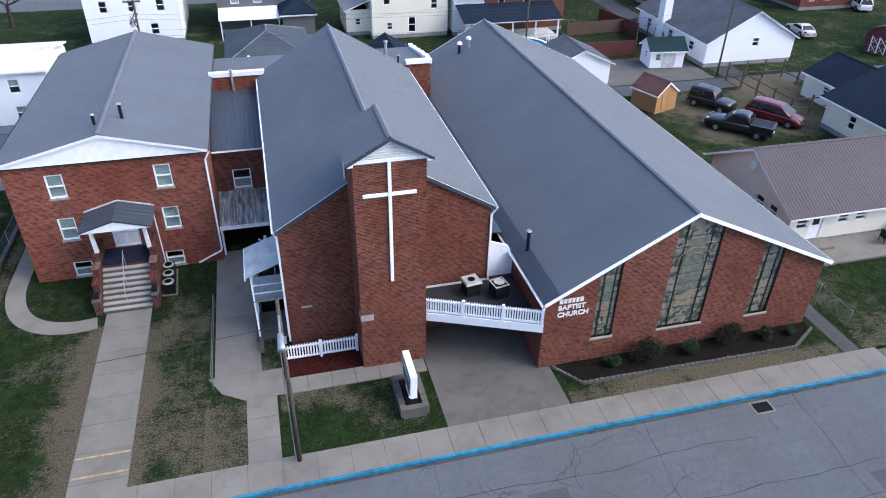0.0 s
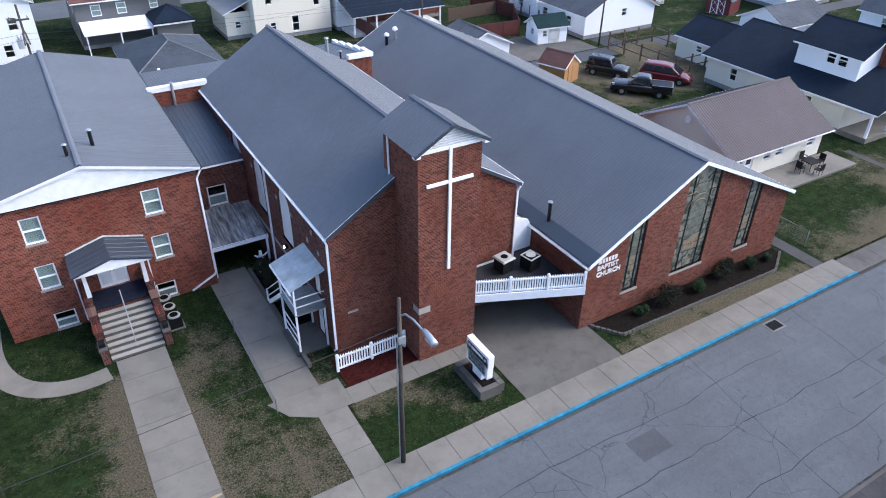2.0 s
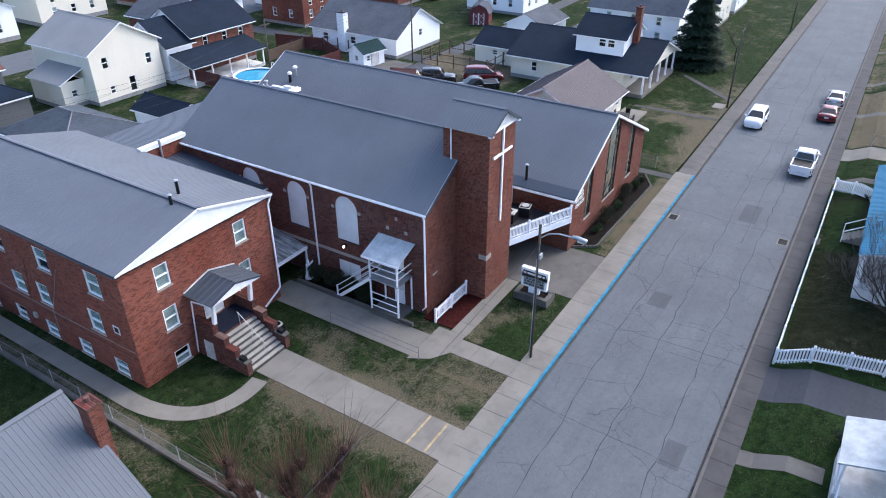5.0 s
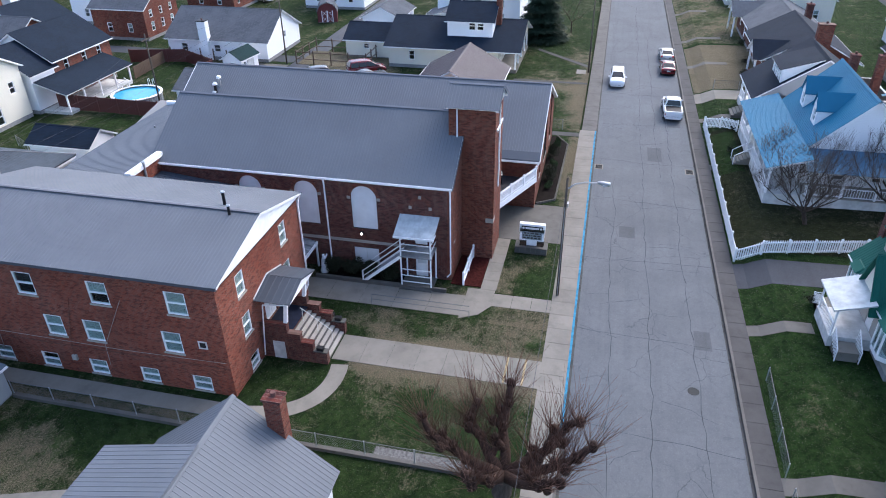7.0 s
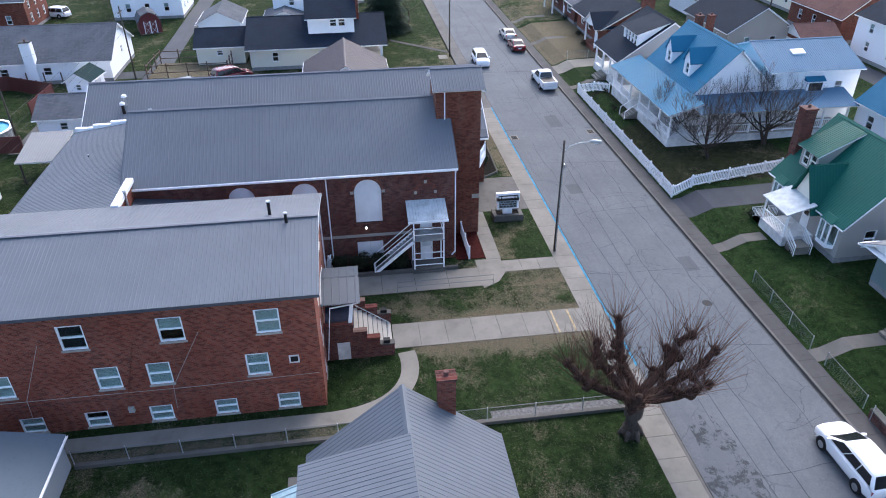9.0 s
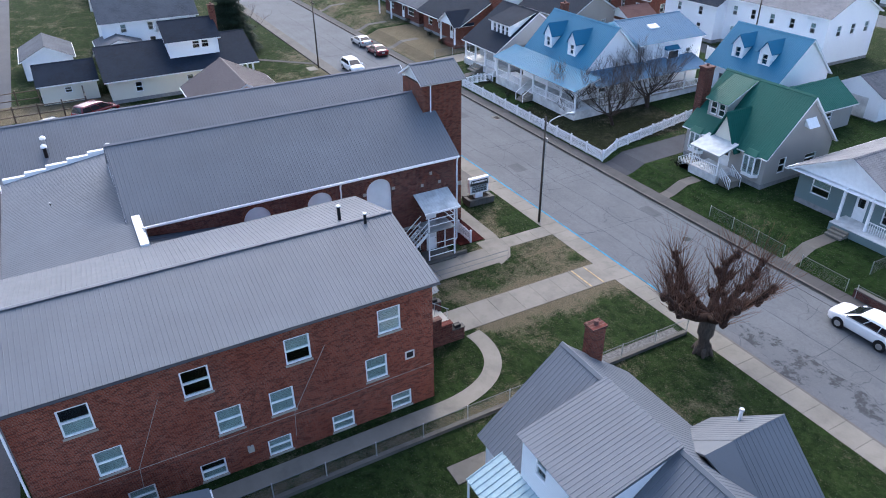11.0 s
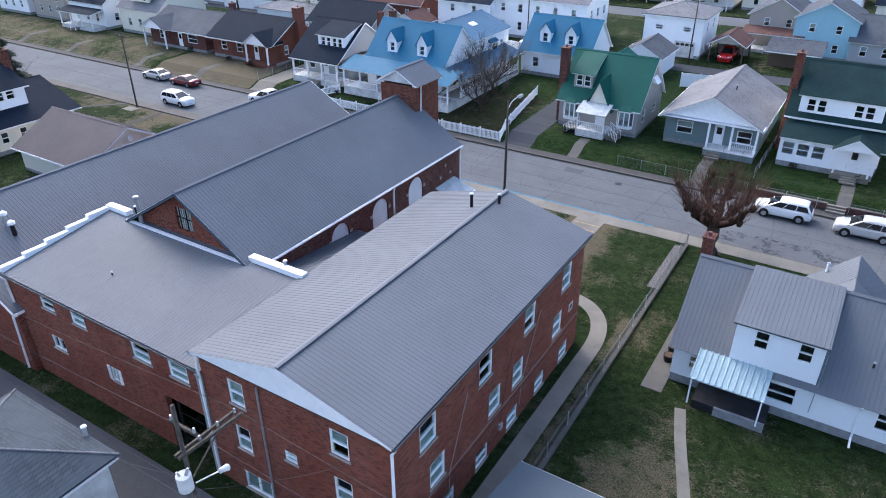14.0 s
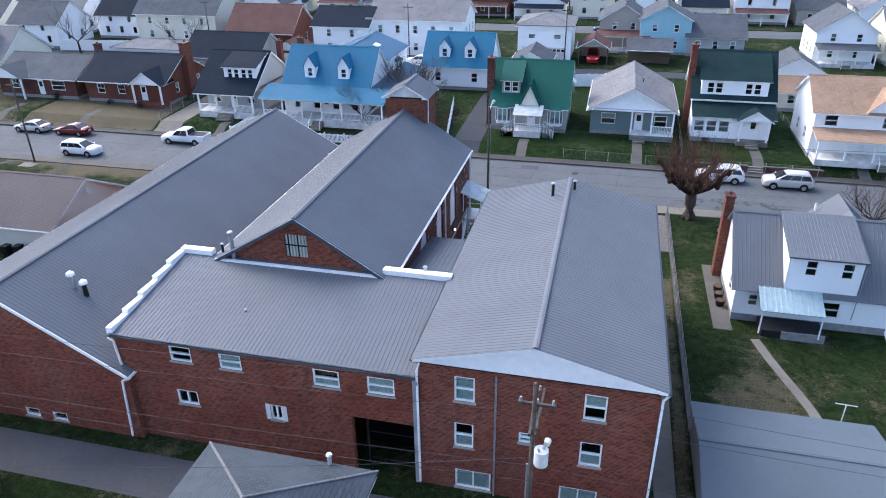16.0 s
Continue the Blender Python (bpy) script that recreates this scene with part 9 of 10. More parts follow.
# ---- street furniture, fences, wires ----
def wood_pole(x, y, h, label, lean=0.0):
    p = thing("utility_pole", label, "pole", (x, y, 0))
    part("shaft", Geo().tube([(0, 0, -0.1), (lean, 0, h)], 0.105, 12, 0.075), "pole", p, smooth=True)
    return p


lamp = wood_pole(-0.76, 21.45, 8.95, "weathered wooden street pole with curved lamp arm")
lamp.name, lamp["category"] = "street_lamp", "street lamp"
arm = part("lamp_arm", Geo().tube([(0, -0.1, 8.2), (0, -0.5, 8.55), (0, -1.1, 8.72), (0, -1.9, 8.74)], 0.04, 8), "grey_metal", lamp)
part("lamp_head", Geo().tube([(0, -1.85, 8.76), (0, -2.05, 8.78), (0, -2.45, 8.72), (0, -2.6, 8.68)], 0.1, 10, 0.15), "grey_metal", arm, smooth=True)
part("lamp_glass", Geo().tube([(0, -2.15, 8.66), (0, -2.5, 8.62)], 0.12, 10, 0.1), "lamp_clear", arm)
part("meter_box", Geo().box(-0.16, -0.2, 6.9, 0.16, -0.1, 7.2), "grey_metal", lamp)
part("conduit", Geo().tube([(-0.15, 0, 0), (-0.14, 0, 6.9)], 0.025, 6), "grey_metal", lamp)

alley_pole = wood_pole(-9.75, 62.9, 11.2, "wooden alley pole with long double arm and white transformer")
for x in (-0.16, 0.16):
    part("crossarm", Geo().bar((x, -2.5, 9.0), (x * 0.6, 0.3, 9.1), 0.09, 0.12), "pole", alley_pole)
ca = part("crossarm", Geo().box(-0.75, -0.2, 10.1, 0.6, -0.1, 10.22), "pole", alley_pole)
for x in (-0.65, 0.5):
    part("insulator", Geo().tube([(x, -0.15, 10.22), (x, -0.15, 10.42)], 0.06, 8, 0.04), "grey_metal", ca)
for y in (-2.3, -1.5, -0.7):
    part("insulator", Geo().tube([(0, y, 9.1), (0, y, 9.3)], 0.06, 8, 0.04), "grey_metal", ca)
part("brace", Geo().bar((0, -1.6, 8.98), (0, -0.1, 7.8), 0.05, 0.05), "pole", alley_pole)
tf = part("transformer", Geo().tube([(-0.38, 0.45, 8.0), (-0.38, 0.45, 8.65)], 0.26, 18), "dirty_white", alley_pole, "white transformer can", smooth=False)
part("bushing", Geo().tube([(-0.45, 0.4, 8.65), (-0.5, 0.3, 8.9)], 0.06, 8, 0.05), "grey_metal", tf)
part("bushing", Geo().tube([(-0.3, 0.55, 8.65), (-0.28, 0.6, 8.85)], 0.05, 8, 0.04), "grey_metal", tf)
la = part("lamp_arm", Geo().tube([(-0.1, -0.1, 7.6), (-0.4, -0.5, 7.75), (-0.5, -0.9, 7.7)], 0.03, 6), "grey_metal", alley_pole)
part("lamp_head", Geo().tube([(-0.5, -0.85, 7.72), (-0.5, -1.2, 7.6)], 0.09, 10, 0.14), "dirty_white", la)
part("conduit", Geo().tube([(0.16, -0.05, 0.0), (0.14, -0.05, 7.4)], 0.04, 6), "grey_metal", alley_pole)
for x, y, h, l in ((50.2, 21.9, 9.2, "wooden street pole beside the pavement"), (27.4, 69.6, 8.5, "dark wooden pole beside the pool"), (46.6, 62.4, 9.0, "dark wooden pole beside the lane"), (-3.8, -28.2, 9.0, "wooden pole behind the gardens"), (21.1, -28.0, 9.0, "wooden pole behind the gardens"), (56.8, -28.0, 9.0, "wooden pole behind the gardens"), (-48, 62.3, 9.5, "wooden pole beside the alley"), (-46, 21.55, 9.0, "wooden pole beside the street"), (92, 21.9, 9.0, "wooden street pole beside the pavement")):
    q = wood_pole(x, y, h, l)
    part("crossarm", Geo().box(-0.8, -0.06, h - 0.7, 0.8, 0.06, h - 0.58), "pole", q)
flat("pole_pad", rect(49.4, 22.2, 51.2, 23.4), 0.02, "concrete", "square pale concrete pad beside the pole", "pad", 0.05)


def wire(a, b, sag, r=0.008, label="thin sagging overhead cable"):
    a, b = Vector(a), Vector(b)
    pts = [a.lerp(b, i / 16) - Vector((0, 0, sag * 4 * (i / 16) * (1 - i / 16))) for i in range(17)]
    return solo("overhead_cable", Geo().tube(pts, r, 5), "wire", label, "cable")


for dy, z in ((-2.3, 9.3), (-0.7, 9.3), (0.0, 7.4), (0.0, 6.6)):
    wire((-9.75, 62.9 + dy, z), (46.6, 62.4 + dy * 0.4, z - 0.4), 0.9)
    wire((-9.75, 62.9 + dy, z), (-48, 61.8 + dy * 0.5, z), 0.9)
wire((-0.9, 21.5, 7.6), (-46, 21.55, 7.6), 0.9, 0.012)
wire((-9.75, 62.8, 7.2), (-13.9, 57.95, 6.8), 0.3)
wire((27.2, 70.2, 7.6), (46.6, 62.4, 8.0), 0.4)
wire((27.2, 70.2, 7.6), (-9.75, 62.9, 7.8), 0.9)

# white picket fence round the corner garden
picket_fence("picket_fence", (6.2, 9.15), (33.2, 9.05), 1.1, "long white vinyl picket fence along the street", "white garden fence", 2.4, 0.16, 0.1)
picket_fence("picket_fence", (6.2, 9.15), (8.6, -5.2), 1.1, "white vinyl picket fence beside the driveway", "white garden fence", 1.8, 0.16, 0.1)
picket_fence("picket_fence", (33.2, 9.0), (30.7, 6.2), 1.1, "short white picket fence return beside the house", "white garden fence", 2.4, 0.16, 0.1)


def panel_fence(pts, h, material, label, gap=2.4):
    for a, b in zip(pts, pts[1:]):
        d = Vector(b) - Vector(a)
        f = thing("board_fence", label, "fence", (*a, 0), math.degrees(math.atan2(d.y, d.x)))
        n = max(1, round(d.length / gap))
        pm = Geo().box(-0.06, -0.06, 0, 0.06, 0.06, h + 0.08).mesh("post")
        w = d.length / n
        k = max(2, int(w / 0.3))
        prof = [(0.06, -0.02)]
        for i in range(k):
            xa, xb = 0.06 + (w - 0.12) * i / k, 0.06 + (w - 0.12) * (i + 0.93) / k
            prof += [(xa, 0.035), (xb, 0.035), (xb, 0.02)] + ([(0.06 + (w - 0.12) * (i + 1) / k, 0.02)] if i < k - 1 else [])
        prof += [(w - 0.06, -0.02)]
        me = Geo().prism([(u, v, 0.08) for u, v in prof], (0, 0, h - 0.08)).mesh("panel")
        for i in range(n + 1):
            part("post", pm, material, f).location.x = w * i
        for i in range(n):
            part("panel", me, material, f).location.x = w * i


panel_fence([(-5.8, -16.9), (-10.3, -17.7), (-15.5, -18.7)], 1.8, "white", "solid white vinyl privacy fence")
panel_fence([(10.9, -20.3), (23.1, -22.0)], 1.7, "white", "solid white vinyl fence behind the garden")
panel_fence([(24.6, 68.0), (24.8, 81.0)], 1.8, "red_fence", "dark red wooden board fence")
panel_fence([(34.5, 70.6), (41.0, 70.3), (44.6, 76.5), (43.0, 84.0)], 1.8, "red_fence", "dark red wooden board fence beside the apron")
panel_fence([(85.1, -25.0), (69.0, -26.9)], 1.9, "white", "long white board fence behind the ranch houses", 3.4)
panel_fence([(45.9, 79.5), (36.5, 79.0)], 1.6, "brown_fence", "brown wooden board fence")


def chain_fence(a, b, h, label, gap=2.6):
    d = Vector(b) - Vector(a)
    f = thing("chain_fence", label, "fence", (*a, 0), math.degrees(math.atan2(d.y, d.x)))
    n = max(1, round(d.length / gap))
    pm = Geo().tube([(0, 0, -0.02), (0, 0, h + 0.05)], 0.03, 6).mesh("post")
    for i in range(n + 1):
        part("post", pm, "grey_metal", f).location.x = d.length * i / n
    part("top_rail", Geo().tube([(0, 0, h), (d.length, 0, h)], 0.018, 6), "mesh_wire", f)
    g = Geo()
    step = 0.16
    k = int((d.length + h) / step)
    for i in range(k):
        for s in (0, 1):
            x0, x1 = i * step - h, i * step
            lo, hi = max(0, x0), min(d.length, x1)
            if hi - lo < 0.02:
                continue
            za, zb = lo - x0, hi - x0
            if s:
                za, zb = h - za, h - zb
            g.bar((lo, 0, za), (hi, 0, zb), 0.004, 0.004)
    part("wire_mesh", g, "mesh_wire", f, kind="stuff")
    return f


chain_fence((-17.25, 51.0), (-17.25, 21.9), 1.1, "low grey chain-link fence along the side walk")
chain_fence((-6.9, 8.9), (-14.1, 9.1), 0.95, "low grey chain-link fence along the pavement")
chain_fence((-15.6, 9.1), (-19.2, 9.15), 0.95, "low grey chain-link fence along the pavement")
chain_fence((-19.3, 7.0), (-19.6, -10), 1.0, "low grey chain-link fence between gardens")
chain_fence((-20.0, 9.3), (-32.5, 9.3), 1.0, "low grey chain-link fence above the retaining wall")
chain_fence((-32.6, 7.0), (-31.5, -12), 1.0, "low grey chain-link fence between gardens")
chain_fence((44.0, 7.2), (44.3, -4.0), 1.1, "grey chain-link fence beside the driveway")
chain_fence((29.8, 23.6), (29.8, 46), 1.1, "grey chain-link fence beside the church hall")
chain_fence((14.5, 78.0), (8.0, 66.0), 1.1, "grey chain-link fence beside the yard")
solo("fence_kerb", Geo().box(-17.4, 22.0, 0, -17.15, 51.0, 0.22), "concrete_dk", "low concrete kerb under the chain-link fence", "kerb", kind="structure")
flat("gravel_strip", rect(-17.15, 22.3, -16.45, 29.5), 0.02, "gravel", "strip of pale gravel beside the fence", "gravel", 0.05)
rw = thing("retaining_wall", "low dark brick retaining wall with concrete cap", "wall", (-26, 9.1, 0))
for xa, xb in ((-7.0, -1.3), (0.2, 6.2)):
    w_ = part("brick_face", Geo().box(xa, -0.1, -0.05, xb, 0.2, 0.55), "brick_m", rw)
    part("cap", Geo().box(xa, -0.14, 0.55, xb, 0.24, 0.63), "concrete_dk", w_)
for i in range(3):
    part("step", Geo().box(-1.3, 0.4 - i * 0.3, -0.05, 0.2, 0.7 - i * 0.3, 0.16 * (i + 1)), "concrete", rw)
# garden fence of posts and rails beside the lot
pr = thing("post_fence", "open dark timber post and rail fence round a garden plot", "fence", (46.8, 51.0, 0))
pp_ = [(0, 0), (2.2, 0), (4.4, 0), (6.4, 0), (6.4, 2.4), (6.4, 4.8), (6.4, 7.2), (6.4, 9.6), (4.2, 9.8), (2.1, 9.9), (0, 10), (0, 7.5), (0, 5), (0, 2.5)]
for i, (x, y) in enumerate(pp_):
    part("post", Geo().box(x - 0.07, y - 0.07, 0, x + 0.07, y + 0.07, 1.9), "brown_fence", pr)
    x2, y2 = pp_[(i + 1) % len(pp_)]
    for z in (0.7, 1.6):
        part("rail", Geo().bar((x, y, z), (x2, y2, z), 0.06, 0.1), "brown_fence", pr)
flat("garden_plot", rect(46.8, 51.0, 53.2, 61.0), 0.012, "grass_dry", "bare dry garden plot", "yard", 0.05)
for i in range(6):
    wx_ = 45.2 + i * 0.2
    solo("lane_fence_post", Geo().box(wx_ - 0.06, 66.5 + i * 2.1 - 0.06, 0, wx_ + 0.06, 66.5 + i * 2.1 + 0.06, 1.7), "brown_fence", "dark timber fence post beside the lane", "post", "lane posts")

# clutter beside the mauve-roofed house, and a washing line post in the back lawn
for i, (x, y, m, lb) in enumerate(((35.5, 41.6, "black", "black wheeled bin behind the mauve-roofed house"), (34.5, 41.4, "black", "black wheeled bin behind the mauve-roofed house"), (33.5, 41.3, "c_blue", "dark blue wheeled bin behind the mauve-roofed house"))):
    b_ = thing("wheeled_bin", lb, "bin", (x, y, 0), 8 * i, "wheeled bins")
    part("bin_body", Geo().hexa([(-0.22, -0.25, 0.05), (0.22, -0.25, 0.05), (0.22, 0.25, 0.05), (-0.22, 0.25, 0.05), (-0.29, -0.34, 0.98), (0.29, -0.34, 0.98), (0.29, 0.34, 0.98), (-0.29, 0.34, 0.98)]), m, b_)
    part("lid", Geo().hexa([(-0.31, -0.36, 0.98), (0.31, -0.36, 0.98), (0.31, 0.38, 0.98), (-0.31, 0.38, 0.98), (-0.29, -0.34, 1.02), (0.29, -0.34, 1.02), (0.29, 0.36, 1.08), (-0.29, 0.36, 1.08)]), m, b_)
    for s in (-0.2, 0.2):
        part("wheel", Geo().tube([(s - 0.03, 0.28, 0.1), (s + 0.03, 0.28, 0.1)], 0.1, 10), "tyre", b_)
wl_ = thing("washing_line_post", "pale steel T-shaped washing line post on the lawn", "post", (-25.0, 49.3, 0))
part("upright", Geo().tube([(0, 0, 0), (0, 0, 1.9)], 0.035, 8), "dirty_white", wl_)
part("crossbar", Geo().tube([(-0.55, 0, 1.88), (0.55, 0, 1.92)], 0.028, 8), "dirty_white", wl_)

# swimming pool
pool = thing("swimming_pool", "round above-ground pool with white rim and blue water", "pool", (28.6, 73.3, 0))


def ring_skin(r0, r1, z0, z1, n=28):
    """A hollow round wall as one skin."""
    g_ = Geo()
    for k in range(n):
        c_, s_ = math.cos(6.2832 * k / n), math.sin(6.2832 * k / n)
        g_.v += [(r0 * c_, r0 * s_, z0), (r1 * c_, r1 * s_, z0), (r1 * c_, r1 * s_, z1), (r0 * c_, r0 * s_, z1)]
    for k in range(n):
        a_, b_ = 4 * k, 4 * ((k + 1) % n)
        for m in range(4):
            m2 = (m + 1) % 4
            g_.f.append((a_ + m, b_ + m, b_ + m2, a_ + m2))
    return g_


part("pool_wall", ring_skin(2.7, 2.8, 0, 1.15), "roof_tin", pool)
part("pool_rim", ring_skin(2.62, 2.92, 1.15, 1.22), "white", pool)
part("pool_water", Geo().tube([(0, 0, 0.9), (0, 0, 1.02)], 2.7, 28), "pool", pool)
part("pool_ladder", Geo().tube([(2.9, 0.3, 0), (2.9, 0.3, 1.9), (3.2, 0.3, 1.9), (3.5, 0.3, 0)], 0.03, 6).tube([(2.9, -0.3, 0), (2.9, -0.3, 1.9), (3.2, -0.3, 1.9), (3.5, -0.3, 0)], 0.03, 6), "white", pool)

# patio table with chairs beside the mauve-roofed house
pt = thing("patio_table", "dark metal patio table on the concrete patio", "table", (39.6, 30.3, 0.15))
part("tabletop", Geo().box(-0.6, -0.5, 0.68, 0.6, 0.5, 0.73), "black", pt)
for x in (-0.5, 0.5):
    for y in (-0.4, 0.4):
        part("leg", Geo().tube([(x, y, 0), (x, y, 0.68)], 0.02, 6), "black", pt)
chair = thing("patio_chair", "dark metal patio chair beside the table", "chair", (38.4, 30.3, 0.15), 90, "patio chairs")
part("seat", Geo().box(-0.25, -0.25, 0.42, 0.25, 0.25, 0.46), "black", chair)
part("backrest", Geo().box(-0.25, 0.22, 0.46, 0.25, 0.27, 0.98), "black", chair)
for x in (-0.22, 0.22):
    for y in (-0.22, 0.22):
        part("leg", Geo().tube([(x, y, 0), (x, y, 0.42)], 0.018, 6), "black", chair)
    part("armrest", Geo().box(x - 0.03, -0.22, 0.64, x + 0.03, 0.24, 0.67), "black", chair)
for x, y, a in ((40.8, 30.3, -90), (39.3, 29.35, 180), (40.0, 31.15, 0)):
    copy_thing(chair, pose(x, y, 0.15, 0, 0, a))


# ---- vehicles ----
def loft(rings):
    """Closed skin through rings of equal length."""
    g = Geo()
    n = len(rings[0])
    for r in rings:
        g.v += [tuple(p) for p in r]
    for i in range(len(rings) - 1):
        for k in range(n):
            k2 = (k + 1) % n
            g.f.append((i * n + k, i * n + k2, (i + 1) * n + k2, (i + 1) * n + k))
    g.f.append(tuple(range(n - 1, -1, -1)))
    g.f.append(tuple((len(rings) - 1) * n + k for k in range(n)))
    return g


WHEEL = (Geo().tube([(0, -0.11, 0), (0, 0.11, 0)], 0.34, 18).mesh("tyre"), Geo().tube([(0, -0.118, 0), (0, 0.118, 0)], 0.21, 12).mesh("rim"))
# kind: length, width, body stations (x, sill z, shoulder z, bonnet z), cabin (base x0, x1, roof x0, x1, belt z, roof z)
CARS = {
    "suv": (4.55, 1.86, [(-2.28, 0.5, 0.85, 0.98), (-2.22, 0.36, 1.02, 1.1), (-1.7, 0.28, 1.06, 1.12), (-0.6, 0.26, 1.06, 1.1), (0.6, 0.26, 1.04, 1.1), (1.2, 0.26, 1.02, 1.12), (1.8, 0.28, 0.98, 1.08), (2.15, 0.32, 0.9, 1.0), (2.27, 0.44, 0.74, 0.85)], (-2.22, 1.35, -1.82, 0.3, 1.06, 1.68)),
    "sedan": (4.75, 1.82, [(-2.37, 0.5, 0.75, 0.86), (-2.27, 0.3, 0.88, 0.98), (-1.8, 0.24, 0.92, 1.0), (-0.6, 0.22, 0.92, 0.96), (0.6, 0.22, 0.9, 0.95), (1.2, 0.22, 0.86, 0.94), (1.8, 0.24, 0.78, 0.86), (2.2, 0.3, 0.7, 0.76), (2.37, 0.4, 0.56, 0.62)], (-1.85, 1.15, -0.95, 0.1, 0.93, 1.44)),
    "van": (5.1, 1.95, [(-2.55, 0.5, 0.85, 0.96), (-2.47, 0.34, 1.0, 1.05), (-1.8, 0.26, 1.02, 1.08), (-0.5, 0.24, 1.02, 1.06), (1.0, 0.24, 1.0, 1.06), (1.5, 0.24, 0.97, 1.06), (2.05, 0.26, 0.88, 0.97), (2.4, 0.32, 0.76, 0.84), (2.55, 0.42, 0.62, 0.7)], (-2.46, 1.6, -2.15, 0.5, 1.05, 1.78)),
    "jeep": (4.4, 1.86, [(-2.1, 0.55, 0.95, 1.0), (-2.04, 0.45, 1.05, 1.1), (-1.4, 0.42, 1.08, 1.12), (-0.4, 0.42, 1.08, 1.12), (0.5, 0.42, 1.08, 1.12), (0.8, 0.42, 1.06, 1.13), (1.5, 0.44, 1.03, 1.1), (2.05, 0.5, 0.98, 1.05), (2.15, 0.55, 0.85, 0.92)], (-2.05, 0.75, -1.95, 0.3, 1.1, 1.85)),
    "pickup": (5.8, 1.98, [(-2.86, 0.5, 0.7, 0.74), (-2.8, 0.4, 0.72, 0.76), (-1.0, 0.36, 0.72, 0.76), (-0.96, 0.36, 1.08, 1.13), (0.6, 0.36, 1.08, 1.12), (1.3, 0.36, 1.06, 1.16), (2.1, 0.38, 1.03, 1.11), (2.65, 0.42, 0.95, 1.02), (2.9, 0.52, 0.78, 0.85)], (-0.96, 1.42, -0.78, 0.5, 1.1, 1.86)),
}


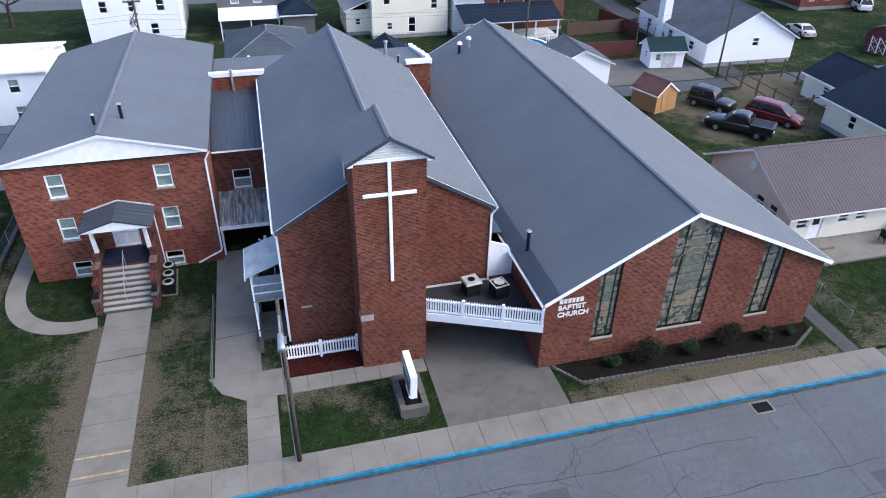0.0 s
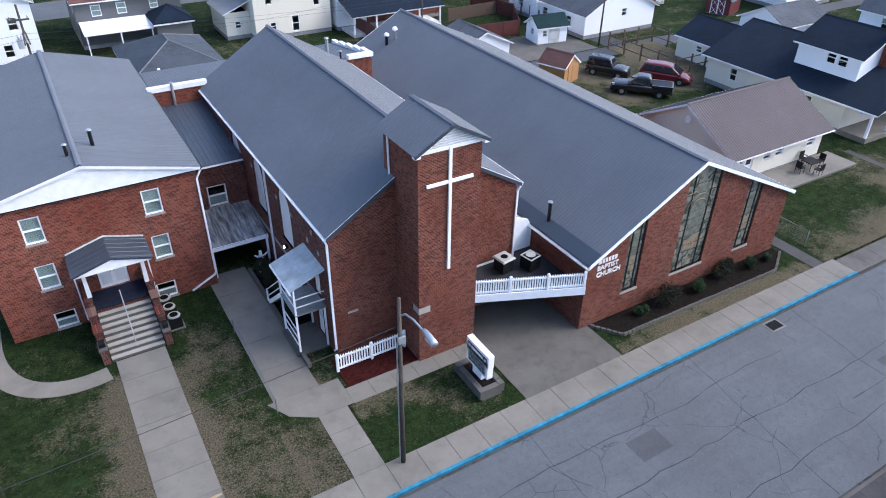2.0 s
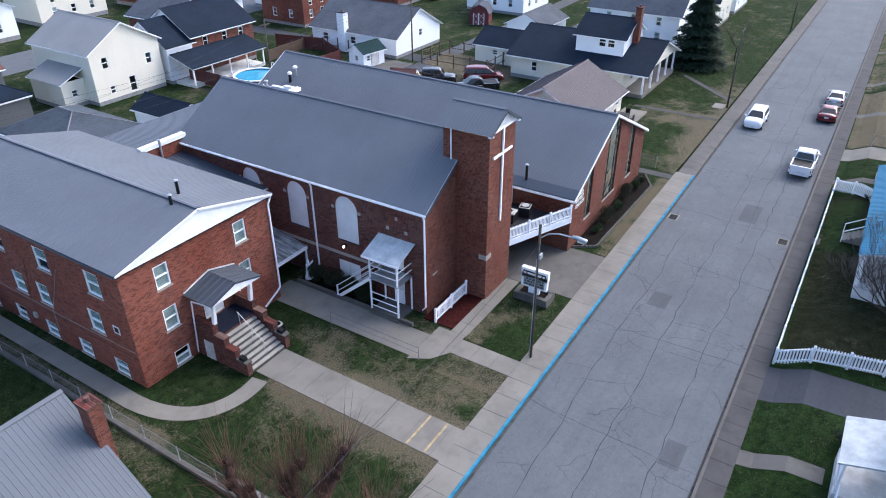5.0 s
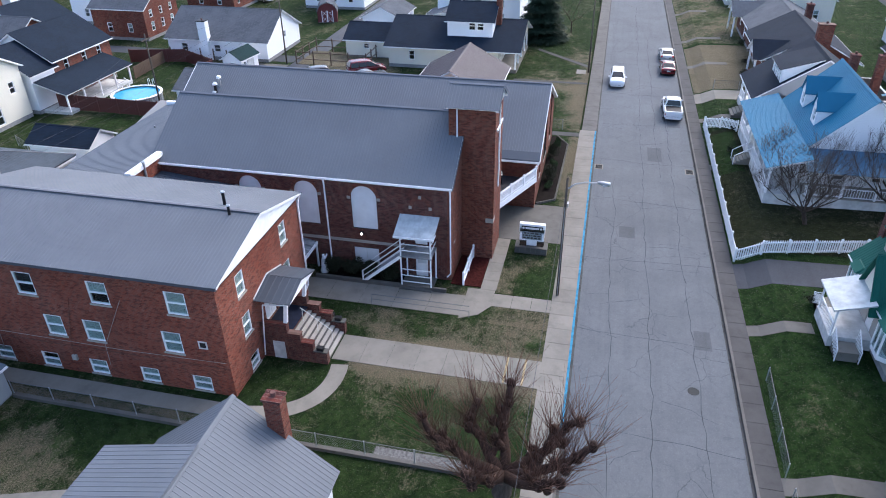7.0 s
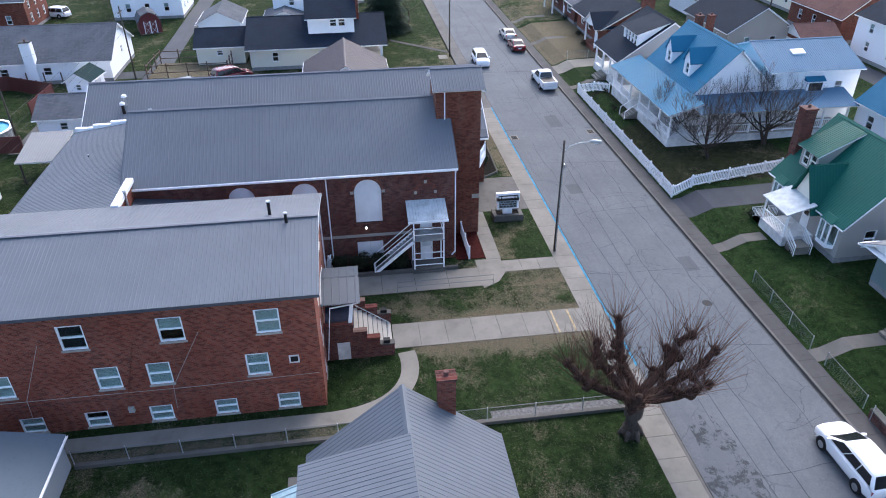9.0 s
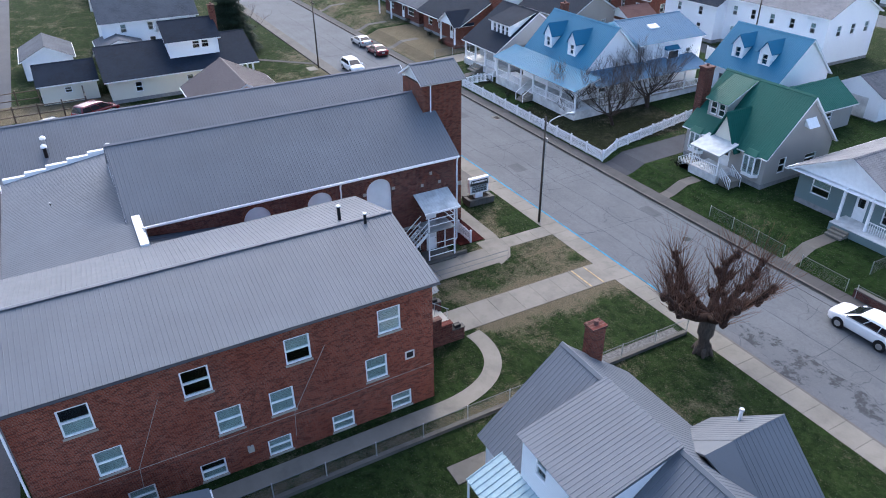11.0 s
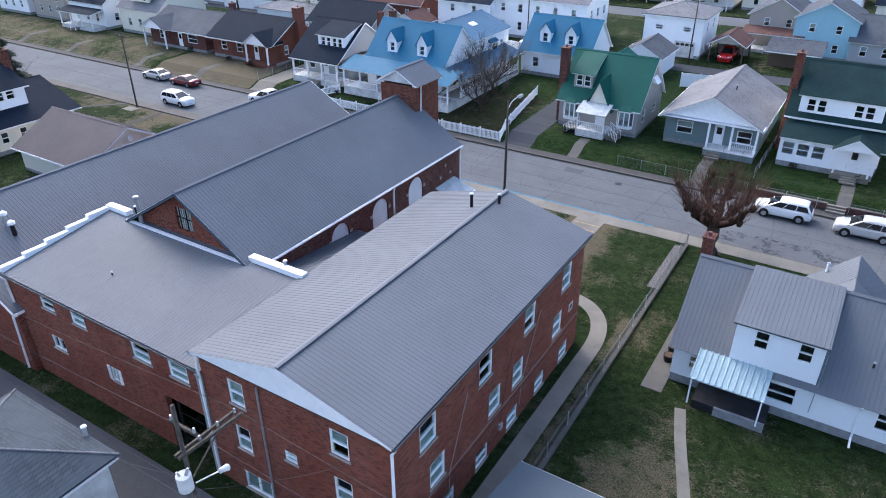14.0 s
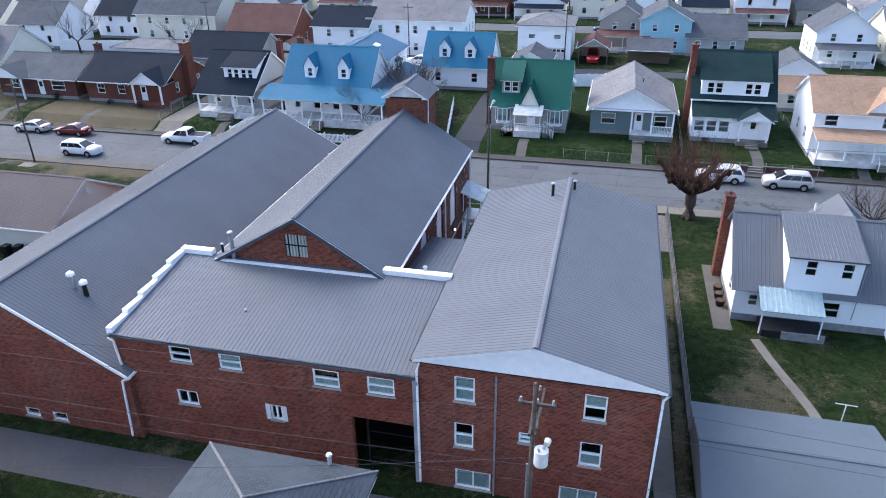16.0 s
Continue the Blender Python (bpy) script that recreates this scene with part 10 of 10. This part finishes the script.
def car(kind, paint, x, y, rz, label, z=LOW):
    L, W, st, (b0, b1, r0, r1, belt, roof) = CARS[kind]
    c = thing({"suv": "car", "sedan": "car", "van": "minivan", "jeep": "jeep", "pickup": "pickup_truck"}[kind], label, "truck" if kind == "pickup" else "car", (x, y, z), rz)
    rings = []
    for i, (sx, zs, zh, zt) in enumerate(st):
        e = min(i, len(st) - 1 - i)
        hw = W / 2 * (0.8, 0.93, 0.99, 1.0, 1.0)[e]
        half = [(0.86, zs), (0.97, zs + 0.1), (1.0, zs + 0.22), (0.985, zh * 0.84), (0.95, zh * 0.96), (0.86, zh), (0.55, zt - 0.01), (0.2, zt)]
        rings.append([(sx, -hw * a, b) for a, b in half] + [(sx, hw * a, b) for a, b in reversed(half)])
    part("body", loft(rings), paint, c, smooth=True)
    wb, wr = W / 2 * 0.93, W / 2 * 0.72

    def prof(px):
        """Height of the cabin's outline over the car's length."""
        pts = [(b0, belt - 0.03), (r0, roof - 0.07), (r0 + 0.3, roof - 0.015), ((r0 + r1) / 2, roof + 0.015), (r1 - 0.3, roof - 0.01), (r1, roof - 0.07), (b1, belt - 0.03)]
        for (xa, za), (xb, zb) in zip(pts, pts[1:]):
            if xa <= px <= xb + 1e-6:
                return za + (zb - za) * (px - xa) / max(1e-6, xb - xa)
        return belt

    def wid(pz):
        return wb + (wr - wb) * min(1.0, max(0.0, (pz - belt) / (roof - belt)))

    cab_rings = []
    for px in (b0, b0 + (r0 - b0) * 0.5, r0, r0 + 0.3, (r0 + r1) / 2, r1 - 0.3, r1, r1 + (b1 - r1) * 0.5, b1):
        zt = prof(px)
        zs = max(belt - 0.05, zt - 0.07)
        ws = wid(zs)
        half = [(wb, belt - 0.1), (wid((belt + zs) / 2), (belt + zs) / 2), (ws, zs), (ws - 0.07, zt - 0.012), (ws * 0.5, zt)]
        cab_rings.append([(px, -a, b) for a, b in half] + [(px, a, b) for a, b in reversed(half)])
    part("cabin", loft(cab_rings), paint, c, smooth=True)
    zl, zu = belt + 0.04, roof - 0.17

    def edge(pz, front):
        return (b1 + (r1 - b1) if front else r0) if pz >= roof - 0.07 else ((b1 + (r1 - b1) * (pz - belt + 0.03) / (roof - 0.04 - belt)) if front else (b0 + (r0 - b0) * (pz - belt + 0.03) / (roof - 0.04 - belt)))

    for s in (-1, 1):
        fl, fu = edge(zl, True) - 0.2, edge(zu, True) - 0.12
        rl, ru = edge(zl, False) + 0.2, edge(zu, False) + 0.14
        n = 2 if kind in ("sedan", "pickup", "jeep") else 3
        for i in range(n):
            t0, t1 = i / n + (0.012 if i else 0), (i + 1) / n - (0.012 if i < n - 1 else 0)
            q = [(rl + (fl - rl) * t0, zl), (rl + (fl - rl) * t1, zl), (ru + (fu - ru) * t1, zu), (ru + (fu - ru) * t0, zu)]
            part("side_window", Geo().prism([(px, s * (wid(pz) + 0.008), pz) for px, pz in q], (0, -s * 0.02, 0)), "car_glass", c)
        part("mirror", Geo().hexa([(b1 - 0.4, s * W * 0.47, belt), (b1 - 0.2, s * W * 0.47, belt), (b1 - 0.26, s * (W / 2 + 0.17), belt + 0.02), (b1 - 0.38, s * (W / 2 + 0.17), belt + 0.02), (b1 - 0.4, s * W * 0.47, belt + 0.12), (b1 - 0.24, s * W * 0.47, belt + 0.12), (b1 - 0.3, s * (W / 2 + 0.15), belt + 0.13), (b1 - 0.38, s * (W / 2 + 0.15), belt + 0.13)]), paint, c)
        hz_ = 0.62 if kind != "pickup" else 0.84
        part("headlight", Geo().hexa([(L / 2 - 0.32, s * W * 0.36, hz_), (L / 2 - 0.05, s * W * 0.22, hz_), (L / 2 - 0.02, s * W * 0.22, hz_ + 0.04), (L / 2 - 0.3, s * W * 0.475, hz_), (L / 2 - 0.36, s * W * 0.36, hz_ + 0.16), (L / 2 - 0.14, s * W * 0.22, hz_ + 0.12), (L / 2 - 0.12, s * W * 0.24, hz_ + 0.12), (L / 2 - 0.36, s * W * 0.46, hz_ + 0.17)]), "lamp_clear", c)
        part("tail_light", Geo().box(-L / 2 + 0.03, s * W * 0.33, 0.74, -L / 2 + 0.22, s * W * 0.455, 0.95), "lamp_red", c)
        for wx in (-L * 0.3, L * 0.305):
            w = part("wheel", WHEEL[0], "tyre", c)
            w.location = (wx, s * (W / 2 - 0.09), 0.34)
            part("rim", WHEEL[1], "rim", w)
            part("wheel_arch", Geo().tube([(wx, s * (W / 2 - 0.25), 0.38), (wx, s * (W / 2 + 0.006), 0.38)], 0.4, 18), "black", c)
    for front in (True, False):
        lo, hi = belt + 0.03, roof - 0.11
        sx_ = 0.02 if front else -0.02
        xl, xu = edge(lo, front) + sx_, edge(hi, front) + sx_
        if kind == "pickup" and not front:
            lo = belt + 0.12
        q = [(xl, -wid(lo) + 0.1, lo), (xl, wid(lo) - 0.1, lo), (xu, wid(hi) - 0.12, hi), (xu, -wid(hi) + 0.12, hi)]
        part("windscreen" if front else "rear_window", Geo().prism(q, (-sx_ * 1.5, 0, -0.01)), "car_glass", c)
    part("grille", Geo().box(L / 2 - 0.16, -W * 0.24, 0.42, L / 2 - 0.01, W * 0.24, 0.58 if kind != "pickup" else 0.86), "black", c)
    part("bumper", Geo().hexa([(L / 2 - 0.3, -W * 0.45, 0.28), (L / 2 + 0.03, -W * 0.33, 0.28), (L / 2 + 0.03, W * 0.33, 0.28), (L / 2 - 0.3, W * 0.45, 0.28), (L / 2 - 0.3, -W * 0.46, 0.42), (L / 2 + 0.04, -W * 0.34, 0.42), (L / 2 + 0.04, W * 0.34, 0.42), (L / 2 - 0.3, W * 0.46, 0.42)]), "black" if kind == "jeep" else paint, c)
    part("bumper", Geo().box(-L / 2 - 0.03, -W * 0.4, 0.34, -L / 2 + 0.12, W * 0.4, 0.52), "black" if kind in ("jeep", "suv") else paint, c)
    part("number_plate", Geo().box(-L / 2 - 0.04, -0.22, 0.6, -L / 2 + 0.02, 0.22, 0.72), "board", c)
    if kind == "pickup":
        bed = part("load_bed", Geo().box(-2.72, -W / 2 * 0.8, 0.765, -1.0, W / 2 * 0.8, 0.785), "black", c, "dark open load bed")
        for s in (-1, 1):
            part("bed_side", Geo().hexa([(-2.86, s * W / 2 * 0.8, 0.5), (-0.97, s * W / 2 * 0.8, 0.5), (-0.97, s * W / 2, 0.5), (-2.86, s * W / 2 * 0.97, 0.5), (-2.84, s * W / 2 * 0.82, 1.2), (-0.97, s * W / 2 * 0.82, 1.2), (-0.97, s * W / 2 * 0.95, 1.2), (-2.84, s * W / 2 * 0.93, 1.2)]), paint, bed)
        part("bed_liner", Geo().box(-2.77, -W / 2 * 0.815, 0.786, -0.99, W / 2 * 0.815, 1.17), "black", bed)
        part("tailgate", Geo().box(-2.9, -W / 2 * 0.84, 0.62, -2.78, W / 2 * 0.84, 1.19), paint, bed)
    return c


car("pickup", "c_white", 37.4, 12.1, 0, "white pickup truck with dark load bed at the kerb")
car("suv", "c_white", 47.0, 18.2, 180, "white compact SUV on the street")
car("sedan", "c_red", 53.2, 11.9, 0, "dark red sedan parked at the kerb")
car("sedan", "c_silver", 59.2, 11.8, 0, "silver-grey sedan parked at the kerb")
car("suv", "c_white", -22.75, 12.15, 0, "white SUV parked below the retaining wall")
car("suv", "c_silver", -29.0, 12.6, 0, "silver SUV parked below the retaining wall")
car("jeep", "c_black", 40.8, 54.5, -60, "black off-roader parked on the grass lot", 0.01)
car("pickup", "c_black", 40.0, 48.9, 132, "black open pickup parked on the grass lot", 0.01)
car("van", "c_red", 44.7, 50.3, -57, "dark red minivan parked on the grass lot", 0.01)
car("pickup", "c_bright", -8.0, -33.2, 90, "bright red pickup under the carport", 0.01)
car("suv", "c_silver", 2.5, -26.0, 175, "grey SUV in the back alley", -0.03)
car("suv", "c_white", 18.7, -25.5, 0, "white SUV in the back alley", -0.03)
car("sedan", "c_blue", -9.2, -59.1, 0, "dark blue car on the far street")
car("sedan", "c_silver", -29.7, -58.6, 180, "grey car on the far street")
car("van", "c_white", 83.0, 83.5, 70, "white van on a far lot", 0.01)
car("sedan", "c_silver", 66.0, 74, 80, "grey car on a far lot", 0.01)
car("sedan", "c_blue", 68.5, 44.5, 90, "dark blue car under a carport", 0.01)
car("sedan", "c_silver", 10.5, 107.5, 180, "silver car on the street behind")


# ---- trees and shrubs ----
def limb(g, p, d, ln, r, depth, rng, spread=0.55, fine=None, up=0.25, n=3):
    """A branch that forks on until it is thin."""
    pts = [p.copy()]
    q, dd = p.copy(), d.copy()
    for i in range(3):
        dd = (dd + Vector((rng.uniform(-0.2, 0.2), rng.uniform(-0.2, 0.2), rng.uniform(-0.08, 0.16) * up * 4))).normalized()
        q = q + dd * (ln / 3)
        pts.append(q.copy())
    (fine if fine is not None and depth <= 1 else g).tube(pts, r, 7 if r > 0.06 else (4 if r > 0.012 else 3), r * 0.62, cap=False)
    if depth == 0:
        return
    for i in range(n if depth > 1 else n + 2):
        ax = Vector((rng.uniform(-1, 1), rng.uniform(-1, 1), rng.uniform(-0.3, 0.9)))
        nd = (dd + ax * spread + Vector((0, 0, up))).normalized()
        start = pts[3] if i == 0 else pts[rng.choice((1, 2, 3))]
        limb(g, start, nd, ln * rng.uniform(0.6, 0.8), max(0.005, r * 0.5), depth - 1, rng, spread, fine, up, n)


def bare_tree(x, y, h, r, label, seed, stems=1, depth=4, low=0.3, twig="twig_g", forks=3):
    rng = random.Random(seed)
    t = thing("tree", label, "tree", (x, y, 0))
    trunk, br, tw = Geo(), Geo(), Geo()
    for s in range(stems):
        a = rng.uniform(0, 6.28)
        d = Vector((math.cos(a) * 0.35, math.sin(a) * 0.35, 1)).normalized() if stems > 1 else Vector((0.03, 0.02, 1))
        top = Vector((0, 0, -0.1)) + d * (h * low)
        trunk.tube([Vector((0, 0, -0.1)), top * 0.5, top], r * 1.1, 9, r * 0.75)
        for k in range(4):
            b = a + k * 1.6 + rng.uniform(-0.4, 0.4)
            nd = Vector((math.cos(b) * 0.95, math.sin(b) * 0.95, rng.uniform(0.45, 0.95))).normalized()
            limb(br, top, nd, h * 0.37, r * 0.42, depth - 1, rng, 0.65, tw, 0.16, forks)
    part("trunk", trunk, "bark", t)
    part("limb", br, "bark", t)
    part("twig_mass", tw, twig, t, kind="stuff")
    return t


def pollard(x, y, seed):
    """Thick trunk, knuckled limbs cut short, and thickets of thin upright shoots from each knuckle."""
    rng = random.Random(seed)
    t = thing("tree", "pollarded bare tree with knobbly limbs and reddish shoots", "tree", (x, y, 0))
    trunk = Geo().tube([(0, 0, -0.1), (0.02, 0.03, 0.5), (0.03, 0.05, 1.4), (0.06, 0.0, 2.2), (0.1, 0, 2.75)], 0.5, 14, 0.46)
    for k in range(6):
        a = k * 1.05 + 0.3
        trunk.tube([(0.34 * math.cos(a), 0.34 * math.sin(a), 0.5), (0.66 * math.cos(a), 0.66 * math.sin(a), -0.1)], 0.17, 7, 0.09)
    part("trunk", trunk, "bark_grey", t, smooth=True)
    shoots = Geo()
    for k in range(7):
        a = k * 0.9 + rng.uniform(-0.2, 0.2)
        ln = rng.uniform(2.0, 2.8)
        p0 = Vector((0.08, 0, 2.5))
        d = Vector((math.cos(a) * 0.95, math.sin(a) * 1.25, 0.5))
        kink = Vector((-math.sin(a), math.cos(a), 0)) * rng.uniform(-0.35, 0.35)
        pts = [p0, p0 + d * ln * 0.35, p0 + d * ln * 0.7 + kink + Vector((0, 0, 0.15)), p0 + d * ln + kink * 0.4 + Vector((0, 0, 0.75))]
        lb = part("limb", Geo().tube(pts, 0.3, 10, 0.16), "bark_red", t, smooth=True)
        knots = [pts[3], pts[2] + Vector((0, 0, 0.2))]
        for j in range(4):
            b = a + rng.uniform(-1.2, 1.2)
            q = pts[(1, 2, 3, 2)[j]]
            e = q + Vector((math.cos(b) * 0.6, math.sin(b) * 0.6, rng.uniform(0.2, 0.75)))
            part("stub", Geo().tube([q, q.lerp(e, 0.5) + Vector((0, 0, 0.1)), e], 0.19, 8, 0.14), "bark_red", lb, smooth=True)
            knots.append(e)
        for q in knots:
            kn = Geo()
            rings_ = []
            for i in range(6):
                th_ = math.pi * (i + 0.5) / 6
                rings_.append([q + Vector((math.sin(th_) * math.cos(w) * 0.24 * rng.uniform(0.75, 1.2), math.sin(th_) * math.sin(w) * 0.24 * rng.uniform(0.75, 1.2), -math.cos(th_) * 0.32)) for w in [6.283 * m / 8 for m in range(8)]])
            part("knuckle", loft(rings_), "bark_red", lb)
            for m in range(30):
                b, tl = rng.uniform(0, 6.28), rng.uniform(0.05, 1.0)
                dv = Vector((math.cos(b) * tl + math.cos(a) * 0.22, math.sin(b) * tl + math.sin(a) * 0.22, 1)).normalized()
                L_ = rng.uniform(0.9, 2.8)
                q0 = q + Vector((math.cos(b), math.sin(b), 0.3)) * 0.2
                shoots.tube([q0, q0 + dv * L_ * 0.5 + Vector((rng.uniform(-0.1, 0.1), rng.uniform(-0.1, 0.1), 0)), q0 + dv * L_], 0.013, 3, 0.004, cap=False)
    part("shoot_mass", shoots, "twig", t, kind="stuff")
    return t


pollard(-19.1, 22.45, 5)
bare_tree(11.6, 3.4, 6.4, 0.16, "bare spreading tree in the fenced garden", 3, 2, 5, 0.18, forks=4)
bare_tree(13.6, -3.2, 7.0, 0.19, "bare spreading tree beside the wraparound porch", 8, 2, 5, 0.2, forks=4)
bare_tree(18.2, 3.6, 5.0, 0.13, "bare spreading tree beside the porch rail", 9, 2, 5, 0.2, forks=4)
bare_tree(16.2, 5.6, 2.4, 0.06, "small bare shrub in the fenced garden", 11, 3, 4, 0.15)
bare_tree(-37.5, 19.0 + 3.5, 6.0, 0.2, "bare tree on the lawn by the street", 21, 1, 5, 0.3)
bare_tree(-29.0, 96.0, 9.0, 0.25, "bare tree behind the pale house", 22, 1, 4, 0.3)
bare_tree(70.0, 25.5, 5.0, 0.1, "small bare tree on the verge", 23, 1, 4, 0.35)
bare_tree(79.6, -23.3, 7.5, 0.2, "bare tree beside the white board fence", 26, 1, 5, 0.3)
bare_tree(-34.5, 20.6, 4.6, 0.12, "bare many-stemmed bush by the pavement", 27, 3, 5, 0.12)
bare_tree(57.1, -21.6, 7.0, 0.2, "bare tree behind the brick ranch houses", 24, 1, 5, 0.3)
bare_tree(-48.9, -8.5, 7.0, 0.2, "bare tree in a back garden", 25, 1, 4, 0.3)


def leafy(name, x, y, z, rx, ry, rz, n, size, material, label, category, seed, stem=True):
    """A shrub of many small leaves round a few stems, with an uneven outline."""
    rng = random.Random(seed)
    t = thing(name, label, category, (x, y, z))
    g = Geo()
    lobes = [(Vector((rng.uniform(-0.45, 0.45) * rx, rng.uniform(-0.45, 0.45) * ry, rng.uniform(0.35, 0.75) * rz)), rng.uniform(0.45, 0.7)) for _ in range(7)]
    for i in range(n):
        c, k = rng.choice(lobes)
        v = Vector((rng.gauss(0, 1), rng.gauss(0, 1), rng.gauss(0, 1))).normalized() * rng.uniform(0.6, 1.0) * k
        p = c + Vector((v.x * rx, v.y * ry, v.z * rz * 0.6))
        if p.z < 0.02:
            continue
        a, b = Vector((rng.gauss(0, 1), rng.gauss(0, 1), rng.gauss(0, 1))).normalized(), Vector((rng.gauss(0, 1), rng.gauss(0, 1), rng.gauss(0, 1))).normalized()
        s = size * rng.uniform(0.6, 1.3)
        g.add([p - a * s, p + b * s * 0.5, p + a * s, p - b * s * 0.5], [(0, 1, 2, 3)])
    part("foliage", g, material, t, kind="stuff")
    st_ = Geo()
    for c, k in lobes:
        st_.tube([(0, 0, 0), c * 0.6, c], 0.025, 5, 0.01)
    part("stem", st_, "bark", t)
    return t


for i, (x, y, r, m) in enumerate(((15.3, 23.7, 0.5, "shrub"), (17.3, 23.75, 0.95, "shrub_dk"), (19.9, 23.7, 0.6, "shrub"), (22.4, 23.8, 0.95, "shrub_dk"), (24.6, 23.7, 0.55, "shrub"), (26.2, 23.7, 0.4, "shrub"))):
    leafy("shrub", x, y, 0.07, r, r * 0.85, r * 1.45, int(2600 * r), 0.055, m, "rounded green shrub in the mulch bed" if m == "shrub" else "dark spreading shrub in the mulch bed", "shrub", 40 + i)
for i, (x, y) in enumerate(((-1.3, 33.2), (-1.25, 34.6), (-1.3, 36.0), (-1.3, 37.3))):
    leafy("hedge_shrub", x, y, 0.1, 0.7, 0.95, 1.3, 2600, 0.07, "shrub_dk", "dark evergreen shrub along the church wall", "shrub", 60 + i)
for i, (x, y, r) in enumerate(((0.6, 5.2, 0.6), (-4.8, 4.8, 0.5), (31.0, 6.5, 0.4), (55.0, 2.2, 0.7), (49.5, 3.0, 0.8), (64.0, 1.6, 0.7), (-22.0, 3.2, 0.5), (-27.5, 3.6, 0.6), (25.5, 7.4, 0.4))):
    leafy("shrub", x, y, 0, r, r, r * 1.2, int(600 * r), 0.07, "shrub_dk", "small dark shrub in a front garden", "shrub", 80 + i)
fir = thing("conifer", "tall dark green conifer beside the black-roofed house", "tree", (65.2, 29.6, 0))
part("trunk", Geo().tube([(0, 0, 0), (0, 0, 10.2)], 0.3, 8, 0.04), "bark", fir)
rng = random.Random(4)
needles = Geo()
for i in range(19000):
    z = 0.8 + 10.0 * (rng.random() ** 1.35)
    rmax = 3.7 * max(0.02, (11.0 - z) / 10.4) ** 0.75 * (0.82 + 0.3 * math.sin(z * 5.0))
    a = rng.uniform(0, 6.283)
    r = rmax * math.sqrt(rng.random()) if rng.random() < 0.4 else rmax * rng.uniform(0.75, 1.08)
    p = Vector((r * math.cos(a), r * math.sin(a), z - r * 0.28))
    d = Vector((math.cos(a), math.sin(a), rng.uniform(-0.6, 0.1)))
    s = Vector((-math.sin(a), math.cos(a), rng.uniform(-0.4, 0.4)))
    ln = rng.uniform(0.3, 0.6)
    needles.add([p - s * 0.13, p + d * ln, p + s * 0.13], [(0, 1, 2)])
part("needle_mass", needles, "fir", fir, kind="stuff")
